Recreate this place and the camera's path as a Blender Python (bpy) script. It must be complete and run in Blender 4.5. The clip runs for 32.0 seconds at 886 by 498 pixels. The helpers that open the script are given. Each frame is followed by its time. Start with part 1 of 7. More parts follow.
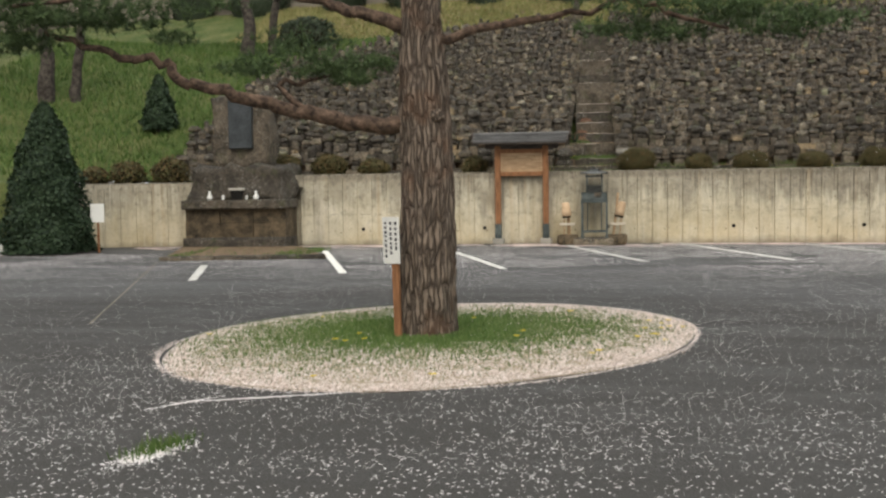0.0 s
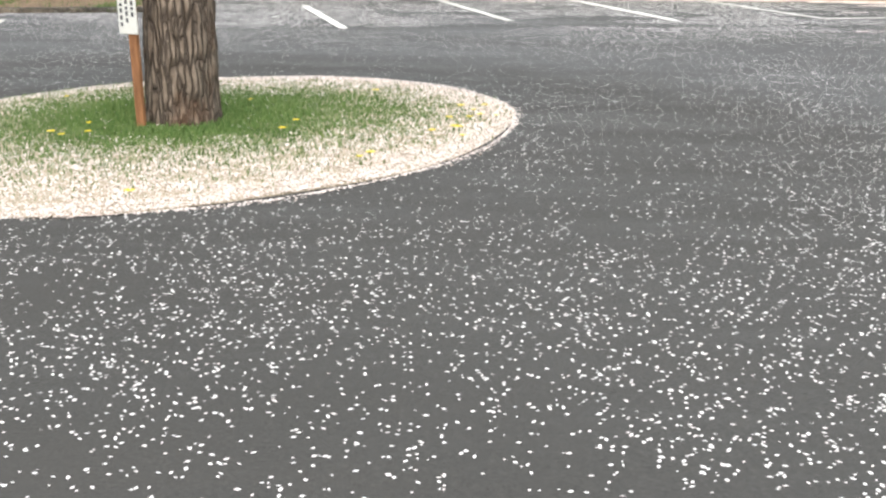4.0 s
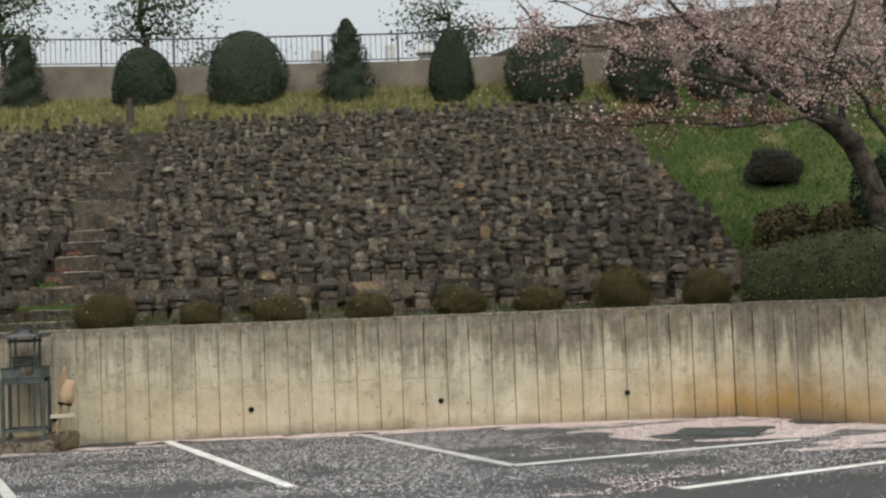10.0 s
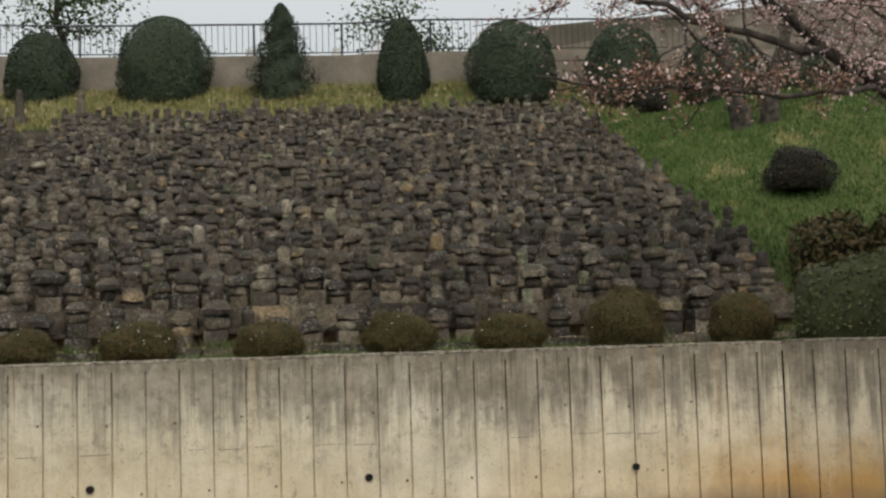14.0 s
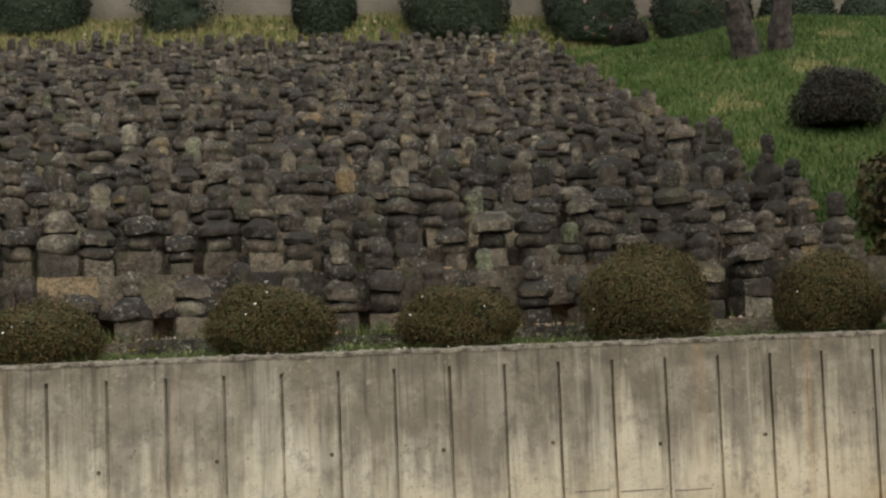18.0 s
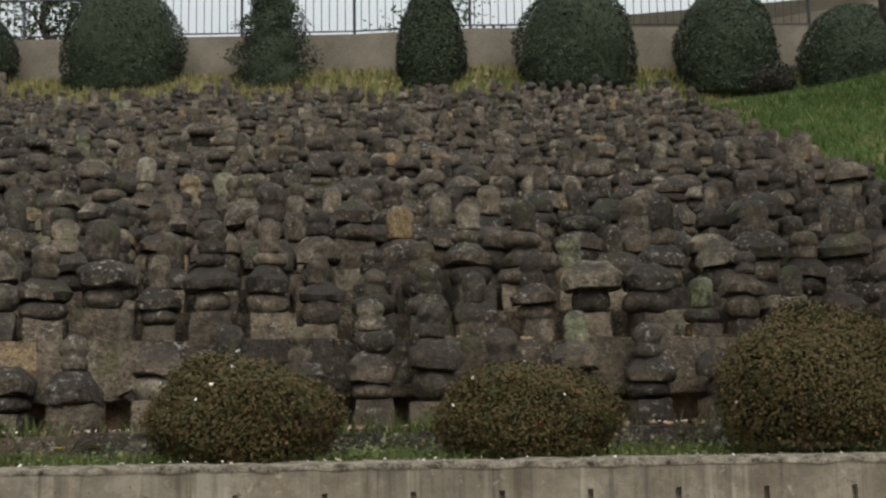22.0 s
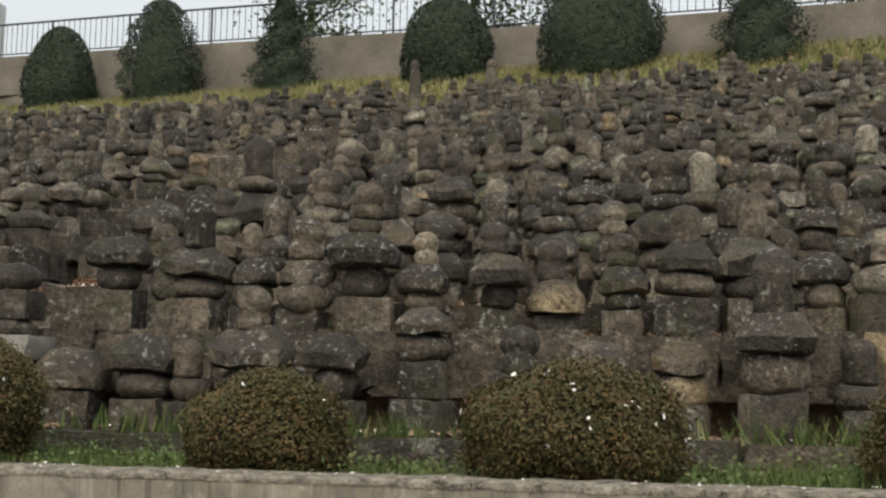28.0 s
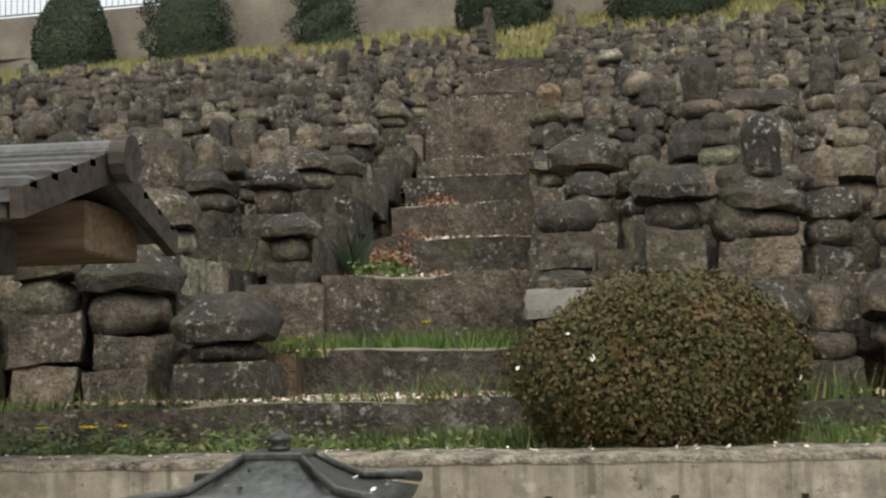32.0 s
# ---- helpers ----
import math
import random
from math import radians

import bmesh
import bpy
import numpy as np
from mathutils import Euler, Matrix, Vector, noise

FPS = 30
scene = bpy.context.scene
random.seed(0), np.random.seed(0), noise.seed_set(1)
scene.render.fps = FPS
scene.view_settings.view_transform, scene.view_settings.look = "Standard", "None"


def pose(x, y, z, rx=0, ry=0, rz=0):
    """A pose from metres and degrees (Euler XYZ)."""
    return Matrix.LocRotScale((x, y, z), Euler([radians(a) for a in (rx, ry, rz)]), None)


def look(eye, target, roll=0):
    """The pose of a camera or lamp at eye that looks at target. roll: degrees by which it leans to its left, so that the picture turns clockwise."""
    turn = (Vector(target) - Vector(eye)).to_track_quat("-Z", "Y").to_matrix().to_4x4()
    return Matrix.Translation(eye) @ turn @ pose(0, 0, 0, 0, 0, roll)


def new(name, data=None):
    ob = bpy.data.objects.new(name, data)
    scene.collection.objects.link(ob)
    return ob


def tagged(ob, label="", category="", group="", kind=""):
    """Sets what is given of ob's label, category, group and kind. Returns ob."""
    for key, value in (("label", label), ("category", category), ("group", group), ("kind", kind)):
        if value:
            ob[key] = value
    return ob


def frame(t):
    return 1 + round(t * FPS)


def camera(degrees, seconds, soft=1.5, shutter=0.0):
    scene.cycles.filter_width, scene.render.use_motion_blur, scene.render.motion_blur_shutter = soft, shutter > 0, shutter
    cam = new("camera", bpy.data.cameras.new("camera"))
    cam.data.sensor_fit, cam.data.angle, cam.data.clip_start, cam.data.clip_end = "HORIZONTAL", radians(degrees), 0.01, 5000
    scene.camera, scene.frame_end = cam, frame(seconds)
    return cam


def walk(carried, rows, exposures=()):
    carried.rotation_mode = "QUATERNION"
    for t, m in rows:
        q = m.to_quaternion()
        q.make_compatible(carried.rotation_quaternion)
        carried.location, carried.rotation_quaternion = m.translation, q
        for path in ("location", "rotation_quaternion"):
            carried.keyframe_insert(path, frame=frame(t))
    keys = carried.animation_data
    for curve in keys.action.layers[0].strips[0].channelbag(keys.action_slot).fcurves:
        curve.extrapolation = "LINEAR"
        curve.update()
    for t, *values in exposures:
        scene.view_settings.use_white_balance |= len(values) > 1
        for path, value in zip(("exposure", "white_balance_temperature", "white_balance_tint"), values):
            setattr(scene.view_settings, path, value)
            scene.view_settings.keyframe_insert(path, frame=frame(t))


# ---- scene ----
cam = camera(40.39, 32.0, soft=2.4)
PATH = [
    (0.0, pose(-1.968, -4.760, 1.437, 86.66, 0.81, 7.70)),
    (0.5, pose(-1.844, -4.385, 1.447, 84.75, -0.70, 10.63)),
    (1.0, pose(-1.746, -4.055, 1.449, 82.28, -1.12, 9.51)),
    (1.5, pose(-1.636, -3.797, 1.444, 79.56, -0.60, 9.82)),
    (2.0, pose(-1.528, -3.585, 1.434, 77.75, -1.41, 10.82)),
    (2.5, pose(-1.442, -3.377, 1.427, 76.55, -1.12, 9.90)),
    (3.0, pose(-1.357, -3.162, 1.432, 75.87, -0.33, 8.19)),
    (3.5, pose(-1.233, -2.929, 1.453, 74.71, -0.09, 7.30)),
    (4.0, pose(-1.072, -2.676, 1.486, 74.57, -0.09, 4.16)),
    (4.5, pose(-0.873, -2.392, 1.518, 76.28, 1.07, -2.36)),
    (6.5, pose(0.086, -0.504, 1.591, 80.27, 1.32, -5.51)),
    (7.0, pose(0.267, 0.091, 1.612, 82.67, 1.07, -6.27)),
    (7.5, pose(0.436, 0.677, 1.633, 86.22, 1.30, -4.90)),
    (8.0, pose(0.581, 1.249, 1.647, 89.10, 1.15, -5.24)),
    (8.5, pose(0.700, 1.789, 1.656, 90.39, 1.03, -6.32)),
    (9.0, pose(0.795, 2.324, 1.663, 91.60, 0.92, -7.14)),
    (9.5, pose(0.894, 2.853, 1.673, 92.45, 1.97, -7.03)),
    (10.0, pose(0.994, 3.404, 1.681, 92.64, 2.26, -7.07)),
    (10.5, pose(1.092, 3.960, 1.680, 93.13, 2.39, -8.32)),
    (11.0, pose(1.199, 4.506, 1.672, 93.01, 2.35, -8.85)),
    (11.5, pose(1.317, 5.044, 1.659, 92.74, 2.79, -9.08)),
    (12.0, pose(1.440, 5.601, 1.644, 91.86, 3.81, -7.66)),
    (12.5, pose(1.539, 6.165, 1.636, 91.28, 3.63, -9.36)),
    (13.0, pose(1.633, 6.725, 1.637, 92.87, 1.80, -10.59)),
    (13.5, pose(1.721, 7.297, 1.648, 94.10, 1.63, -8.93)),
    (15.5, pose(2.056, 9.919, 1.683, 94.33, 2.07, -10.06)),
    (16.0, pose(2.159, 10.427, 1.681, 94.34, 1.62, -10.70)),
    (16.5, pose(2.282, 10.921, 1.685, 95.14, 1.61, -11.37)),
    (17.0, pose(2.428, 11.420, 1.693, 95.00, 1.90, -11.90)),
    (17.5, pose(2.571, 11.913, 1.696, 94.34, 2.05, -12.48)),
    (18.0, pose(2.746, 12.417, 1.698, 93.34, 2.10, -11.75)),
    (18.5, pose(2.925, 12.909, 1.698, 92.04, 3.25, -10.39)),
    (19.0, pose(3.092, 13.370, 1.697, 93.41, 3.86, -7.72)),
    (19.5, pose(3.216, 13.773, 1.700, 94.22, 2.92, -7.59)),
    (20.0, pose(3.350, 14.136, 1.712, 95.23, 3.31, -6.11)),
    (20.5, pose(3.448, 14.404, 1.723, 96.71, 0.87, -4.45)),
    (21.0, pose(3.488, 14.536, 1.731, 97.24, 0.10, -5.05)),
    (21.5, pose(3.476, 14.572, 1.734, 97.40, 0.49, -6.04)),
    (22.0, pose(3.469, 14.586, 1.734, 97.34, 0.91, -5.52)),
    (22.5, pose(3.459, 14.609, 1.729, 96.99, 0.71, -4.00)),
    (23.0, pose(3.399, 14.656, 1.721, 96.67, 0.47, -2.83)),
    (23.5, pose(3.247, 14.731, 1.710, 96.54, 1.60, -1.74)),
    (24.0, pose(3.083, 14.822, 1.699, 96.52, 1.64, -0.30)),
    (24.5, pose(2.921, 14.916, 1.696, 97.11, 0.76, 2.23)),
    (25.0, pose(2.721, 14.984, 1.699, 97.29, 0.69, 4.34)),
    (25.5, pose(2.468, 15.043, 1.705, 96.85, 1.90, 5.82)),
    (26.0, pose(2.201, 15.123, 1.726, 96.86, 1.23, 6.42)),
    (26.5, pose(1.911, 15.240, 1.747, 97.12, 0.83, 7.85)),
    (28.5, pose(0.780, 15.434, 1.788, 96.81, -1.04, 11.16)),
    (29.0, pose(0.426, 15.580, 1.790, 96.81, -0.56, 11.96)),
    (29.5, pose(0.078, 15.717, 1.796, 96.74, -0.18, 12.51)),
    (30.0, pose(-0.293, 15.787, 1.793, 96.22, 0.00, 11.82)),
    (30.5, pose(-0.643, 15.814, 1.774, 95.92, -0.17, 11.88)),
    (31.0, pose(-0.974, 15.835, 1.757, 95.73, 0.12, 12.27)),
    (31.5, pose(-1.287, 15.853, 1.765, 95.06, 0.74, 9.35)),
    (32.0, pose(-1.571, 15.880, 1.767, 95.31, 1.31, 6.71)),
]
walk(cam, PATH, [(0, 0.32, 6650, 10), (1, 0.6, 6500, 10), (2, 1.05, 6250, 10), (3, 1.14, 6320, 10), (4, 1.15, 6300, 10), (4.5, 1.12, 6250, 10), (6.5, 0.95, 6050, 9), (7, 0.83, 6000, 9), (8, 0.56, 6150, 9), (9, 0.25, 6300, 10), (11, 0.1, 6500, 10), (17, 0.12, 6550, 10), (23, 0.1, 6500, 10), (26, 0.2, 6500, 10), (29, 0.42, 6500, 10), (30, 0.5, 6500, 10), (31, 0.52, 6500, 10), (32, 0.56, 6500, 10)])

# ---------- world and light ----------
world = bpy.data.worlds.new("sky")
scene.world = world
world.use_nodes = True
wn = world.node_tree.nodes
sky = wn.new("ShaderNodeTexSky")
sky.sky_type = "NISHITA"
sky.sun_disc = False
sky.sun_elevation = radians(48)
sky.sun_rotation = radians(200)
sky.air_density, sky.dust_density, sky.ozone_density = 1.6, 8.0, 0.6
veil = wn.new("ShaderNodeMix")
veil.data_type = "RGBA"
veil.inputs[0].default_value = 0.82
veil.inputs[7].default_value = (7.05, 7.4, 7.5, 1)
world.node_tree.links.new(sky.outputs[0], veil.inputs[6])
# an overcast sky is brighter overhead than at the horizon
height = wn.new("ShaderNodeSeparateXYZ")
world.node_tree.links.new(wn.new("ShaderNodeTexCoord").outputs["Generated"], height.inputs[0])
climb = wn.new("ShaderNodeMapRange")
climb.inputs[1].default_value, climb.inputs[2].default_value, climb.inputs[3].default_value, climb.inputs[4].default_value = 0.0, 0.8, 0.62, 1.22
world.node_tree.links.new(height.outputs[2], climb.inputs[0])
shaded_sky = wn.new("ShaderNodeVectorMath")
shaded_sky.operation = "SCALE"
world.node_tree.links.new(veil.outputs[2], shaded_sky.inputs[0])
world.node_tree.links.new(climb.outputs[0], shaded_sky.inputs["Scale"])
world.node_tree.links.new(shaded_sky.outputs[0], wn["Background"].inputs[0])
wn["Background"].inputs[1].default_value = 0.12

sun = new("sun", bpy.data.lights.new("sun", "SUN"))
sun.data.energy, sun.data.angle, sun.data.color = 1.1, radians(25), (1.0, 0.95, 0.88)
sun.matrix_world = look((6, -14, 22), (0, 8, 0))

# ---------- materials ----------


class Nodes:
    """A material under construction: node() adds a node and links what it is given."""

    def __init__(self, name, rough=0.8, metal=0.0):
        self.mat = bpy.data.materials.new(name)
        self.mat.use_nodes = True
        self.tree = self.mat.node_tree
        self.out = self.tree.nodes["Principled BSDF"]
        self.out.inputs["Roughness"].default_value = rough
        self.out.inputs["Metallic"].default_value = metal
        self.out.inputs["Specular IOR Level"].default_value = 0.2
        self.place = self.node("ShaderNodeTexCoord").outputs["Object"]
        self.world = self.node("ShaderNodeNewGeometry").outputs["Position"]

    def node(self, kind, **values):
        n = self.tree.nodes.new(kind)
        for key, value in values.items():
            self.put(n.inputs[key.replace("_", " ")], value)
        return n

    def put(self, socket, value):
        if isinstance(value, bpy.types.NodeSocket):
            self.tree.links.new(value, socket)
        else:
            socket.default_value = value

    def noise(self, scale, detail=4.0, rough=0.6, at=None, stretch=None):
        at = at or self.place
        if stretch:
            m = self.node("ShaderNodeMapping", Vector=at)
            m.inputs["Scale"].default_value = stretch
            at = m.outputs[0]
        n = self.node("ShaderNodeTexNoise", Vector=at, Scale=scale, Detail=detail, Roughness=rough)
        return n.outputs["Fac"]

    def ramp(self, fac, stops):
        n = self.node("ShaderNodeValToRGB", Fac=fac)
        e = n.color_ramp.elements
        while len(e) < len(stops):
            e.new(0.5)
        for el, (pos, col) in zip(e, stops):
            el.position = pos
            el.color = (*col, 1) if len(col) == 3 else col
        return n.outputs[0]

    def grey(self, fac, lo, hi):
        n = self.node("ShaderNodeMapRange", Value=fac)
        n.inputs[1].default_value, n.inputs[2].default_value = lo, hi
        return n.outputs[0]

    def mix(self, fac, a, b, blend="MIX"):
        n = self.node("ShaderNodeMix")
        n.data_type, n.blend_type = "RGBA", blend
        self.put(n.inputs[0], fac)
        self.put(n.inputs[6], a if not isinstance(a, tuple) else (*a, 1))
        self.put(n.inputs[7], b if not isinstance(b, tuple) else (*b, 1))
        return n.outputs[2]

    def math(self, op, a, b=0.0):
        n = self.node("ShaderNodeMath")
        n.operation = op
        self.put(n.inputs[0], a)
        self.put(n.inputs[1], b)
        return n.outputs[0]

    def rnd(self):
        return self.node("ShaderNodeObjectInfo").outputs["Random"]

    def island(self):
        return self.node("ShaderNodeNewGeometry").outputs["Random Per Island"]

    def done(self, colour, bump=None, strength=0.4, distance=0.02, rough=None):
        self.put(self.out.inputs["Base Color"], colour if not isinstance(colour, tuple) else (*colour, 1))
        if rough is not None:
            self.put(self.out.inputs["Roughness"], rough)
        if bump is not None:
            b = self.node("ShaderNodeBump", Height=bump, Strength=strength, Distance=distance)
            self.put(self.out.inputs["Normal"], b.outputs[0])
        return self.mat


def mottled(name, dark, light, scale=8, fine=60, rough=0.85, bump=0.4, distance=0.01, metal=0.0, spread=0.25):
    """Two noises, coarse and fine, between two colours, with a little difference from object to object."""
    m = Nodes(name, rough, metal)
    f = m.noise(scale, 5)
    g = m.noise(fine, 3)
    c = m.ramp(m.math("ADD", m.math("MULTIPLY", f, 0.65), m.math("MULTIPLY", g, 0.35)), [(0.36, dark), (0.64, light)])
    v = m.node("ShaderNodeHueSaturation", Color=c)
    m.put(v.inputs["Value"], m.grey(m.rnd(), 0, 1))
    v.inputs["Value"].default_value = 1
    r = m.node("ShaderNodeMapRange", Value=m.rnd())
    r.inputs[3].default_value, r.inputs[4].default_value = 1 - spread, 1 + spread
    m.put(v.inputs["Value"], r.outputs[0])
    return m.done(v.outputs[0], m.math("ADD", f, g), bump, distance)


def leafy(name, stops, rough=0.6, clump=0.4, scale=2.2):
    """Leaves: colour differs from leaf to leaf and from clump to clump."""
    m = Nodes(name, rough)
    c = m.noise(scale, 4, 0.65, at=m.world)
    f = m.math("ADD", m.math("MULTIPLY", m.island(), 1 - clump), m.math("MULTIPLY", c, clump))
    m.out.inputs["Subsurface Weight"].default_value = 0.0
    return m.done(m.ramp(f, stops))


def make_asphalt():
    m = Nodes("asphalt", 0.86)
    m.out.inputs["Specular IOR Level"].default_value = 0.3
    fine = m.noise(230, 2, 0.7, at=m.world)
    mid = m.noise(2.2, 5, 0.6, at=m.world)
    big = m.noise(0.22, 4, 0.55, at=m.world)
    c = m.ramp(fine, [(0.3, (0.037, 0.0365, 0.036)), (0.7, (0.101, 0.0995, 0.098))])
    grit = m.noise(75, 3, 0.75, at=m.world)
    c = m.mix(m.math("MULTIPLY", m.grey(mid, 0.35, 0.75), 0.6), c, (0.075, 0.072, 0.071))
    c = m.mix(m.math("MULTIPLY", m.grey(big, 0.42, 0.66), 0.7), c, (0.055, 0.053, 0.05))
    c = m.mix(m.math("MULTIPLY", m.grey(grit, 0.54, 0.7), 0.55), c, (0.13, 0.126, 0.12))
    c = m.mix(m.math("MULTIPLY", m.grey(grit, 0.44, 0.32), 0.6), c, (0.022, 0.021, 0.021))
    worn = m.noise(1.0, 4, 0.6, at=m.world, stretch=(0.35, 1.4, 1))
    c = m.mix(m.math("MULTIPLY", m.grey(worn, 0.5, 0.72), 0.3), c, (0.095, 0.092, 0.089))
    # darker, browner ground in a ragged oval under and around the pine
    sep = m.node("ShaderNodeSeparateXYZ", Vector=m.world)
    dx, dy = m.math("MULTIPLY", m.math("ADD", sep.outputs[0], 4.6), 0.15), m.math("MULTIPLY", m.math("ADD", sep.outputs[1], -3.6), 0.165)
    dark_oval = m.math("ADD", m.math("ADD", m.math("MULTIPLY", dx, dx), m.math("MULTIPLY", dy, dy)), m.math("MULTIPLY", m.math("SUBTRACT", mid, 0.5), 0.5))
    c = m.mix(m.grey(dark_oval, 1.22, 0.86), c, m.mix(1.0, c, (0.68, 0.655, 0.61), "MULTIPLY"))
    return m.done(c, m.math("ADD", fine, grit), 0.6, 0.006, rough=m.ramp(worn, [(0.35, (0.6, 0.6, 0.6)), (0.65, (0.8, 0.8, 0.8))]))


def make_concrete():
    """Board-marked concrete: weather streaks from the coping, ochre rust low down."""
    m = Nodes("weathered_concrete", 0.9)
    sep = m.node("ShaderNodeSeparateXYZ", Vector=m.world)
    x, z = sep.outputs[0], sep.outputs[2]
    streak = m.noise(1.0, 5, 0.65, at=m.world, stretch=(5.5, 5.5, 0.45))
    drip = m.noise(1.0, 4, 0.6, at=m.world, stretch=(1.6, 1.6, 0.3))
    blot = m.noise(2.6, 5, 0.6, at=m.world)
    fine = m.noise(70, 3, at=m.world)
    c = m.ramp(blot, [(0.3, (0.43, 0.385, 0.28)), (0.55, (0.60, 0.55, 0.42)), (0.8, (0.70, 0.65, 0.53))])
    ochre = m.math("MULTIPLY", m.grey(m.noise(0.55, 3, at=m.world), 0.38, 0.58), m.grey(z, 1.1, 0.3))
    near = m.math("MULTIPLY", m.math("MULTIPLY", m.grey(x, 5.2, 6.6), m.grey(x, 9.0, 7.0)), m.grey(m.math("ADD", z, m.math("MULTIPLY", blot, 0.5)), 1.0, 0.55))
    c = m.mix(m.math("MULTIPLY", ochre, 0.4), c, (0.50, 0.38, 0.18))
    c = m.mix(m.math("MULTIPLY", near, 0.9), c, (0.42, 0.25, 0.075))
    top = m.math("MULTIPLY", m.grey(m.math("ADD", m.math("MULTIPLY", z, 0.75), m.math("MULTIPLY", streak, 1.3)), 1.30, 1.54), m.grey(drip, 0.2, 0.46))
    top = m.math("MULTIPLY", top, m.math("ADD", 0.55, m.math("MULTIPLY", m.grey(x, -1.0, 4.5), 0.45)))
    patchy = m.noise(5.5, 6, 0.75, at=m.world)
    pit = m.noise(38, 4, 0.7, at=m.world)
    dirt = m.ramp(patchy, [(0.32, (0.085, 0.072, 0.053)), (0.5, (0.17, 0.147, 0.11)), (0.68, (0.32, 0.285, 0.225))])
    c = m.mix(m.math("MULTIPLY", top, 0.85), c, dirt)
    band = m.grey(m.math("ADD", z, m.math("MULTIPLY", blot, 0.12)), 1.46, 1.52)
    c = m.mix(m.math("MULTIPLY", band, 0.6), c, dirt)
    c = m.mix(m.math("MULTIPLY", m.grey(streak, 0.52, 0.72), 0.5), c, (0.24, 0.21, 0.17))
    foot = m.math("MULTIPLY", m.grey(m.math("ADD", z, m.math("MULTIPLY", blot, 0.25)), 0.42, 0.2), 0.85)
    c = m.mix(foot, c, (0.16, 0.13, 0.10))
    grime = m.noise(9, 6, 0.72, at=m.world)
    c = m.mix(m.math("MULTIPLY", m.grey(grime, 0.5, 0.68), m.grey(z, 0.2, 1.6)), c, (0.15, 0.135, 0.11))
    c = m.mix(m.math("MULTIPLY", m.grey(fine, 0.55, 0.75), 0.35), c, (0.2, 0.18, 0.15))
    c = m.mix(m.math("MULTIPLY", m.math("MULTIPLY", m.grey(pit, 0.60, 0.68), m.grey(patchy, 0.35, 0.6)), 0.75), c, (0.055, 0.047, 0.036))
    thin = m.noise(1.0, 4, 0.7, at=m.world, stretch=(26, 26, 0.9))
    c = m.mix(m.math("MULTIPLY", m.math("MULTIPLY", m.grey(thin, 0.54, 0.66), m.grey(z, 0.55, 1.35)), 0.62), c, (0.085, 0.073, 0.055))
    rusty = m.noise(1.0, 3, 0.6, at=m.world, stretch=(7.5, 7.5, 0.16))
    c = m.mix(m.math("MULTIPLY", m.grey(rusty, 0.58, 0.72), 0.28), c, (0.40, 0.25, 0.11))
    run = m.noise(1.0, 4, 0.7, at=m.world, stretch=(11, 11, 0.4))
    c = m.mix(m.math("MULTIPLY", m.grey(run, 0.56, 0.68), 0.3), c, (0.60, 0.56, 0.45))
    stain = m.noise(7.5, 5, 0.75, at=m.world, stretch=(1, 1, 0.6))
    c = m.mix(m.math("MULTIPLY", m.grey(stain, 0.60, 0.68), 0.5), c, (0.15, 0.13, 0.10))
    pale = m.math("MULTIPLY", m.grey(m.noise(19, 4, 0.65, at=m.world), 0.62, 0.70), m.grey(z, 0.7, 1.5))
    c = m.mix(m.math("MULTIPLY", pale, 0.55), c, (0.50, 0.47, 0.38))
    return m.done(c, m.math("ADD", fine, m.math("MULTIPLY", blot, 2.0)), 0.35, 0.006)


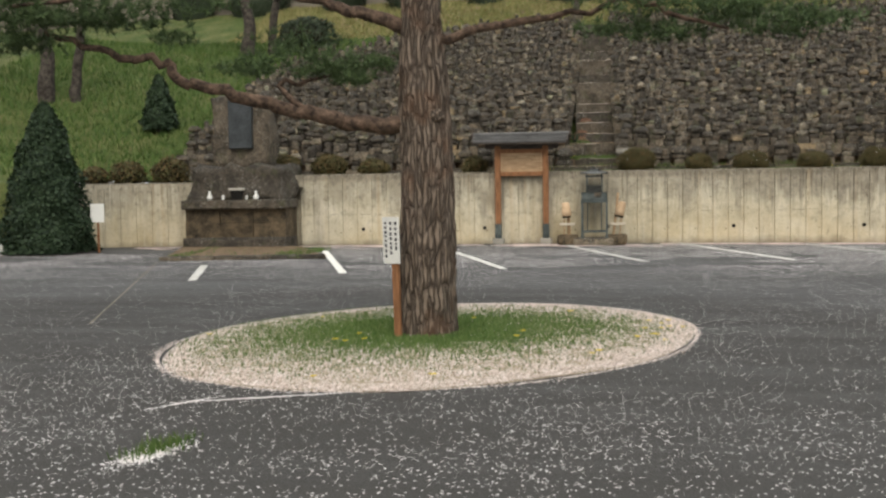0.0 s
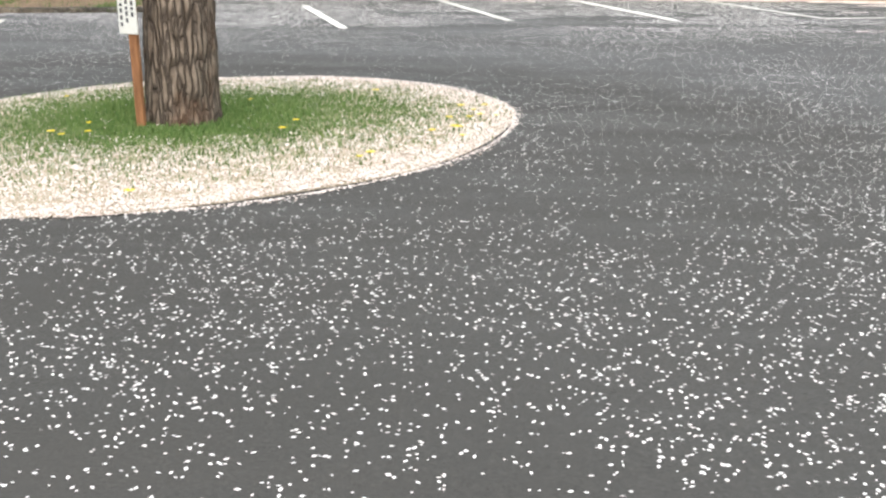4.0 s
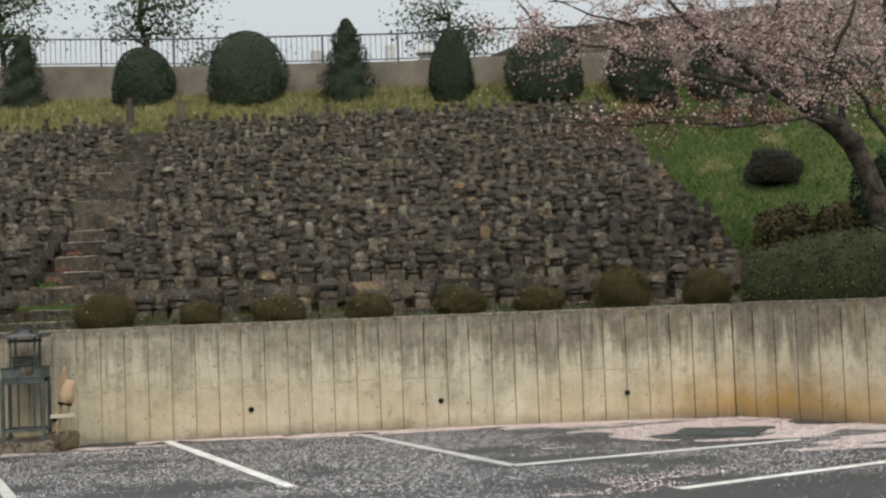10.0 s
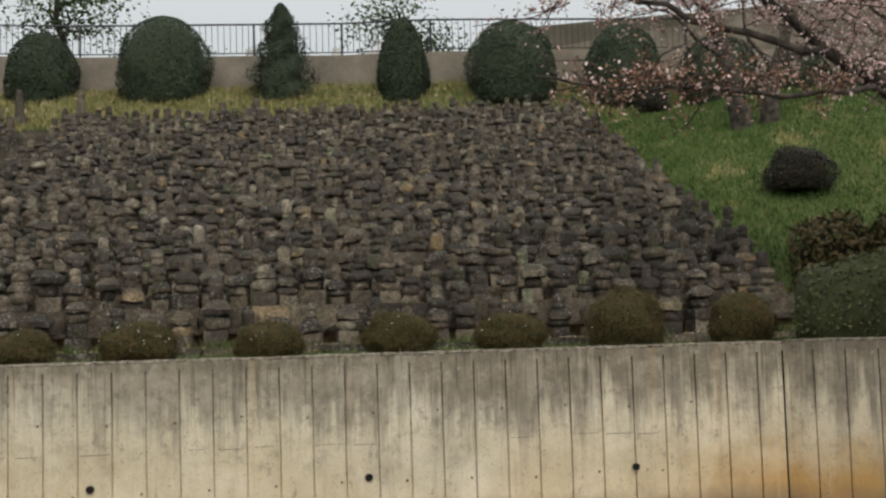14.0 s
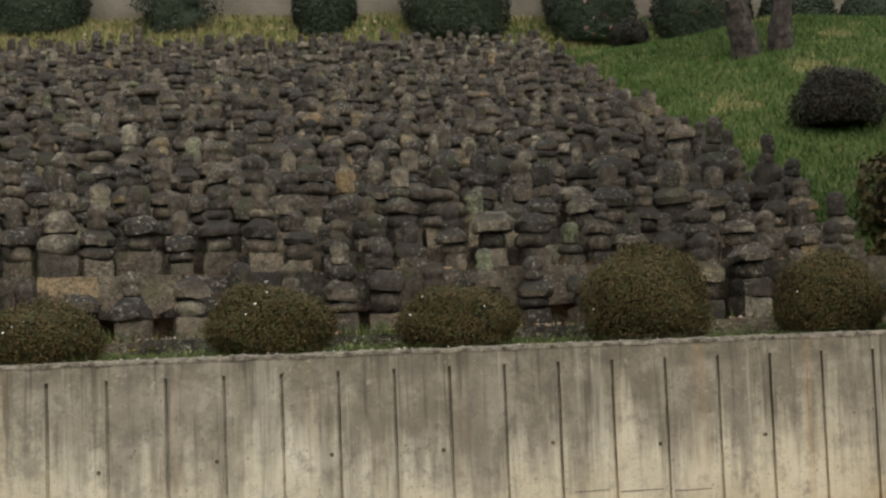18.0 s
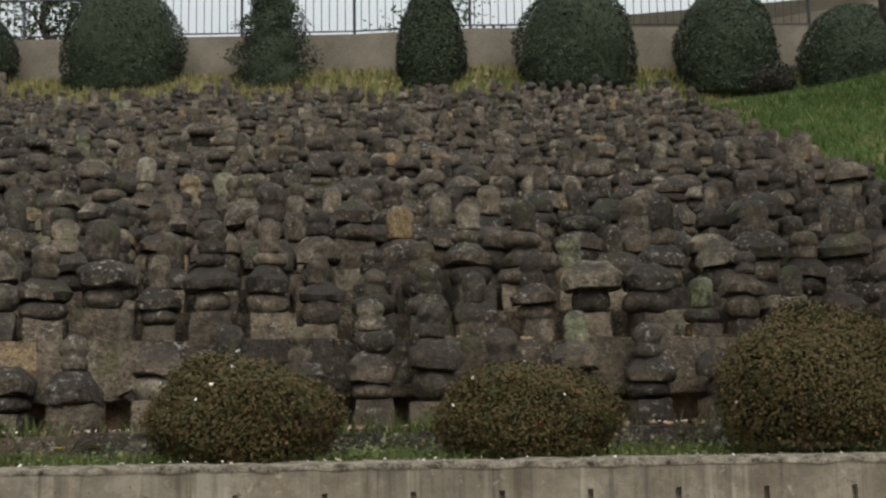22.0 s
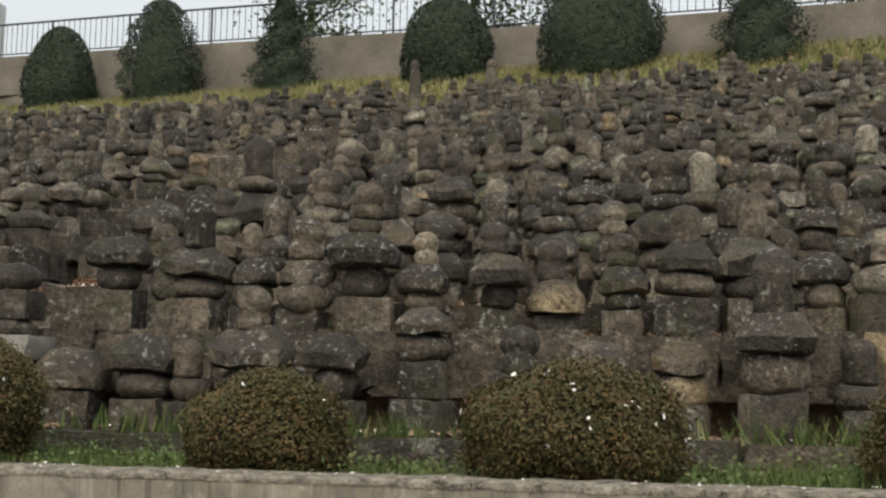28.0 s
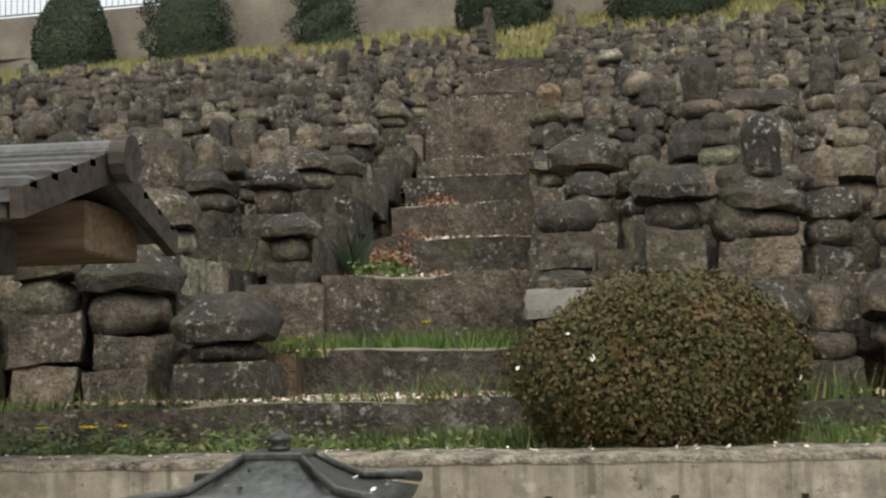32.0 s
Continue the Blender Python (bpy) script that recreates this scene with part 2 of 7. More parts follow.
def make_stone(name="old_stone", plain=False, dusty=True):
    """Old andesite: dark brown-grey, some stones tan or greenish, patched with grey crust, pale lichen and black mould."""
    m = Nodes(name, 0.92)
    r = m.math("FRACT", m.math("ADD", m.rnd(), m.math("MULTIPLY", m.island(), 7.31)))
    if plain:
        r = m.math("MULTIPLY", r, 0.6)
    base = m.ramp(r, [(0.0, (0.073, 0.064, 0.055)), (0.32, (0.117, 0.101, 0.082)), (0.58, (0.170, 0.142, 0.110)), (0.78, (0.228, 0.187, 0.140)), (0.90, (0.304, 0.257, 0.193)), (0.955, (0.409, 0.369, 0.287)), (0.978, (0.409, 0.292, 0.158)), (0.988, (0.386, 0.363, 0.269)), (1.0, (0.316, 0.339, 0.211))])
    blot = m.noise(6, 6, 0.7, at=m.world)
    mid = m.noise(21, 5, 0.7, at=m.world)
    fine = m.noise(80, 3, 0.7, at=m.world)
    c = m.mix(m.grey(blot, 0.36, 0.62), m.mix(1.0, base, (0.50, 0.49, 0.47), "MULTIPLY"), base)
    c = m.mix(m.math("MULTIPLY", m.grey(mid, 0.46, 0.64), 0.8), c, m.mix(1.0, base, (1.75, 1.7, 1.62), "MULTIPLY"))
    soot = m.math("MULTIPLY", m.grey(m.noise(3.3, 5, 0.7, at=m.world), 0.50, 0.64), 0.7)
    c = m.mix(soot, c, (0.042, 0.038, 0.032))
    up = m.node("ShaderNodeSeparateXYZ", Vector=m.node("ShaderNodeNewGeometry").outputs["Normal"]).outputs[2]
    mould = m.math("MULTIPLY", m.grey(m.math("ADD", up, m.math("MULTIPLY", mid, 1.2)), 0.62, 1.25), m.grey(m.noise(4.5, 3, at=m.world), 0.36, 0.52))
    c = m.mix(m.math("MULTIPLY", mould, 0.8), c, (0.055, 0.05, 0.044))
    crust = m.math("MULTIPLY", m.grey(m.noise(8.5, 6, 0.78, at=m.world), 0.57, 0.63), m.grey(m.noise(1.6, 2, at=m.world), 0.40, 0.58))
    c = m.mix(m.math("MULTIPLY", crust, 0.55), c, (0.36, 0.34, 0.28))
    pock = m.noise(46, 4, 0.7, at=m.world)
    c = m.mix(m.math("MULTIPLY", m.grey(pock, 0.47, 0.36), 0.65), c, (0.045, 0.039, 0.033))
    lichen = m.math("MULTIPLY", m.grey(m.noise(38, 4, 0.65, at=m.world), 0.575, 0.635), m.grey(m.noise(3.6, 3, at=m.world), 0.45, 0.58))
    c = m.mix(m.math("MULTIPLY", lichen, 0.62), c, (0.56, 0.55, 0.48))
    moss = m.math("MULTIPLY", m.grey(m.noise(4.1, 3, at=m.world), 0.56, 0.70), 0.45)
    c = m.mix(moss, c, (0.095, 0.11, 0.045))
    if plain and dusty:
        dust = m.math("MULTIPLY", m.grey(m.math("ADD", up, m.math("MULTIPLY", mid, 0.3)), 0.98, 1.1), 0.75)
        c = m.mix(dust, c, (0.36, 0.32, 0.24))
    c = m.mix(m.grey(fine, 0.35, 0.7), m.mix(1.0, c, (0.66, 0.66, 0.66), "MULTIPLY"), c)
    return m.done(c, m.math("ADD", m.math("MULTIPLY", fine, 0.45), m.math("ADD", blot, mid)), 0.9, 0.026)


def make_grass_ground(name, straw):
    m = Nodes(name, 0.95)
    a = m.noise(1.1, 5, 0.65, at=m.world)
    b = m.noise(26, 4, 0.7, at=m.world)
    c = m.ramp(b, [(0.3, (0.035, 0.062, 0.014)), (0.7, (0.095, 0.135, 0.036))])
    c = m.mix(m.math("MULTIPLY", m.grey(a, 0.40, 0.68), straw), c, (0.30, 0.25, 0.12))
    return m.done(c, b, 1.0, 0.06)


def make_bark(name, dark, light, stretch):
    m = Nodes(name, 0.95)
    p = m.noise(1.0, 6, 0.65, stretch=stretch)
    f = m.noise(60, 3)
    c = m.ramp(p, [(0.36, dark), (0.52, tuple((a + b) / 2 for a, b in zip(dark, light))), (0.68, light)])
    c = m.mix(m.grey(f, 0.3, 0.8), m.mix(1.0, c, (0.6, 0.58, 0.56), "MULTIPLY"), c)
    return m.done(c, m.math("ADD", p, m.math("MULTIPLY", f, 0.2)), 0.8, 0.03)


def make_plated_bark():
    """Old pine bark: long pale plates between dark fissures."""
    m = Nodes("pine_bark", 0.95)
    warp = m.node("ShaderNodeTexNoise", Vector=m.place, Scale=5.0, Detail=4.0)
    moved = m.node("ShaderNodeVectorMath")
    moved.operation = "MULTIPLY_ADD"
    m.put(moved.inputs[0], warp.outputs["Color"])
    moved.inputs[1].default_value = (0.05, 0.05, 0.16)
    m.put(moved.inputs[2], m.place)
    scaled = m.node("ShaderNodeMapping", Vector=moved.outputs[0])
    scaled.inputs["Scale"].default_value = (27, 27, 3.4)
    cell = m.node("ShaderNodeTexVoronoi", Vector=scaled.outputs[0], Scale=1.0)
    cell.feature = "DISTANCE_TO_EDGE"
    edge = cell.outputs["Distance"]
    flake = m.noise(1.0, 5, 0.7, stretch=(26, 26, 7))
    c = m.ramp(edge, [(0.0, (0.07, 0.055, 0.045)), (0.05, (0.13, 0.103, 0.083)), (0.16, (0.20, 0.16, 0.125)), (0.34, (0.27, 0.215, 0.17))])
    c = m.mix(m.grey(flake, 0.35, 0.62), m.mix(1.0, c, (0.58, 0.55, 0.52), "MULTIPLY"), c)
    rust = m.math("MULTIPLY", m.grey(m.noise(1.7, 3), 0.52, 0.68), 0.4)
    c = m.mix(rust, c, (0.20, 0.10, 0.055))
    h = m.math("ADD", m.grey(edge, 0.0, 0.22), m.math("MULTIPLY", flake, 0.6))
    return m.done(c, h, 0.9, 0.03)


def make_wood(name, dark, light, stretch=(3, 3, 3)):
    m = Nodes(name, 0.75)
    g = m.noise(6, 5, 0.6, stretch=stretch)
    c = m.ramp(g, [(0.3, dark), (0.7, light)])
    return m.done(c, g, 0.3, 0.004)


def make_island():
    """Turf thinning out into a litter of pale petals towards the rim."""
    m = Nodes("petal_turf", 0.95)
    sep = m.node("ShaderNodeSeparateXYZ", Vector=m.world)
    dx, dy = m.math("MULTIPLY", m.math("ADD", sep.outputs[0], 3.6), 0.72), m.math("MULTIPLY", m.math("ADD", sep.outputs[1], -6.0), 0.66)
    d = m.math("ADD", m.math("MULTIPLY", dx, dx), m.math("MULTIPLY", dy, dy))
    n = m.noise(5, 5, 0.7, at=m.world)
    f = m.noise(110, 3, 0.7, at=m.world)
    turf = m.ramp(f, [(0.3, (0.05, 0.085, 0.02)), (0.7, (0.15, 0.19, 0.06))])
    litter = m.ramp(f, [(0.32, (0.12, 0.115, 0.05)), (0.5, (0.40, 0.33, 0.24)), (0.68, (0.70, 0.60, 0.53))])
    return m.done(m.mix(m.grey(m.math("ADD", d, m.math("MULTIPLY", n, 1.2)), 0.95, 1.5), turf, litter), f, 0.8, 0.01)


ISLANDTURF = make_island()
ASPHALT = make_asphalt()
CONCRETE = make_concrete()
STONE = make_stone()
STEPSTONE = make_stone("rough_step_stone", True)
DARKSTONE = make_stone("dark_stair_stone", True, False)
GRASS = make_grass_ground("meadow", 0.38)
SOIL = mottled("leaf_litter", (0.10, 0.07, 0.045), (0.28, 0.2, 0.13), 9, 60, 0.95, 0.8, 0.03)
UPPER = mottled("upper_wall_concrete", (0.15, 0.13, 0.105), (0.29, 0.26, 0.21), 1.2, 30, 0.9)
MOSSROCK = mottled("mossy_rock", (0.022, 0.02, 0.015), (0.16, 0.12, 0.075), 4.5, 30, 0.9, 0.7, 0.02)
DRYLEAF = leafy("dry_leaf", [(0.1, (0.16, 0.10, 0.06)), (0.5, (0.30, 0.21, 0.13)), (0.9, (0.45, 0.36, 0.25))])
PINEBARK = make_plated_bark()
CHERRYBARK = make_bark("cherry_bark", (0.03, 0.026, 0.022), (0.15, 0.13, 0.11), (9, 9, 9))
LIMBBARK = make_bark("limb_bark", (0.045, 0.033, 0.026), (0.24, 0.165, 0.12), (14, 14, 14))
NEEDLE = leafy("pine_needle", [(0.2, (0.03, 0.055, 0.02)), (0.8, (0.095, 0.14, 0.055))])
AZALEA = leafy("azalea_leaf", [(0.15, (0.036, 0.042, 0.014)), (0.44, (0.070, 0.068, 0.024)), (0.64, (0.112, 0.074, 0.030)), (0.87, (0.185, 0.105, 0.046))], clump=0.66, scale=11.0)
TOPIARY = leafy("box_leaf", [(0.2, (0.022, 0.034, 0.019)), (0.8, (0.056, 0.074, 0.042))])
HEDGE = leafy("hedge_leaf", [(0.2, (0.020, 0.027, 0.010)), (0.55, (0.050, 0.058, 0.021)), (0.85, (0.105, 0.095, 0.040))], clump=0.55, scale=4.0)
CYPRESS = leafy("cypress_leaf", [(0.2, (0.012, 0.025, 0.012)), (0.8, (0.036, 0.06, 0.028))])
BLADE = leafy("grass_blade", [(0.15, (0.036, 0.074, 0.014)), (0.6, (0.085, 0.142, 0.034)), (0.92, (0.15, 0.175, 0.06))])
TURF = leafy("turf_blade", [(0.15, (0.05, 0.10, 0.025)), (0.6, (0.11, 0.18, 0.05)), (0.9, (0.21, 0.25, 0.10))])
STRAW = leafy("dry_blade", [(0.15, (0.12, 0.16, 0.04)), (0.5, (0.25, 0.23, 0.09)), (0.9, (0.40, 0.33, 0.17))])
BLOSSOM = leafy("cherry_blossom", [(0.15, (0.36, 0.22, 0.20)), (0.55, (0.58, 0.43, 0.40)), (0.95, (0.76, 0.65, 0.62))])
RUSSET = leafy("russet_leaf", [(0.15, (0.19, 0.085, 0.05)), (0.6, (0.33, 0.16, 0.10)), (0.9, (0.46, 0.28, 0.20))])
PETAL = leafy("fallen_petal", [(0.1, (0.78, 0.70, 0.68)), (0.6, (0.86, 0.83, 0.81))])
PINKPETAL = leafy("pink_petal", [(0.1, (0.78, 0.60, 0.56)), (0.6, (0.87, 0.76, 0.72))])
DRYPETAL = leafy("drying_petal", [(0.1, (0.50, 0.38, 0.31)), (0.35, (0.74, 0.63, 0.57)), (0.9, (0.86, 0.79, 0.755))])
DANDELION = leafy("dandelion", [(0.1, (0.75, 0.55, 0.02)), (0.9, (0.85, 0.7, 0.05))])
PAINT = mottled("road_paint", (0.60, 0.58, 0.52), (0.84, 0.83, 0.79), 6, 50, 0.8)
IRON = mottled("verdigris_bronze", (0.045, 0.055, 0.052), (0.13, 0.15, 0.145), 8, 60, 0.5, 0.2, 0.003, 0.5)
TIMBER = make_wood("stained_post", (0.13, 0.062, 0.03), (0.34, 0.16, 0.075), (6, 6, 0.8))
RAWWOOD = make_wood("weathered_cedar", (0.28, 0.18, 0.10), (0.55, 0.38, 0.23), (1.0, 6, 8))
PALEWOOD = make_wood("bleached_plank", (0.45, 0.39, 0.30), (0.66, 0.60, 0.50), (1.0, 6, 8))
DARKWOOD = make_wood("dark_eave_wood", (0.03, 0.025, 0.022), (0.10, 0.08, 0.065), (1, 6, 6))
ROOFMETAL = mottled("grey_roof_sheet", (0.06, 0.059, 0.058), (0.15, 0.148, 0.147), 3, 40, 0.45, 0.1, 0.003, 0.4)
BRONZE = mottled("dark_bronze_roof", (0.03, 0.032, 0.03), (0.13, 0.13, 0.12), 7, 60, 0.3, 0.25, 0.003, 0.6)
SOFFIT = make_wood("weathered_gable_wood", (0.12, 0.085, 0.055), (0.30, 0.205, 0.125), (1.0, 6, 8))
MORTAR = mottled("rough_coping_mortar", (0.04, 0.034, 0.025), (0.36, 0.32, 0.25), 22, 110, 0.95, 0.9, 0.015)
# twig brown with the shade inside the bushes put into the colour
TWIGSHADE = mottled("twiggy_shade", (0.016, 0.014, 0.008), (0.05, 0.04, 0.02), 20, 90, 0.95, 0.8, 0.02)
CLAY = mottled("pale_bamboo", (0.48, 0.33, 0.20), (0.68, 0.50, 0.33), 6, 50)
GRANITE = mottled("cut_granite", (0.20, 0.19, 0.165), (0.40, 0.38, 0.33), 5, 90, 0.85, 0.3)
WHITE = mottled("white_sheet", (0.66, 0.66, 0.62), (0.8, 0.8, 0.77), 3, 40, 0.6, 0.05, 0.002)
INK = mottled("faded_ink", (0.03, 0.03, 0.035), (0.09, 0.09, 0.10), 5, 40, 0.7, 0.0)
RAIL = mottled("rail_paint", (0.03, 0.03, 0.035), (0.08, 0.08, 0.09), 4, 40, 0.5, 0.05, 0.002)
SLATE = mottled("black_slab", (0.02, 0.024, 0.026), (0.06, 0.066, 0.07), 3, 40, 0.35, 0.1, 0.003)
HOLE = mottled("drain_hole", (0.006, 0.006, 0.005), (0.015, 0.014, 0.012), 5, 40, 0.9, 0.1)
GRAVE = mottled("pale_grave_granite", (0.38, 0.38, 0.38), (0.58, 0.58, 0.58), 3, 40, 0.5, 0.1)
ORANGE = mottled("orange_plastic", (0.6, 0.16, 0.03), (0.75, 0.25, 0.06), 4, 40, 0.5, 0.05)

# ---------- making meshes ----------


def mesh_of(bm, name):
    me = bpy.data.meshes.new(name)
    bm.to_mesh(me)
    bm.free()
    return me


def smooth(me, on=True):
    me.polygons.foreach_set("use_smooth", [on] * len(me.polygons))
    return me


def place(name, me, mat, m=None, parent=None, label=""):
    if mat and not me.materials:
        me.materials.append(mat)
    ob = new(name, me)
    if m is not None:
        ob.matrix_basis = m
    ob.parent = parent
    if label:
        ob["label"] = label
    return ob


def part(name, bm, mat, parent, label="", soft=False):
    me = mesh_of(bm, name)
    if soft:
        smooth(me)
    return place(name, me, mat, None, parent, label)


def thing(name, m, label, category, group="", kind=""):
    ob = new(name)
    ob.matrix_basis = m
    return tagged(ob, label, category, group, kind)


def box(x0, x1, y0, y1, z0, z1, bev=0.0, bm=None):
    bm = bm or bmesh.new()
    n0 = len(bm.verts)
    got = bmesh.ops.create_cube(bm, size=1)
    for v in got["verts"]:
        v.co = Vector((x0 + (v.co.x + 0.5) * (x1 - x0), y0 + (v.co.y + 0.5) * (y1 - y0), z0 + (v.co.z + 0.5) * (z1 - z0)))
    if bev:
        ed = list({e for v in got["verts"] for e in v.link_edges})
        bmesh.ops.bevel(bm, geom=ed, offset=bev, segments=1, affect="EDGES")
    return bm


def tube(points, radii, sides=8, bm=None, caps=True, ripple=0.0):
    """A tapered tube along points."""
    bm = bm or bmesh.new()
    pts = [Vector(p) for p in points]
    rings = []
    side = None
    for i, p in enumerate(pts):
        d = (pts[min(i + 1, len(pts) - 1)] - pts[max(i - 1, 0)]).normalized()
        if side is None:
            side = d.orthogonal().normalized()
        side = (side - d * side.dot(d)).normalized()
        up = d.cross(side)
        ring = []
        for k in range(sides):
            a = 2 * math.pi * k / sides
            w = radii[i] * (1 + ripple * noise.noise(Vector((math.cos(a) * 2.5, math.sin(a) * 2.5, p.z * 3 + p.x))))
            ring.append(bm.verts.new(p + (side * math.cos(a) + up * math.sin(a)) * w))
        rings.append(ring)
    for a, b in zip(rings, rings[1:]):
        for k in range(sides):
            bm.faces.new((a[k], a[(k + 1) % sides], b[(k + 1) % sides], b[k]))
    if caps:
        bm.faces.new(list(reversed(rings[0])))
        bm.faces.new(rings[-1])
    return bm


def lathe(profile, sides=16, bm=None, lean=0.0):
    """A turned body: profile rows of radius, height."""
    bm = bm or bmesh.new()
    rings = []
    for r, z in profile:
        rings.append([bm.verts.new((r * math.cos(2 * math.pi * k / sides), r * math.sin(2 * math.pi * k / sides), z)) for k in range(sides)])
    for a, b in zip(rings, rings[1:]):
        for k in range(sides):
            bm.faces.new((a[k], a[(k + 1) % sides], b[(k + 1) % sides], b[k]))
    bm.faces.new(list(reversed(rings[0])))
    bm.faces.new(rings[-1])
    return bm


def from_arrays(name, co, faces):
    me = bpy.data.meshes.new(name)
    me.from_pydata([tuple(c) for c in co], [], [tuple(f) for f in faces])
    return me


def quads(name, centres, us, vs):
    """Many small flat leaves at once, each a quad spanned by u and v about its centre."""
    n = len(centres)
    co = np.empty((n, 4, 3))
    co[:, 0], co[:, 1], co[:, 2], co[:, 3] = centres - us, centres - vs * 0.6, centres + us, centres + vs * 0.6
    me = bpy.data.meshes.new(name)
    me.vertices.add(4 * n)
    me.vertices.foreach_set("co", co.reshape(-1))
    me.loops.add(4 * n)
    me.loops.foreach_set("vertex_index", np.arange(4 * n, dtype=np.int32))
    me.polygons.add(n)
    me.polygons.foreach_set("loop_start", np.arange(0, 4 * n, 4, dtype=np.int32))
    me.update(calc_edges=True)
    return me


def leaves_on(name, pts, normals, size, rng, tilt=0.8):
    """Leaf quads at points, roughly facing along the normals."""
    n = len(pts)
    nn = normals + rng.normal(0, tilt, (n, 3))
    nn /= np.linalg.norm(nn, axis=1, keepdims=True) + 1e-9
    a = rng.normal(0, 1, (n, 3))
    u = np.cross(nn, a)
    u /= np.linalg.norm(u, axis=1, keepdims=True) + 1e-9
    v = np.cross(nn, u)
    s = size * rng.uniform(0.6, 1.3, (n, 1))
    return quads(name, pts, u * s, v * s)

# ---------- the plan ----------


def ground_z(x, y):
    """The car park rises gently towards the wall."""
    return 0.0075 * min(max(y, -60), 40) - 0.004 * min(max(x, -15), 10)


def wall_y(x):
    """Front face of the long retaining wall, very slightly bowed."""
    return 18.652 - 0.0266 * (x - 1) - 0.00754 * (x - 1) ** 2


WALL_TOP = 1.54
CORNER = Vector((6.55, wall_y(6.55), 0))
SIDE = Vector((0.60, -0.80, 0)).normalized()
ROWS = 28
ROW_Y = [19.95] + [20.34 + 0.475 * k for k in range(ROWS - 1)]
ROW_Z = [1.63] + [2.03 + 0.156 * k for k in range(ROWS - 1)]


def tilt(x, y):
    """The whole field climbs a little more towards its right-hand side."""
    return 0.03 * (min(max(x, -12), 9) - 1) * min(max(y - 20.3, 0), 13) / 13


def upper_top(x):
    """Top of the upper wall, which steps up to the left."""
    return float(np.interp(x, [-16, -9, -5, -2, 4, 20], [9.1, 8.8, 8.6, 8.42, 8.2, 8.2]))


def upper_y(x):
    """Face of the upper wall, which drifts back to the left."""
    return 36.0 - 0.22 * x if x < 6 else 34.68 - 0.06 * (x - 6)


def hill_z(x, y):
    """The bank behind the wall: shelf, steep field, then the gentler top up to the upper wall."""
    if y < 19.7:
        z = 1.48
    elif y < 33.2:
        z = float(np.interp(y, [19.7, 25.5, 33.2], [1.62, 3.76, 6.24]))
    else:
        f = min((y - 33.2) / max(upper_y(x) - 33.7, 0.5), 1)
        return (6.24 + tilt(x, y)) * (1 - f) + (7.42 - 0.016 * min(max(x, -14), 9)) * f + 0.04 * noise.noise(Vector((x * 0.5, y * 0.5, 3)))
    side = 0.24 * min(max(x - 8.0, 0), 4) * min(max((y - 21) / 6, 0), 1) + 0.12 * min(max(-x - 11, 0), 8) * min(max((y - 20) / 4, 0), 1)
    if y > 30:
        side *= max(0.0, 1 - (y - 30) / 3.2)
    if field_left(y) - 0.1 < x < field_right(y) + 0.05 and 19.75 < y < 33.25:
        z -= 0.55
    return z + side + tilt(x, y) + 0.06 * noise.noise(Vector((x * 0.5, y * 0.5, 3)))


def field_left(y):
    return -11.0 + max(0, y - 29.2) * 1.3


def field_right(y):
    return float(np.interp(y, [20.5, 24.5, 28.5, 33.2], [7.5, 8.1, 8.5, 8.9]))


def grid_sheet(name, xs, ys, height, mat, label, category, kind="structure", keep=None):
    co, ok = [], {}
    for j, y in enumerate(ys):
        for i, x in enumerate(xs):
            ok[i, j] = len(co)
            co.append((x, y, height(x, y)))
    faces = [(ok[i, j], ok[i + 1, j], ok[i + 1, j + 1], ok[i, j + 1]) for j in range(len(ys) - 1) for i in range(len(xs) - 1) if keep is None or keep((xs[i] + xs[i + 1]) / 2, (ys[j] + ys[j + 1]) / 2)]
    me = smooth(from_arrays(name, co, faces))
    return tagged(place(name, me, mat), label, category, kind=kind)


def steps(a, b, d):
    n = max(1, round((b - a) / d))
    return [a + (b - a) * i / n for i in range(n + 1)]


# ground: one sheet to the horizon
far = [-900, -300, -120, -60]
gx = far + steps(-40, 40, 2.0) + [60, 120, 300, 900]
gy = [-900, -300, -120, -60] + steps(-40, 18, 2.0) + [19.2, 22, 40, 120, 900]
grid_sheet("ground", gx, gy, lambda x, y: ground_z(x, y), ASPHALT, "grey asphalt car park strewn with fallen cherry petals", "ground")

# the bank, one sheet of earth and grass from the wall to the upper terrace
hx = [-60, -40, -30, -24] + steps(-20, 20, 0.5) + [24, 30, 40, 60]
hy = steps(18.85, 40.5, 0.45)


grid_sheet("bank", hx, hy, hill_z, GRASS, "steep grassy bank behind the retaining wall", "bank")
bm = bmesh.new()
strip_rows = []
for x in (-200, -60, -30, -20, -10, 0, 6, 12, 20, 30, 60, 200):
    y0 = upper_y(min(max(x, -16), 40)) + 0.22
    strip_rows.append([bm.verts.new((x, y0 + d, 8.1)) for d in (0, 8, 30, 100, 400)])
for u, v in zip(strip_rows, strip_rows[1:]):
    for k in range(4):
        bm.faces.new((u[k], v[k], v[k + 1], u[k + 1]))
tagged(place("upper_terrace", mesh_of(bm, "upper_terrace"), GRASS), "flat cemetery ground above the upper wall", "ground", kind="structure")


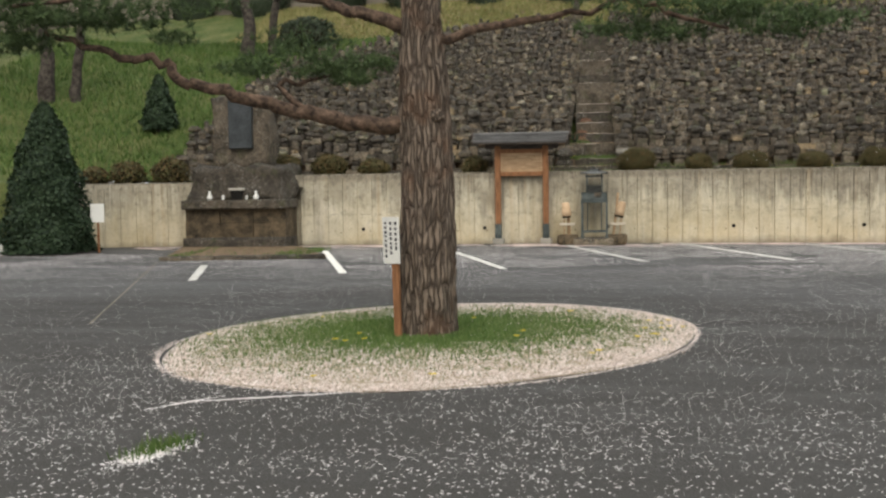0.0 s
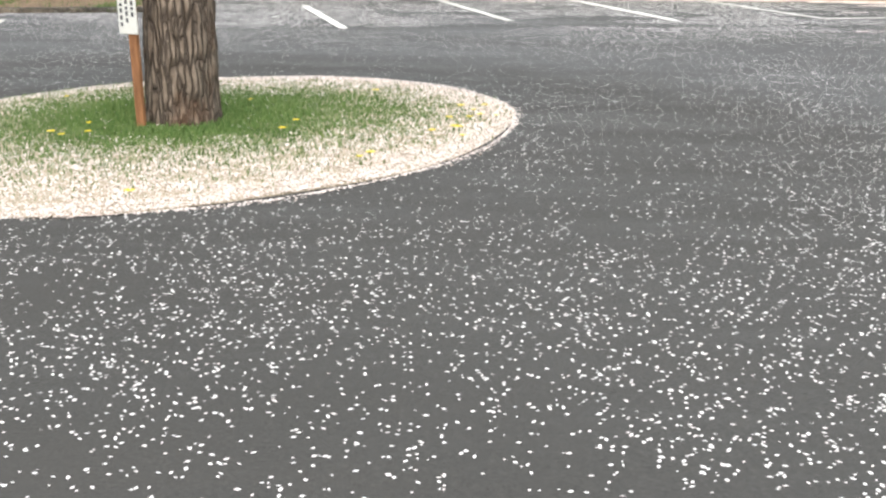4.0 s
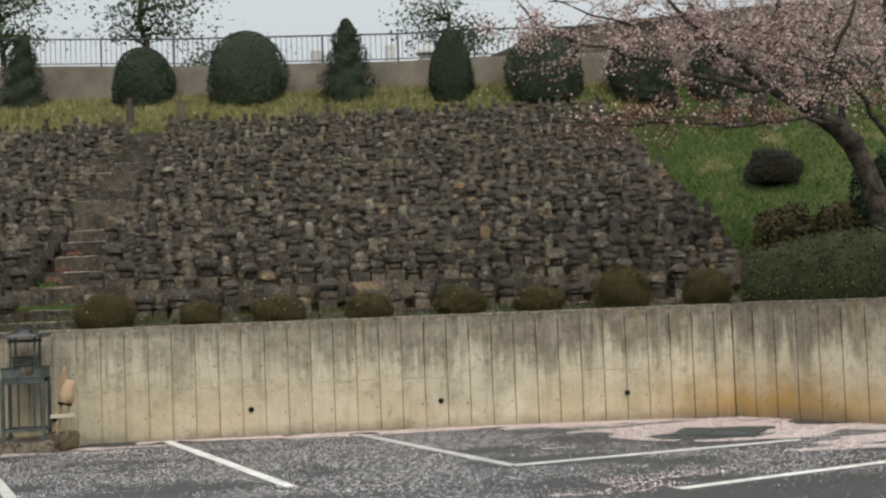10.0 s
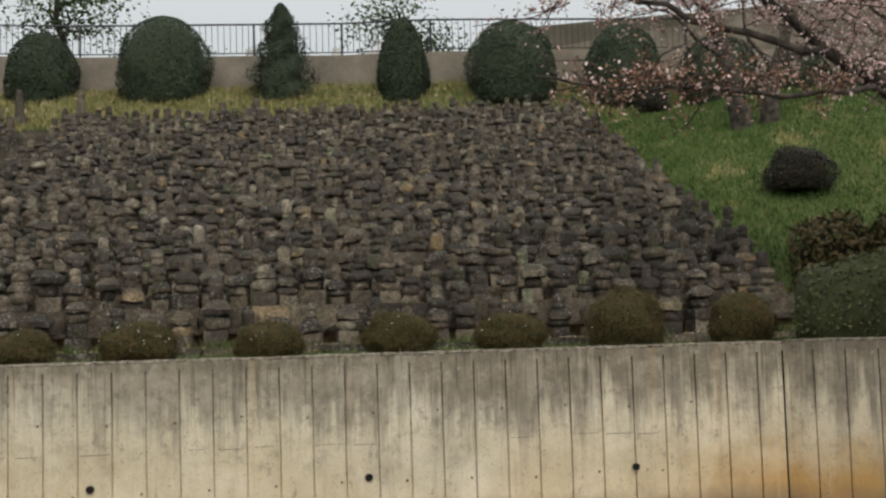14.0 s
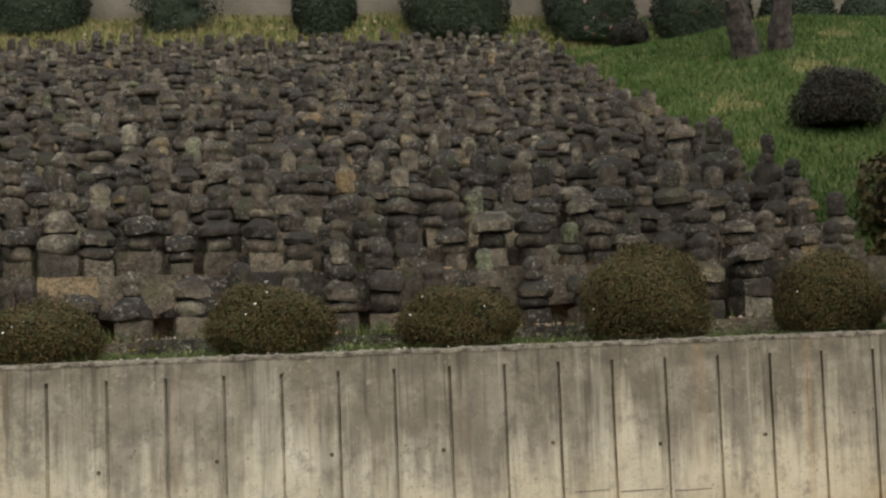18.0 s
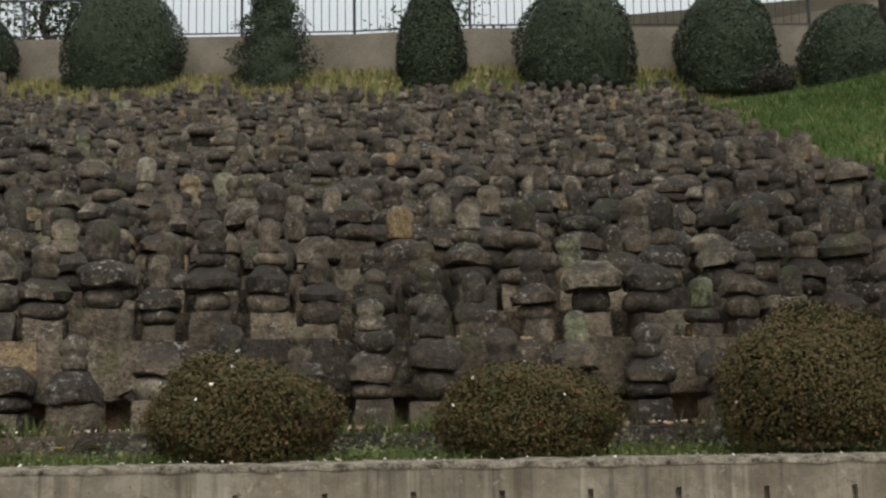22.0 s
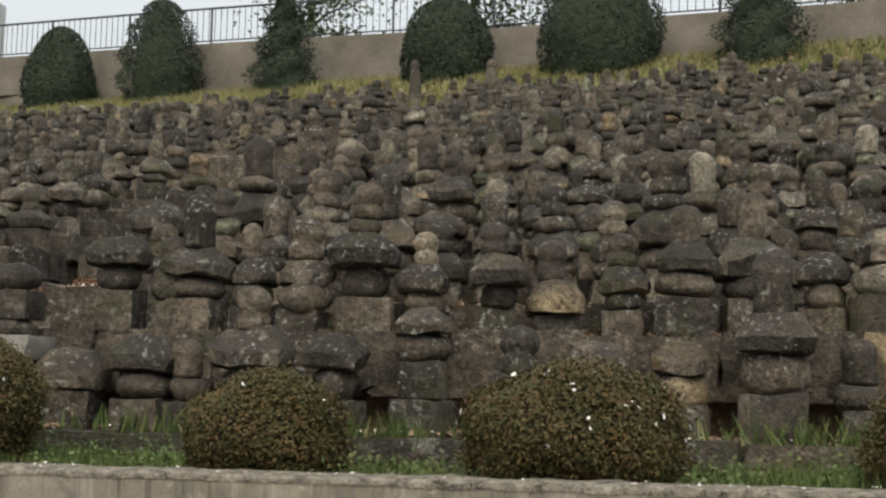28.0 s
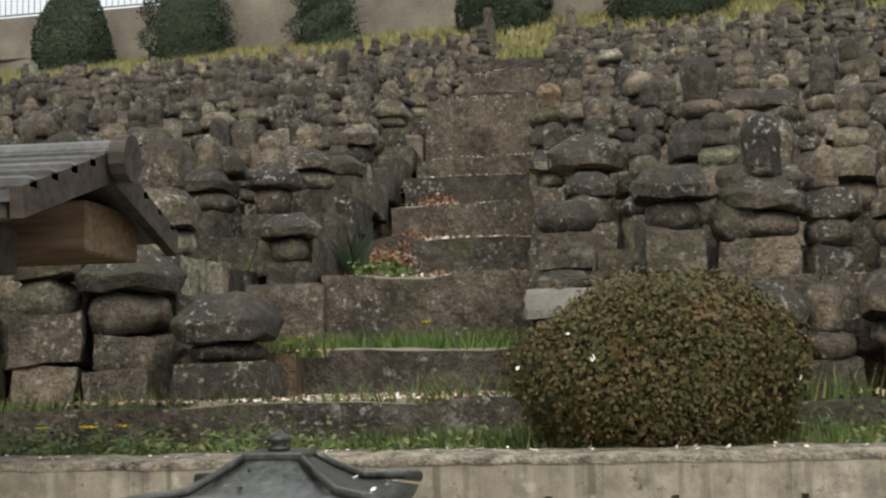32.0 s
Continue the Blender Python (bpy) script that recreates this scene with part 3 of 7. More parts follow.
def grooved_wall(name, pts, top, thick, label, pitch=0.3, pins=True):
    """A retaining wall of panels: each panel stands between two grooves that stop short of the coping."""
    wall = thing(name, Matrix(), label, "retaining wall", kind="structure")
    n = len(pts) - 1
    bm = bmesh.new()
    core_top = []
    for i in range(n):
        a, b = Vector(pts[i]), Vector(pts[i + 1])
        d = (b - a).normalized()
        out = Vector((d.y, -d.x, 0))
        g = 0.009
        z0 = -0.1
        # panel face, with a groove at each end
        p0, p1 = a + d * g, b - d * g
        ztop = top - 0.085
        def quad(u, v, w, t):
            bm.faces.new([bm.verts.new(q) for q in (u, v, w, t)])
        up = Vector((0, 0, 1))
        quad(p0 + up * z0, p1 + up * z0, p1 + up * ztop, p0 + up * ztop)
        quad(a + up * ztop, b + up * ztop, b + up * top, a + up * top)
        back = -out * 0.022
        for s, e in ((a, p0), (p1, b)):
            quad(s + back + up * z0, e + back + up * z0, e + back + up * ztop, s + back + up * ztop)
            quad(s + up * ztop, e + up * ztop, e + back + up * ztop, s + back + up * ztop)
        quad(p0 + back + up * z0, p0 + up * z0, p0 + up * ztop, p0 + back + up * ztop)
        quad(p1 + up * z0, p1 + back + up * z0, p1 + back + up * ztop, p1 + up * ztop)
        quad(a + up * top, b + up * top, b - out * thick + up * top, a - out * thick + up * top)
        quad(b - out * thick + up * z0, a - out * thick + up * z0, a - out * thick + up * top, b - out * thick + up * top)
    part("concrete_face", bm, CONCRETE, wall)
    # rough mortar cap along the top
    bm = bmesh.new()
    prev = None
    for i in range(n * 6 + 1):
        j, f = min(i // 6, n - 1), i / 6 - min(i // 6, n - 1)
        a, b = Vector(pts[j]), Vector(pts[j + 1])
        d = (b - a).normalized()
        out = Vector((d.y, -d.x, 0))
        p = a + (b - a) * f
        ring = []
        for k, (o, h) in enumerate(((0.002, -0.012), (0.004, 0.001), (-0.012, 0.009), (-0.10, 0.012), (-0.2, 0.009), (-thick - 0.012, -0.02))):
            wob = 0.007 * noise.noise(Vector((p.x * 9 + k * 5, p.y * 9, k * 3.1))) + 0.004 * noise.noise(Vector((p.x * 31, p.y * 31, k * 7.0)))
            ring.append(bm.verts.new(p + out * (o + abs(wob) * 0.6) + Vector((0, 0, top + h + wob))))
        if prev:
            for k in range(5):
                bm.faces.new((prev[k], ring[k], ring[k + 1], prev[k + 1]))
        prev = ring
    part("coping", bm, MORTAR, wall, "crumbling pale mortar coping", True)
    return wall


GROOVES = [-8.0] + [3.18 + 0.285 * k for k in range(-39, 12)] + [6.55]
main_wall = grooved_wall("wall_long", [(x, wall_y(x), 0) for x in GROOVES], WALL_TOP, 0.22, "long board-marked concrete retaining wall, streaked dark from the coping, ochre low down")
side_pts = [CORNER + SIDE * 0.3 * i for i in range(46)]
grooved_wall("wall_side", side_pts, WALL_TOP + 0.01, 0.22, "return of the concrete retaining wall, stained ochre at the corner")
grooved_wall("wall_left", [(-12.6 + 0.3 * i, 17.55 + 0.06 * i, 0) for i in range(10)], 1.42, 0.22, "short grey concrete retaining wall beside the memorial")
grooved_wall("wall_left_return", [(-9.9, 18.1, 0), (-9.75, 18.4, 0), (-9.6, 18.7, 0), (-8.9, 19.0, 0), (-8.2, 19.0, 0), (-8.0, 18.06, 0)], 1.3, 0.15, "concrete recess behind the memorial")
bm = bmesh.new()
pts = [(-60, 17.0), (-20, 17.2), (-12.6, 17.55)]
for (xa, ya), (xb, yb) in zip(pts, pts[1:]):
    v = [bm.verts.new(q) for q in ((xa, ya, -0.3), (xb, yb, -0.3), (xb, yb + 0.5, 1.45), (xa, ya + 1.2, 1.6))]
    bm.faces.new(v)
    w = [bm.verts.new(q) for q in ((xa, ya + 1.2, 1.6), (xb, yb + 0.5, 1.45), (xb, 19.2, 1.52), (xa, 19.2, 1.52))]
    bm.faces.new(w)
tagged(place("bank_left", mesh_of(bm, "bank_left"), GRASS), "grass bank running down to the asphalt", "bank", kind="structure")
# earth between the side wall and the bank
bm = bmesh.new()
e = CORNER + SIDE * 13.5
prev = None
for i in range(28):
    p = CORNER + SIDE * (13.5 * i / 27) + Vector((0.12, 0.09, 0))
    row = [bm.verts.new((p.x + d, max(p.y + 0.3 * d * (i == 0), p.y), 1.5 + h)) for d, h in ((0, 0), (2, 0.12), (8, 0.9), (50, 6))]
    if prev:
        for k in range(3):
            bm.faces.new((prev[k], row[k], row[k + 1], prev[k + 1]))
    prev = row
tagged(place("bank_right", mesh_of(bm, "bank_right"), GRASS), "grass behind the side wall", "bank", kind="structure")

# upper wall
bm = bmesh.new()
xs = [-60, -30, -16, -9, -5, -2, 4, 6, 12, 20, 60]
for xa, xb in zip(xs, xs[1:]):
    ya, yb = upper_y(max(xa, -16)), upper_y(max(xb, -16))
    p = [bm.verts.new(q) for q in ((xa, ya, 6.0), (xb, yb, 6.0), (xb, yb, upper_top(xb)), (xa, ya, upper_top(xa)), (xa, ya + 0.25, upper_top(xa)), (xb, yb + 0.25, upper_top(xb)), (xa, ya + 0.25, 7.8), (xb, yb + 0.25, 7.8))]
    bm.faces.new((p[0], p[1], p[2], p[3]))
    bm.faces.new((p[3], p[2], p[5], p[4]))
    bm.faces.new((p[4], p[5], p[7], p[6]))
bmesh.ops.remove_doubles(bm, verts=bm.verts, dist=0.001)
upper = tagged(place("wall_upper", mesh_of(bm, "wall_upper"), UPPER), "plain weathered concrete wall along the top of the bank", "wall", kind="structure")

# ---------- the field of small stone stupas ----------
rng = np.random.default_rng(7)


def worn(bm, amount, seed, scale=6.0):
    for v in bm.verts:
        p = v.co * scale + Vector((seed * 3.7, seed * 1.3, 0))
        v.co += Vector((noise.noise(p), noise.noise(p + Vector((9, 0, 0))), noise.noise(p + Vector((0, 9, 0))))) * amount
    return bm


def crisp(me, angle=38):
    smooth(me)
    me.set_sharp_from_angle(angle=radians(angle))
    return me


def block_stone(seed):
    """Roughly squared block with worn arrises."""
    r = random.Random(seed)
    w, h, d = r.uniform(0.185, 0.245), r.uniform(0.12, 0.175), r.uniform(0.19, 0.23)
    bm = bmesh.new()
    bmesh.ops.create_cube(bm, size=1)
    bmesh.ops.subdivide_edges(bm, edges=list(bm.edges), cuts=3, use_grid_fill=True)
    for v in bm.verts:
        c = v.co * 2
        edge = sorted((abs(c.x), abs(c.y), abs(c.z)))[1] ** 5
        k = 1 - 0.055 * edge - r.uniform(0, 0.02)
        v.co = Vector((c.x * w / 2 * k, c.y * d / 2 * k, (c.z * (1 - 0.035 * edge) + 1) * h / 2))
    worn(bm, 0.016, seed, 7)
    worn(bm, 0.008, seed + 5, 26)
    return crisp(mesh_of(bm, "block"), 42), h


def round_stone(seed):
    """Flattened ball, the water ring of a stupa, cut flat above and below."""
    r = random.Random(seed + 50)
    w, h = r.uniform(0.19, 0.245), r.uniform(0.095, 0.14)
    prof = [(w * 0.5 * math.cos(a) ** (0.62 if seed % 3 else 0.45), h * (0.5 + 0.5 * math.sin(a) / math.sin(1.2))) for a in (-1.2, -0.9, -0.55, -0.18, 0.18, 0.55, 0.9, 1.2)]
    bm = lathe(prof, 14)
    for v in bm.verts:
        rad = math.hypot(v.co.x, v.co.y)
        if rad > 1e-6:
            q = (1 / max(abs(v.co.x), abs(v.co.y)) * rad) ** (0.30 if seed % 2 else 0.05)
            v.co.x, v.co.y = v.co.x * q, v.co.y * q
    worn(bm, 0.016, seed + 20, 8)
    worn(bm, 0.007, seed + 25, 24)
    return smooth(mesh_of(bm, "round")), h


def roof_stone(seed):
    """Four-sided cap stone: thick eaves that lean out, hollow hips, small flat crown."""
    r = random.Random(seed + 90)
    w, h = r.uniform(0.235, 0.295), r.uniform(0.11, 0.165)
    crown = r.uniform(0.20, 0.30)
    eave = r.uniform(0.34, 0.5)
    bm = bmesh.new()
    rings = []
    for f, z in ((0.40, 0.0), (0.465, h * 0.03), (0.50, h * eave), (0.475, h * (eave + 0.08)), (0.5 * 0.5 + crown * 0.48, h * 0.74), (crown + 0.02, h * 0.95), (crown * 0.8, h)):
        ring = []
        for k in range(16):
            a = 2 * math.pi * (k + 0.5) / 16
            c, s = math.cos(a), math.sin(a)
            q = 1 / max(abs(c), abs(s)) ** 0.80
            lift = (q - 1) * 0.16 * h if f > 0.44 else 0
            ring.append(bm.verts.new((c * q * f * w, s * q * f * w, z + lift)))
        rings.append(ring)
    for a, b in zip(rings, rings[1:]):
        for k in range(16):
            bm.faces.new((a[k], a[(k + 1) % 16], b[(k + 1) % 16], b[k]))
    bm.faces.new(list(reversed(rings[0])))
    bm.faces.new(rings[-1])
    worn(bm, 0.022, seed + 40, 7)
    worn(bm, 0.010, seed + 45, 24)
    return crisp(mesh_of(bm, "cap"), 40), h * 0.97


def top_stone(seed):
    """Bowl and jewel in one piece, the stupa's finial."""
    r = random.Random(seed + 130)
    w, h = r.uniform(0.115, 0.165), r.uniform(0.15, 0.22)
    if seed % 2 == 0:
        prof = [(w * 0.42, 0), (w * 0.47, h * 0.06), (w * 0.50, h * 0.30), (w * 0.42, h * 0.38), (w * 0.40, h * 0.42), (w * 0.49, h * 0.52), (w * 0.52, h * 0.68), (w * 0.44, h * 0.86), (w * 0.27, h * 0.96), (w * 0.08, h)]
    else:
        prof = [(w * 0.44, 0), (w * 0.48, h * 0.08), (w * 0.47, h * 0.42), (w * 0.51, h * 0.58), (w * 0.50, h * 0.74), (w * 0.40, h * 0.90), (w * 0.22, h * 0.98), (w * 0.08, h)]
    bm = lathe(prof, 12)
    worn(bm, 0.012, seed + 60)
    worn(bm, 0.005, seed + 66, 25)
    return smooth(mesh_of(bm, "finial")), h


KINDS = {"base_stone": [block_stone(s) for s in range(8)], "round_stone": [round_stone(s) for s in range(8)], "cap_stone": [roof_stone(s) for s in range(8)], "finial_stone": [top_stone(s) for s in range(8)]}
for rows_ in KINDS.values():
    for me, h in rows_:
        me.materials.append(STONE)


def recipe(r):
    """Which stones make this stupa, from the ground up; many have lost some."""
    u = r.random()
    if u < 0.46:
        return ["base_stone", "round_stone", "cap_stone", "finial_stone"]
    if u < 0.62:
        return ["base_stone", "round_stone", "cap_stone"]
    if u < 0.72:
        return ["base_stone", "cap_stone", "finial_stone"]
    if u < 0.82:
        return ["base_stone", "round_stone", "cap_stone", "round_stone", "finial_stone"]
    if u < 0.90:
        return ["base_stone", "base_stone", "round_stone", "cap_stone"]
    return ["base_stone", "round_stone", "finial_stone"]


def stair_half(y):
    return 0.50 - 0.02 * min(max(y - 20.1, 0), 9)


def stair_left(k):
    """Where the row's terrace ends beside the stair; the lowest ones stop short at a squared block."""
    return {1: -3.04, 2: -3.01}.get(k, -2.28 - stair_half(ROW_Y[k]))


STUPA_LABEL = "small weathered stone stupa of stacked dark lichened blocks on a terrace"
far_co, far_faces = [], []
stock = {}
for kind, rows_ in KINDS.items():
    stock[kind] = []
    for me, h in rows_:
        co = np.empty(len(me.vertices) * 3)
        me.vertices.foreach_get("co", co)
        stock[kind].append((co.reshape(-1, 3), [tuple(p.vertices) for p in me.polygons], h))


def stupa(x, y, z, r, near, size=1.0):
    names = recipe(r)
    root = None
    if near:
        root = thing("stone_stupa", pose(x, y, z, 0, 0, r.uniform(-9, 9)), STUPA_LABEL, "stone stupa", "stupas on the terraces")
    zz = -0.02
    base = Vector((x, y, z))
    for name in names:
        i = r.randrange(8)
        s = size * r.uniform(0.88, 1.12)
        if name == "round_stone" and zz > 0.35:
            s *= 0.72
        yaw = r.uniform(0, 360) if name in ("round_stone", "finial_stone") else r.uniform(-8, 8) + 90 * r.randrange(4)
        m = pose(r.uniform(-0.012, 0.012), r.uniform(-0.012, 0.012), zz, r.uniform(-3, 3), r.uniform(-3, 3), yaw) @ Matrix.Diagonal((s, s, s, 1))
        me, h = KINDS[name][i]
        if near:
            place(name, me, None, m, root)
        else:
            co, faces, h = stock[name][i]
            a = np.array(Matrix.Translation(base) @ m)
            n0 = sum(map(len, far_co))
            far_co.append(co @ a[:3, :3].T + a[:3, 3])
            far_faces.append((n0, faces))
        zz += h * s * 0.985


r = random.Random(11)
for k in range(ROWS):
    y = ROW_Y[k]
    size = 0.98 if k == 0 else 0.93 if k < 4 else 0.86 if k < 12 else 0.78
    x = field_left(y) + r.uniform(0, 0.25)
    while x < field_right(y) - 0.1:
        big = 1.12 if k == 0 and -5 < x < -2.6 else 1.0
        if abs(x + 2.27) > stair_half(y) + 0.10 * big and not (k == 0 and -3.0 < x < -0.92) and not (k == 1 and -1.8 < x < -0.92) and not (k in (1, 2) and stair_left(k) - 0.1 < x < -2.2):
            near = k < 7 and -4.6 < x < 8.2
            at = y + r.uniform(-0.05, 0.06)
            stupa(x + r.uniform(-0.02, 0.02), at, ROW_Z[k] + tilt(x, at), r, near, size * big * (r.uniform(0.84, 1.1) if r.random() < 0.95 else 1.22))
        x += (r.uniform(0.28, 0.37) if k == 0 else r.uniform(0.245, 0.31)) * size * big


def stack(x, y, z, turn, label, stones):
    """A stupa of chosen stones: kind, which of its shapes, and its stretch along each axis."""
    root = thing("stone_stupa", pose(x, y, z, 0, 0, turn), label, "stone stupa", "stupas on the terraces")
    zz = -0.01
    for name, i, sx, sy, sz in stones:
        me, h = KINDS[name][i]
        me = me.copy()
        me.materials[0] = GRANITE if i == 5 and name == "base_stone" else DARKSTONE
        place(name, me, None, pose(0, 0, zz, 0, 0, 0) @ Matrix.Diagonal((sx, sy, sz, 1)), root)
        zz += h * sz * 0.985


# the stupas on either side of the stair's foot
block = thing("stone_block", pose(-2.835, 20.97, 1.80, 0, 0, 1), "large squared dark stone block set beside the stair", "stone block")
part("block", worn(worn(box(-0.17, 0.17, -0.12, 0.24, -0.1, 0.31, 0.02), 0.02, 5, 6), 0.008, 9, 25), STONE, block)
stack(-2.83, 21.0, 2.11, 2, "dark stone stupa standing on a squared block beside the stair", [("base_stone", 2, 0.84, 0.8, 0.62), ("round_stone", 5, 0.9, 0.9, 0.8), ("cap_stone", 4, 0.98, 0.9, 0.9)])
stack(-2.80, 19.96, 1.63, 3, "broad stone stupa on a wide base block beside the stair", [("base_stone", 1, 1.75, 1.3, 0.95), ("round_stone", 2, 1.05, 1.05, 0.75), ("cap_stone", 3, 1.15, 1.1, 1.2)])
stack(-1.62, 20.02, 1.63, -2, "dome-topped dark stone stupa on a pale block beside the stair", [("base_stone", 3, 1.2, 1.1, 1.9), ("base_stone", 5, 1.35, 1.1, 0.62), ("cap_stone", 1, 0.92, 0.92, 0.6), ("base_stone", 2, 0.85, 0.85, 0.72), ("round_stone", 4, 0.9, 0.9, 1.1)])
stack(-1.25, 20.22, 2.04, 2, "stone stupa with a tan base and rough dark cap", [("base_stone", 6, 0.95, 0.95, 1.1), ("round_stone", 1, 0.95, 0.95, 0.9), ("cap_stone", 5, 0.95, 0.95, 0.9)])
stack(-1.02, 20.28, 2.04, -4, "small grey stone stupa on the first terrace by the stair", [("base_stone", 4, 0.68, 0.7, 1.15), ("round_stone", 3, 0.8, 0.8, 1.0), ("finial_stone", 2, 0.9, 0.9, 0.8)])
stack(-1.30, 19.95, 1.63, 5, "low stone stupa with a heavy slumped cap behind the largest azalea", [("base_stone", 0, 1, 1, 1), ("cap_stone", 6, 1.15, 1, 1.1)])
stack(-0.98, 19.95, 1.63, -3, "low stone stupa with a heavy slumped cap behind the largest azalea", [("base_stone", 7, 1, 1, 1), ("round_stone", 6, 1, 1, 0.9), ("cap_stone", 2, 1.1, 1, 1)])
co = np.concatenate(far_co)
faces = [tuple(n0 + i for i in f) for n0, fs in far_faces for f in fs]
me = smooth(from_arrays("stupa_field", co, faces))
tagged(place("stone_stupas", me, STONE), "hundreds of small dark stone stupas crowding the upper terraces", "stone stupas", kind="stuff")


# terraces: a kerb or a dry-stone riser in front of each row, and its earth floor
def terrace(k):
    y, z = ROW_Y[k], ROW_Z[k]
    x0, x1 = field_left(y) - 0.1, field_right(y) + 0.15
    t = thing("terrace", Matrix(), "earth terrace held by a dark dry-stone riser", "terrace", "terraces of the stone field", "structure")
    gaps = ((x0, stair_left(k)), (-2.26 + stair_half(y), x1))
    bm = bmesh.new()
    for a, b in gaps:
        box(a + (0.06 if a > x0 else 0), b - (0.06 if b < x1 else 0), y - 0.11, y + 0.5, z - 0.7, z - 0.01, 0, bm)
    for v in bm.verts:
        v.co.z += tilt(v.co.x, y)
    part("earth", bm, SOIL, t)
    rr = random.Random(k * 13 + 5)
    if k < 4:
        shapes = []
        for s in range(5):
            bm = box(-0.5, 0.5, -0.5, 0.5, -0.5, 0.5)
            bmesh.ops.subdivide_edges(bm, edges=list(bm.edges), cuts=2, use_grid_fill=True)
            worn(bm, 0.06, s + 3, 2.1)
            worn(bm, 0.035, s + 30, 6.0)
            shapes.append(crisp(mesh_of(bm, "riser"), 35))
            shapes[-1].materials.append(STONE)
        bottom = 1.46 if k == 0 else ROW_Z[k - 1] - 0.03
        wide = (0.7, 1.3) if k == 0 else (0.5, 1.0) if k == 1 else (0.25, 0.5)
        if k == 1:
            beam = bottom + 0.17
            for a, b in gaps:
                x = a
                while x < b - 0.05:
                    w = min(rr.uniform(0.9, 1.8), b - x)
                    place("kerb_beam", shapes[2], None, Matrix.Translation((x + w / 2, y - 0.19 + rr.uniform(-0.012, 0.012), beam + 0.03)) @ Matrix.Diagonal((w * 0.99, 0.10, 0.055, 1)), t)
                    x += w
            bottom, wide = beam + 0.055, (0.3, 0.6)
        for a, b in gaps:
            x = a
            while x < b - 0.05:
                w = min(rr.uniform(*wide), b - x)
                high = z + tilt(x, y) + rr.uniform(-0.012, 0.012)
                place("riser_stone", rr.choice(shapes), None, Matrix.Translation((x + w / 2, y - (0.155 if k else 0.20) + rr.uniform(-0.02, 0.015), (bottom + high) / 2)) @ Matrix.Diagonal((w * 0.985, 0.12, high - bottom, 1)), t)
                x += w
    else:
        bm = bmesh.new()
        for a, b in gaps:
            x = a
            while x < b - 0.05:
                w = min(rr.uniform(0.3, 0.7), b - x)
                d = tilt(x + w / 2, y)
                box(x, x + w * 0.985, y - 0.19 + rr.uniform(-0.02, 0.02), y - 0.1, ROW_Z[k - 1] + d - 0.05, z + d + rr.uniform(-0.01, 0.015), 0.02, bm)
                x += w
        part("riser_stones", bm, STONE, t)


    # squared stones that hold the terrace's ends beside the stair
    cheeks = bmesh.new() if k >= 9 else None
    for sgn in (-1, 1):
        a = stair_left(k) if sgn < 0 else -2.26 + stair_half(y)
        d = tilt(a, y)
        for y0, y1 in ((y - 0.16, y + 0.10), (y + 0.11, y + 0.35)):
            lo, hi = sorted((a, a + sgn * rr.uniform(0.10, 0.16)))
            low, top = (ROW_Z[k - 1] - 0.03 + d if k else 1.46), z + d + rr.uniform(0.0, 0.03)
            cuts = 2 if k == 1 else 1
            for c in range(cuts):
                bm = box(lo, hi, y0, y1, low + (top - low) * c / cuts, low + (top - low) * (c + 0.97) / cuts, 0.012, cheeks)
                if cheeks is None:
                    bmesh.ops.subdivide_edges(bm, edges=list(bm.edges), cuts=1, use_grid_fill=True)
                    worn(bm, 0.02, k + sgn * 3 + y0 + c, 6)
                    part("cheek_stone", bm, STEPSTONE, t)
    if cheeks:
        part("cheek_stones", cheeks, STEPSTONE, t)


for k in range(ROWS):
    terrace(k)

# the stair up through the field: rough slabs, each tread a stone
stair = thing("stone_stairs", Matrix(), "steep stair of rough dark stone slabs with weeds on the treads", "stairs", kind="structure")
rr = random.Random(4)
levels = [(19.58, 1.64), (20.25, 1.81), (20.98, 2.13), (21.75, 2.37), (22.5, 2.64), (23.2, 2.90), (23.9, 3.14), (24.5, 3.68), (25.6, 3.95), (27.0, 4.46), (28.3, 4.80), (29.4, 5.08), (30.4, 5.38), (31.4, 5.66), (32.3, 5.92), (33.0, 6.1)]
for i, (yf, zt) in enumerate(levels):
    zb = levels[i - 1][1] if i else 1.5
    hw = 0.56 if i == 0 else 0.47 - 0.012 * min(i, 3)
    cx = -2.25 if i == 0 else -2.2
    b2 = box(cx - hw + rr.uniform(-0.05, 0.03), cx + hw + rr.uniform(-0.03, 0.05), yf, (levels[i + 1][0] if i < 15 else yf + 0.6) + 0.12, zb - 0.5, zt)
    bmesh.ops.subdivide_edges(b2, edges=list(b2.edges), cuts=5, use_grid_fill=True)
    worn(b2, 0.035, i, 4.5)
    worn(b2, 0.012, i + 30, 19)
    part("step_slab", b2, STEPSTONE, stair)

# earth with leaf litter between the lowest slabs and the squared block
part("litter_bed", worn(box(-3.03, -2.6, 20.12, 20.97, 1.3, 1.80), 0.01, 3, 5), SOIL, stair)

# ---------- bushes ----------


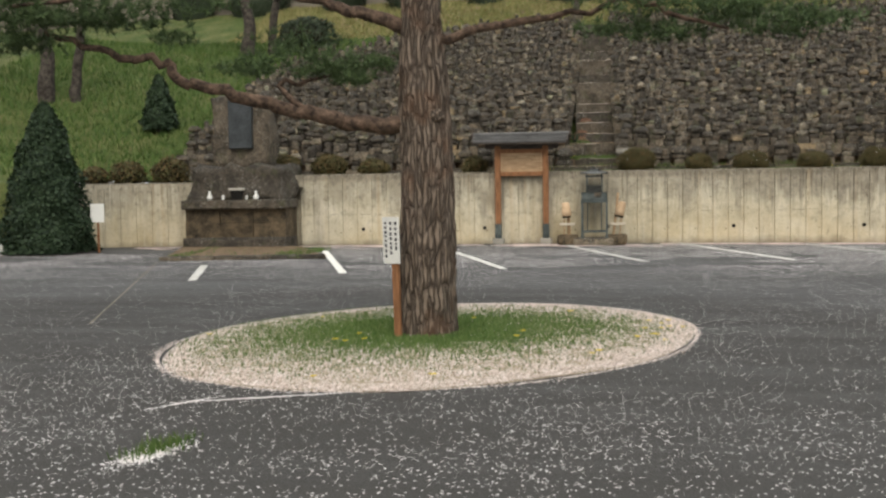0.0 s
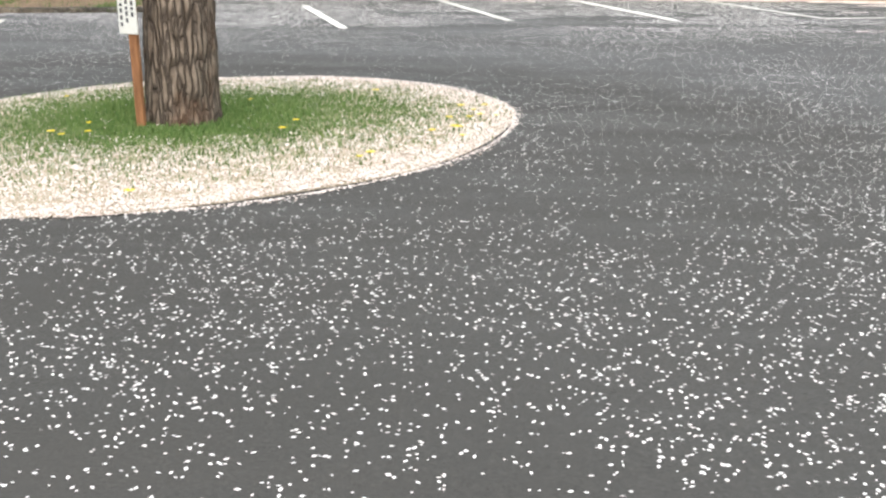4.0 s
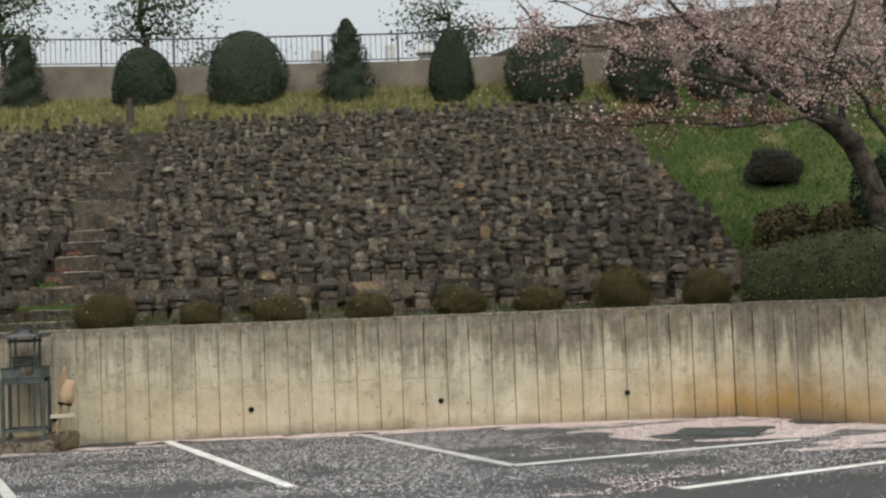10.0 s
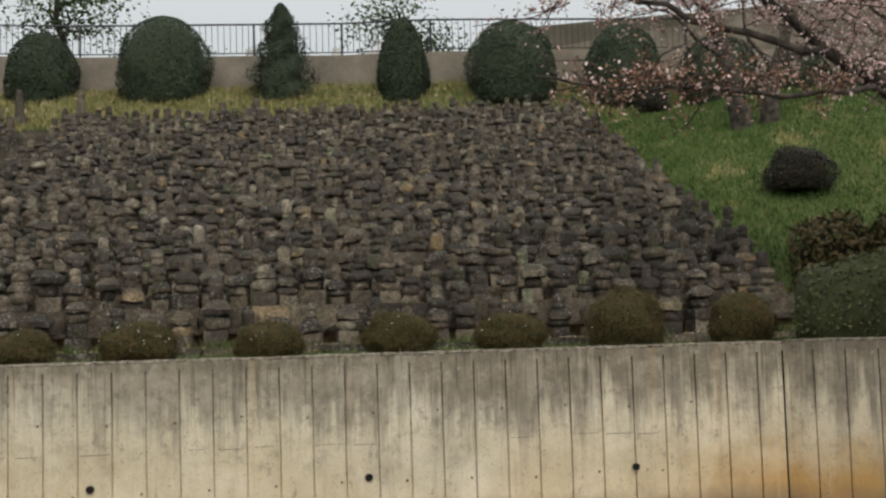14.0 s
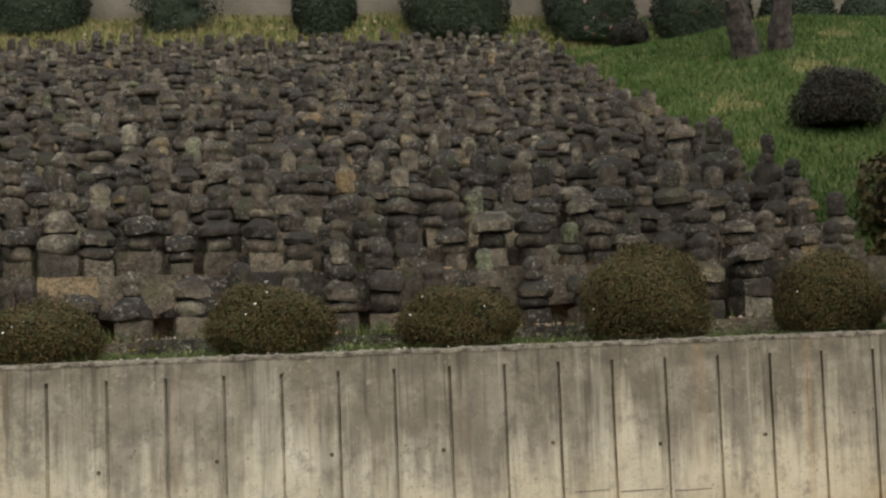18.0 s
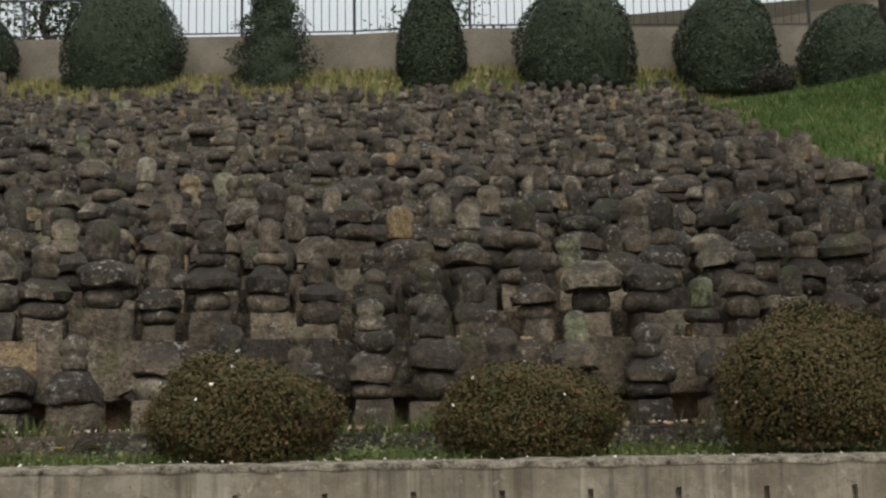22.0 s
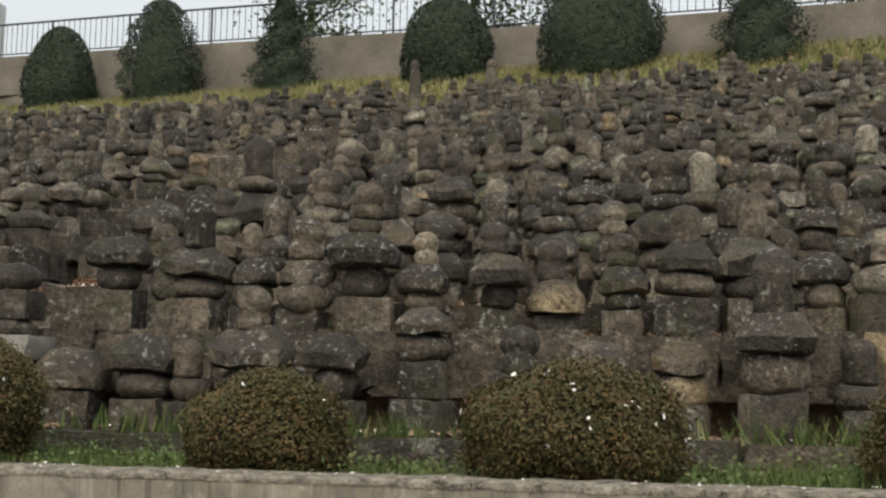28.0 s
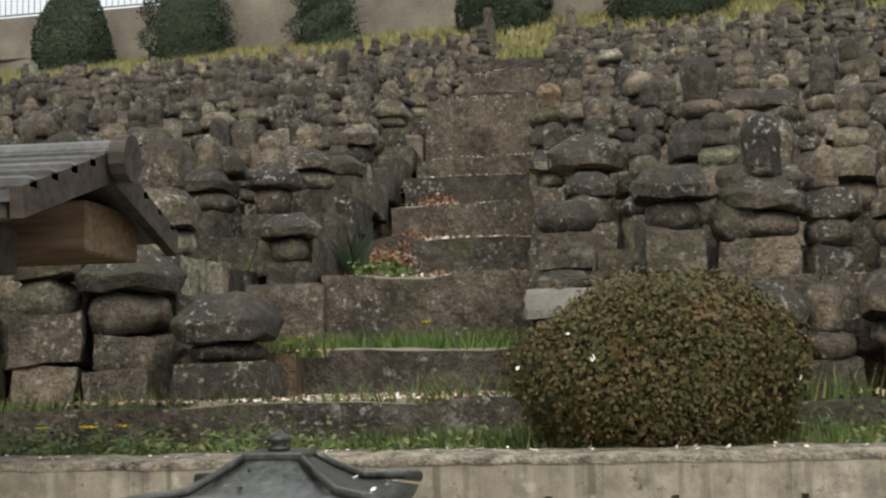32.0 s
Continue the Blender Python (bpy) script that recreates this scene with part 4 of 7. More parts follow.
def shell_points(n, rx, ry, rz, rng, lump=0.12, lo=-0.15, power=1.0):
    """Points on a lumpy dome and their outward normals."""
    d = rng.normal(0, 1, (n, 3))
    d /= np.linalg.norm(d, axis=1, keepdims=True)
    d[:, 2] = np.where(d[:, 2] < lo, -d[:, 2] * 0.9, d[:, 2])
    ph = rng.uniform(0, 6, 6)
    wob = 1 + lump * (np.sin(d[:, 0] * 4 + ph[0]) * np.sin(d[:, 1] * 5 + ph[1]) + 0.6 * np.sin(d[:, 2] * 6 + ph[2] + d[:, 0] * 3)) + rng.normal(0, 0.03, n)
    p = d * wob[:, None] * np.array([rx, ry, rz])
    return p, d / np.array([rx, ry, rz]) * min(rx, ry, rz)


def ball_core(rx, ry, rz, seed, k=0.80):
    bm = bmesh.new()
    bmesh.ops.create_icosphere(bm, subdivisions=3, radius=1)
    for v in bm.verts:
        v.co = Vector((v.co.x * rx * k, v.co.y * ry * k, max(v.co.z, -0.62) * rz * 0.62 * k))
    worn(bm, 0.05 * min(rx, rz), seed, 2.0 / max(rx, 0.2))
    return bm


def bush(name, x, y, z, rx, ry, rz, mat, label, category, group, seed, leaf=0.022, dense=1.0, petals=0):
    """A clipped bush: leafy shell over a core coloured dark for the shade inside, on a short stem."""
    rng = np.random.default_rng(seed)
    b = thing(name, pose(x, y, z, 0, 0, 0), label, category, group)
    part("inner_growth", ball_core(rx, ry, rz, seed), TWIGSHADE, b, soft=True).location.z = rz * 0.44
    n = int(dense * 9 * (rx * ry + rx * rz + ry * rz) / (leaf * leaf) * 0.32)
    p, nn = shell_points(n, rx, ry, rz * 0.62, rng, 0.085, -0.55)
    p *= rng.uniform(0.86, 1.0, (n, 1)) ** 0.6 * (1 + 0.10 * (rng.random((n, 1)) < 0.04))
    p[:, 2] += rz * 0.44
    me = leaves_on("foliage", p, nn, leaf, rng, 0.55)
    place("foliage", me, mat, None, b)
    if petals:
        p, nn = shell_points(petals, rx * 1.03, ry * 1.03, rz * 0.64, rng, 0.03, 0.1)
        p[:, 2] += rz * 0.44
        place("fallen_petals", leaves_on("petals", p, nn, 0.011, rng, 0.3), PETAL, None, b)
    return b


AZ = [(-1.37, 0.37, 0.46, 14), (-0.19, 0.265, 0.33, 10), (0.80, 0.345, 0.36, 34), (1.97, 0.31, 0.35, 12), (3.16, 0.34, 0.40, 10), (4.23, 0.33, 0.37, 8), (5.34, 0.375, 0.55, 10), (6.54, 0.315, 0.50, 8),
      (-4.55, 0.27, 0.36, 2), (-6.6, 0.31, 0.34, 2), (-7.5, 0.35, 0.44, 2), (-8.4, 0.29, 0.44, 2)]
for i, (x, rx, h, pet) in enumerate(AZ):
    bush("azalea_bush", x, 19.12, 1.50, rx, rx * 0.92, h, AZALEA, "clipped round azalea bush with bronze-green leaves behind the wall coping", "bush", "azaleas along the wall", 100 + i, 0.0072 if -3 < x < 7 else 0.022, 1.6, pet)
for i, (x, rx, h) in enumerate([(-11.6, 0.36, 0.50), (-10.72, 0.37, 0.54), (-12.3, 0.30, 0.40)]):
    bush("azalea_bush", x, 18.7, 1.36, rx, rx, h, AZALEA, "clipped round azalea bush above the short grey wall", "bush", "azaleas along the wall", 130 + i, 0.03)

TOPS = [(-17.2, 1.6, 1.8, "dome"), (-14.5, 2.2, 1.85, "bud"), (-11.2, 1.55, 1.68, "bud"), (-8.75, 1.6, 2.0, "loose"), (-6.0, 1.35, 1.9, "tree"), (-2.75, 1.6, 1.45, "dome"), (0.0, 2.05, 1.75, "dome"), (2.6, 1.45, 2.0, "tree"), (5.25, 1.15, 1.65, "bud"), (7.65, 2.0, 1.6, "dome"), (10.2, 1.7, 1.55, "dome"), (12.4, 1.9, 1.35, "dome"), (14.3, 1.5, 1.1, "dome"), (15.9, 1.5, 1.1, "dome"), (17.6, 1.5, 1.1, "dome")]


def topiary(x, w, h, form, seed):
    rng = np.random.default_rng(seed)
    yy = upper_y(x) - 0.75
    z = hill_z(x, yy) - 0.02
    b = thing("topiary_shrub", pose(x, yy, z), "dense dark-green clipped shrub standing before the upper wall", "shrub", "clipped shrubs along the upper wall")
    n = 13000
    t = rng.random(n)
    if form in ("bud", "loose"):
        prof = lambda u: np.sqrt(np.clip(1 - np.clip((u - 0.28) / 0.72, 0, 1) ** 1.55, 0, 1)) * (0.80 + 0.20 * np.clip(u / 0.28, 0, 1))
    elif form == "dome":
        prof = lambda u: np.sqrt(np.clip(1 - np.clip((u - 0.35) / 0.65, 0, 1) ** 2.2, 0, 1)) * (0.86 + 0.14 * np.clip(u / 0.35, 0, 1))
    else:
        prof = lambda u: np.clip(1 - u, 0, 1) ** 0.62 * (0.8 + 0.2 * np.clip(u / 0.2, 0, 1))
    a = rng.uniform(0, 2 * math.pi, n)
    rad = prof(t) * w / 2 * (1 + rng.normal(0, {"tree": 0.13, "loose": 0.08}.get(form, 0.035), n) + 0.05 * np.sin(a * 3 + seed) * np.sin(t * 9))
    p = np.stack([rad * np.cos(a), 0.78 * rad * np.sin(a), -0.22 + t * (h + 0.28)], 1)
    if form in ("tree", "loose"):
        p[:, :2] *= (1 + (0.20 if form == "tree" else 0.10) * np.sin(t * 26 + 2.0 * np.sin(a * 2)))[:, None]
    nn = np.stack([np.cos(a), np.sin(a), np.full(n, 0.5)], 1)
    us = np.linspace(0, 0.985, 9)
    part("inner_growth", lathe([(max(0.02, float(prof(u)) * w * (0.36 if form in ("tree", "loose") else 0.455)), -0.24 + u * (h + 0.26)) for u in us], 14), TOPIARY, b, soft=True).scale = (1, 0.78, 1)
    place("foliage", leaves_on("foliage", p, nn, 0.026, rng, 0.6), TOPIARY, None, b)
    part("stem", tube([(0, 0, -0.2), (0, 0, 0.3)], [0.06, 0.05], 6), CHERRYBARK, b)


for i, (x, w, h, form) in enumerate(TOPS):
    topiary(x, w, h, form, 200 + i)

# ---------- car park: lines, island, petals ----------


def strip(name, a, b, width, lift, mat, label, category, kind="structure", group=""):
    a, b = Vector((*a, 0)), Vector((*b, 0))
    d = (b - a).normalized()
    s = Vector((-d.y, d.x, 0)) * width / 2
    n = max(2, int((b - a).length / 0.4))
    bm = bmesh.new()
    rr = random.Random(int(a.x * 100) + int(b.y * 10))
    rows_ = []
    for i in range(n + 1):
        p = a + (b - a) * i / n
        q = []
        for sgn in (-1, 1):
            v = p + s * sgn * rr.uniform(0.9, 1.08)
            q.append(bm.verts.new((v.x, v.y, ground_z(v.x, v.y) + lift)))
        rows_.append(q)
    for u, v in zip(rows_, rows_[1:]):
        bm.faces.new((u[0], u[1], v[1], v[0]))
    ob = place(name, mesh_of(bm, name), mat)
    return tagged(ob, label, category, group, kind)


LINE = "worn white painted parking bay line on the asphalt"
for a, b in [((-2.8, 18.2), (-1.36, 14.02)), ((-0.58, 18.5), (0.92, 14.35)), ((1.72, 18.3), (3.05, 14.95)), ((3.05, 14.95), (6.3, 15.75)), ((4.1, 13.12), (8.4, 14.7)), ((5.05, 11.38), (8.2, 12.8)),
             ((-4.6, 16.2), (-3.45, 12.7)), ((-7.1, 16.8), (-5.68, 11.95)), ((-8.2, 13.35), (-7.5, 10.8))]:
    strip("parking_line", a, b, 0.12, 0.006, PAINT, LINE, "road marking", group="parking lines")
strip("thin_line", (-9.2, 13.95), (-6.94, 6.3), 0.02, 0.006, UPPER, "thin pale joint line across the asphalt", "road marking")

rng = np.random.default_rng(21)


def zs(x, y):
    return 0.0075 * np.clip(y, -60, 40) - 0.004 * np.clip(x, -15, 10)


def flat_petals(name, x, y, z, size, label, upright=0.18, mat=PETAL):
    n = len(x)
    p = np.stack([x, y, z + size * 0.25], 1)
    nn = np.tile(np.array([0, 0, 1.0]), (n, 1))
    me = leaves_on(name, p, nn, size, rng, upright)
    return tagged(place(name, me, mat), label, "petals", kind="stuff")


def drift_noise(x, y, scale, seed):
    """Smooth random field over the plan, 0 to 1."""
    lattice = np.random.default_rng(seed).random((256, 256))
    u, v = x * scale + 300.0, y * scale + 300.0
    i, j = np.floor(u).astype(int), np.floor(v).astype(int)
    f, g = u - i, v - j
    f, g = f * f * (3 - 2 * f), g * g * (3 - 2 * g)
    i, j, i1, j1 = i % 256, j % 256, (i + 1) % 256, (j + 1) % 256
    return (lattice[i, j] * (1 - f) + lattice[i1, j] * f) * (1 - g) + (lattice[i, j1] * (1 - f) + lattice[i1, j1] * f) * g


def density(x, y):
    """Where the wind has left petals: swept thin in the lane, thicker towards the wall."""
    a = 0.55 * drift_noise(x, y, 0.55, 1) + 0.3 * drift_noise(x, y, 1.7, 2) + 0.15 * drift_noise(x, y, 5.0, 3)
    streak = drift_noise(x + 0.35 * y, y * 2.2, 0.9, 4)
    near = np.clip(0.5 + 1.8 * (a - 0.42), 0.25, 1.2)
    wall = np.clip(4.5 * (0.6 * a + 0.4 * streak - 0.42), 0.05, 1.6)
    return np.where(y > 12.5, wall, near)


n = 900000
x, y = rng.uniform(-19, 14, n), rng.uniform(-7, 18.2, n)
keep = (rng.random(n) < density(x, y) * np.interp(y, [-2, 2, 8.5, 10.5, 14, 18], [0.85, 0.52, 0.38, 0.45, 0.95, 2.0]) * (1 - 0.72 * np.exp(-(((x + 1.5) / 3.0) ** 2 + ((y - 9.2) / 2.2) ** 2)))) & (((x + 3.4) / 2.2) ** 2 + ((y - 5.58 - 0.2 * (x + 3.4)) / 2.56) ** 2 > 1)
keep &= rng.random(n) < np.clip((x + 19) / 6, 0, 1) * np.clip((14 - x) / 6, 0, 1) * np.clip((y + 7) / 5, 0, 1)
# lanes that the wind and the wheels have swept together
lane = np.exp(-((x - 0.9 - 0.10 * (y - 4)) / 0.55) ** 2) * (y > 1.5) * (y < 10) + 0.8 * np.exp(-((x + 3.1) / 1.0) ** 2 - ((y - 0.6) / 1.1) ** 2)
keep |= (rng.random(n) < lane * 0.22) & (y < 10) & (y > -6)
keep &= rng.random(n) < np.clip(1.0 - 0.75 * np.clip((-4.6 - x) / 2.5, 0, 1) * (y < 11) * (y > -1.5), 0, 1)
keep &= (x < 6.4 + (18.3 - y) * 0.75) & ((x > -9.3) | (y < 16.0))
x, y = x[keep], y[keep]
near = y < 13.0
flat_petals("scattered_petals", x[near], y[near], zs(x[near], y[near]), 0.0090, "cherry petals scattered over the asphalt", 0.10)
flat_petals("thick_petals", x[~near], y[~near], zs(x[~near], y[~near]), 0.0120, "cherry petals lying thickly on the asphalt before the wall", 0.08)
# drifts along the foot of the walls
n = 120000
x = rng.uniform(-11, 6.5, n)
away = np.abs(rng.normal(0, 0.42, n))
y = 18.64 - 0.0075 * (x - 1) ** 2 - away
thick = 0.6 * drift_noise(x, away * 3, 0.9, 8) + 0.4 * drift_noise(x * 2.5, away * 9, 0.9, 9)
keep = (y < 18.6) & (thick > 0.40 + 0.25 * np.clip(away - 0.1, 0, 1))
flat_petals("petal_drift", x[keep], y[keep], zs(x[keep], y[keep]), 0.0125, "drift of pale pink petals along the foot of the wall", 0.18, PINKPETAL)
n = 420000
x, y = rng.uniform(1.5, 9.5, n), rng.uniform(12.5, 18.2, n)
d = (6.55 + (18.3 - y) * 0.75) - x
swirl = 0.65 * drift_noise(x * 0.5 + 0.4 * y, y * 1.6 - 0.3 * x, 1.1, 11) + 0.35 * drift_noise(x * 1.4, y * 4.0, 1.1, 12)
ring = np.abs(np.hypot((x - 5.75) / 1.25, (y - 16.72) / 0.8) - 0.85)
swirl += 0.35 * np.exp(-(ring / 0.18) ** 2)
keep = (d > 0.02) & (swirl > 0.50 + 0.07 * np.clip(d, 0, 4)) & (y > 13.0) & (rng.random(n) < np.clip(1.0 - 0.18 * d, 0.1, 0.75))
keep &= ~((np.abs((x - 5.75) * 0.85 - (y - 16.72) * 0.53) < 0.5) & (np.abs((x - 5.75) * 0.53 + (y - 16.72) * 0.85) < 0.42))
flat_petals("corner_petals", x[keep], y[keep], zs(x[keep], y[keep]), 0.0130, "thick swirls of pink petals in the corner of the car park", 0.18, PINKPETAL)


# drain cover in the corner
cov = thing("drain_cover", pose(5.75, 16.72, ground_z(5.75, 16.72), 0, 0, -32), "dark iron drain cover set in the asphalt", "drain cover")
part("frame", box(-0.46, 0.46, -0.38, 0.38, 0.0, 0.012, 0.003), IRON, cov)
for i in range(9):
    part("bar", box(-0.42, 0.42, -0.34 + i * 0.077, -0.34 + i * 0.077 + 0.05, 0.012, 0.02, 0.002), IRON, cov)

# ---------- the island with its pine ----------
ICX, ICY, IRX, IRY = -3.40, 5.58, 2.2, 2.56
ISK = 0.45


def island_r(a):
    return 1 + 0.012 * math.sin(3 * a + 1) + 0.01 * math.sin(7 * a)


def island_h(q):
    return 0.008 + 0.018 * max(0.0, 1 - q ** 2.2)


bm = bmesh.new()
rings = []
NI = 72
for q in (1.0, 0.985, 0.93, 0.84, 0.72, 0.58, 0.42, 0.25, 0.1):
    ring = []
    for k in range(NI):
        a = 2 * math.pi * k / NI
        x, y = ICX + IRX * q * island_r(a) * math.cos(a), ICY + q * island_r(a) * (IRY * math.sin(a) + ISK * math.cos(a))
        z = ground_z(x, y) + (island_h(q) if q < 1 else -0.02) + (0.012 * noise.noise(Vector((x * 3, y * 3, 0))) if q < 0.97 else 0)
        ring.append(bm.verts.new((x, y, z)))
    rings.append(ring)
for u, v in zip(rings, rings[1:]):
    for k in range(NI):
        bm.faces.new((u[k], u[(k + 1) % NI], v[(k + 1) % NI], v[k]))
bm.faces.new(rings[-1])
tagged(place("tree_island", smooth(mesh_of(bm, "tree_island")), ISLANDTURF), "low oval island of turf and petals round the pine", "traffic island", kind="structure")


def scatter_island(n, power):
    a, q = rng.uniform(0, 2 * math.pi, n), rng.random(n) ** power
    rad = np.array([island_r(t) for t in a])
    x, y = ICX + IRX * q * rad * np.cos(a), ICY + q * rad * (IRY * np.sin(a) + ISK * np.cos(a))
    z = zs(x, y) + 0.008 + 0.018 * np.clip(1 - q ** 2.2, 0, None)
    return x, y, z, q, a


x, y, z, q, a = scatter_island(150000, 0.45)
patch = 0.5 + 0.5 * np.sin(x * 2.3 + 1) * np.cos(y * 2.1) + 0.25 * np.sin(x * 7) * np.sin(y * 6)
green = np.exp(-(((x + 4.0) / 1.45) ** 2 + ((y - 5.7) / 1.6) ** 2)) + 0.75 * np.exp(-(((x + 2.6) / 0.9) ** 2 + ((y - 6.2) / 1.0) ** 2))
clot = np.array([noise.noise(Vector((u * 4.5, v * 4.5, 1))) + 0.6 * noise.noise(Vector((u * 11, v * 11, 4))) for u, v in zip(x, y)])
keep = rng.random(len(x)) < np.clip(0.55 + 0.9 * clot + 0.5 * (q > 0.9), 0.08, 1) * np.clip(1.1 - green * 1.5 + 0.35 * patch + (q > 0.93) * 1.0, 0.03, 1)
flat_petals("island_petals", x[keep], y[keep], z[keep] + 0.006, 0.0085, "carpet of pale petals and dry bits round the edge of the island", 0.3, DRYPETAL)


# petals spilling over the rim of the island
a = rng.uniform(0, 2 * math.pi, 5000)
q = 1.0 + np.abs(rng.normal(0, 0.018, 5000)) * (0.4 + 0.6 * np.sin(a * 5 + 1) ** 2)
x, y = ICX + IRX * q * np.cos(a), ICY + q * (IRY * np.sin(a) + ISK * np.cos(a))
flat_petals("rim_petals", x, y, zs(x, y) + 0.004, 0.010, "petals gathered against the rim of the island", 0.2, DRYPETAL)


def blades(name, x, y, z, h, mat, label, width=0.006):
    n = len(x)
    hh = h * rng.uniform(0.5, 1.3, n)
    ang = rng.uniform(0, 2 * math.pi, n)
    lean = rng.normal(0, 0.35, (n, 2)) * hh[:, None]
    co = np.empty((n, 3, 3))
    ux, uy = np.cos(ang) * width, np.sin(ang) * width
    co[:, 0] = np.stack([x - ux, y - uy, z - 0.01], 1)
    co[:, 1] = np.stack([x + ux, y + uy, z - 0.01], 1)
    co[:, 2] = np.stack([x + lean[:, 0], y + lean[:, 1], z + hh], 1)
    me = bpy.data.meshes.new(name)
    me.vertices.add(3 * n)
    me.vertices.foreach_set("co", co.reshape(-1))
    me.loops.add(3 * n)
    me.loops.foreach_set("vertex_index", np.arange(3 * n, dtype=np.int32))
    me.polygons.add(n)
    me.polygons.foreach_set("loop_start", np.arange(0, 3 * n, 3, dtype=np.int32))
    me.update(calc_edges=True)
    return tagged(place(name, me, mat), label, "grass", kind="stuff")


x, y, z, q, a = scatter_island(60000, 0.55)
green = np.exp(-(((x + 4.0) / 1.5) ** 2 + ((y - 5.7) / 1.65) ** 2)) + 0.8 * np.exp(-(((x + 2.6) / 0.95) ** 2 + ((y - 6.2) / 1.05) ** 2))
keep = rng.random(len(x)) < np.clip(green * 1.5 - 0.12, 0, 1)
blades("island_grass", x[keep], y[keep], z[keep], 0.03, TURF, "short green grass growing round the pine's foot")


def flower(x, y, z, r, label="yellow dandelion in the grass"):
    f = thing("dandelion", pose(x, y, z), label, "flower", "dandelions")
    part("stalk", tube([(0, 0, 0), (0.004, 0, 0.05)], [0.002, 0.002], 5), BLADE, f)
    bm = bmesh.new()
    for k in range(14):
        a = 2 * math.pi * k / 14
        c, s = math.cos(a), math.sin(a)
        v = [bm.verts.new(p) for p in ((0.004, 0, 0.05), (0.004 + r * math.cos(a - 0.16), r * math.sin(a - 0.16), 0.058), (0.004 + r * 1.1 * c, r * 1.1 * s, 0.056), (0.004 + r * math.cos(a + 0.16), r * math.sin(a + 0.16), 0.058))]
        bm.faces.new(v)
    part("flower_head", bm, DANDELION, f)


rr = random.Random(9)
for k in range(26):
    a = rr.gauss(-0.2, 0.55) if k < 14 else rr.uniform(0, 6.28)
    q = rr.uniform(0.8, 0.97) if k < 14 else rr.uniform(0.3, 0.95)
    x, y = ICX + IRX * q * math.cos(a), ICY + q * (IRY * math.sin(a) + ISK * math.cos(a))
    flower(x, y, ground_z(x, y) + island_h(q), rr.uniform(0.018, 0.03))

# stray tufts of grass and petals on the asphalt
for cx, cy, rx, ry, n, nm in ((-4.33, 1.15, 0.11, 0.26, 1100, "grass_tuft"), (-4.15, 2.73, 0.45, 0.035, 900, "petal_streak"), (-4.62, 2.52, 0.12, 0.04, 250, "petal_streak")):
    t = rng.normal(0, 0.5, (n, 2))
    x, y = cx + t[:, 0] * rx + (t[:, 1] * 0.05), cy + t[:, 1] * ry + (t[:, 0] * 0.18 if nm == "petal_streak" else 0)
    flat_petals(nm + "_petals", x, y, zs(x, y) + 0.004, 0.010, "small heap of pale petals on the asphalt")
    if nm == "grass_tuft":
        blades(nm, x[:300], y[:300] + 0.12, zs(x[:300], y[:300]), 0.06, BLADE, "tuft of grass growing from a crack in the asphalt")


def bough(points, r0, r1, sides=8, wob=0.03, seed=0, bm=None):
    """A crooked tapering limb through the points."""
    rr = random.Random(seed)
    pts = [Vector(p) for p in points]
    fine = []
    for a, b in zip(pts, pts[1:]):
        for k in range(4):
            fine.append(a.lerp(b, k / 4) + Vector((rr.gauss(0, wob), rr.gauss(0, wob), rr.gauss(0, wob))) * (0 if k == 0 else 1))
    fine.append(pts[-1])
    n = len(fine)
    return tube(fine, [r0 + (r1 - r0) * (i / (n - 1)) ** 0.8 for i in range(n)], sides, bm, ripple=0.25)


def needle_tuft(centre, r, n, rng, co):
    """A cushion of pine needles: tufts of thin blades fanning upward."""
    c = np.array(centre)
    k = max(1, n // 14)
    for _ in range(k):
        d = rng.normal(0, 1, 3)
        d[2] = abs(d[2]) * 0.6
        o = c + d * r * np.array([0.5, 0.5, 0.3])
        dirs = rng.normal(0, 1, (14, 3)) + np.array([0, 0, 0.9])
        dirs /= np.linalg.norm(dirs, axis=1, keepdims=True)
        side = np.cross(dirs, rng.normal(0, 1, (14, 3)))
        side /= np.linalg.norm(side, axis=1, keepdims=True)
        L = rng.uniform(0.07, 0.12, (14, 1))
        co.append(np.stack([o - side * 0.0048, o + side * 0.0048, o + dirs * L], 1))


def triangles(name, co):
    co = np.concatenate(co)
    n = len(co)
    me = bpy.data.meshes.new(name)
    me.vertices.add(3 * n)
    me.vertices.foreach_set("co", co.reshape(-1))
    me.loops.add(3 * n)
    me.loops.foreach_set("vertex_index", np.arange(3 * n, dtype=np.int32))
    me.polygons.add(n)
    me.polygons.foreach_set("loop_start", np.arange(0, 3 * n, 3, dtype=np.int32))
    me.update(calc_edges=True)
    return me


TX, TY = -3.54, 5.72
TZ = ground_z(TX, TY)
pine = thing("pine_tree", pose(TX, TY, TZ), "tall pine with plated grey-brown bark and a long side limb", "tree")
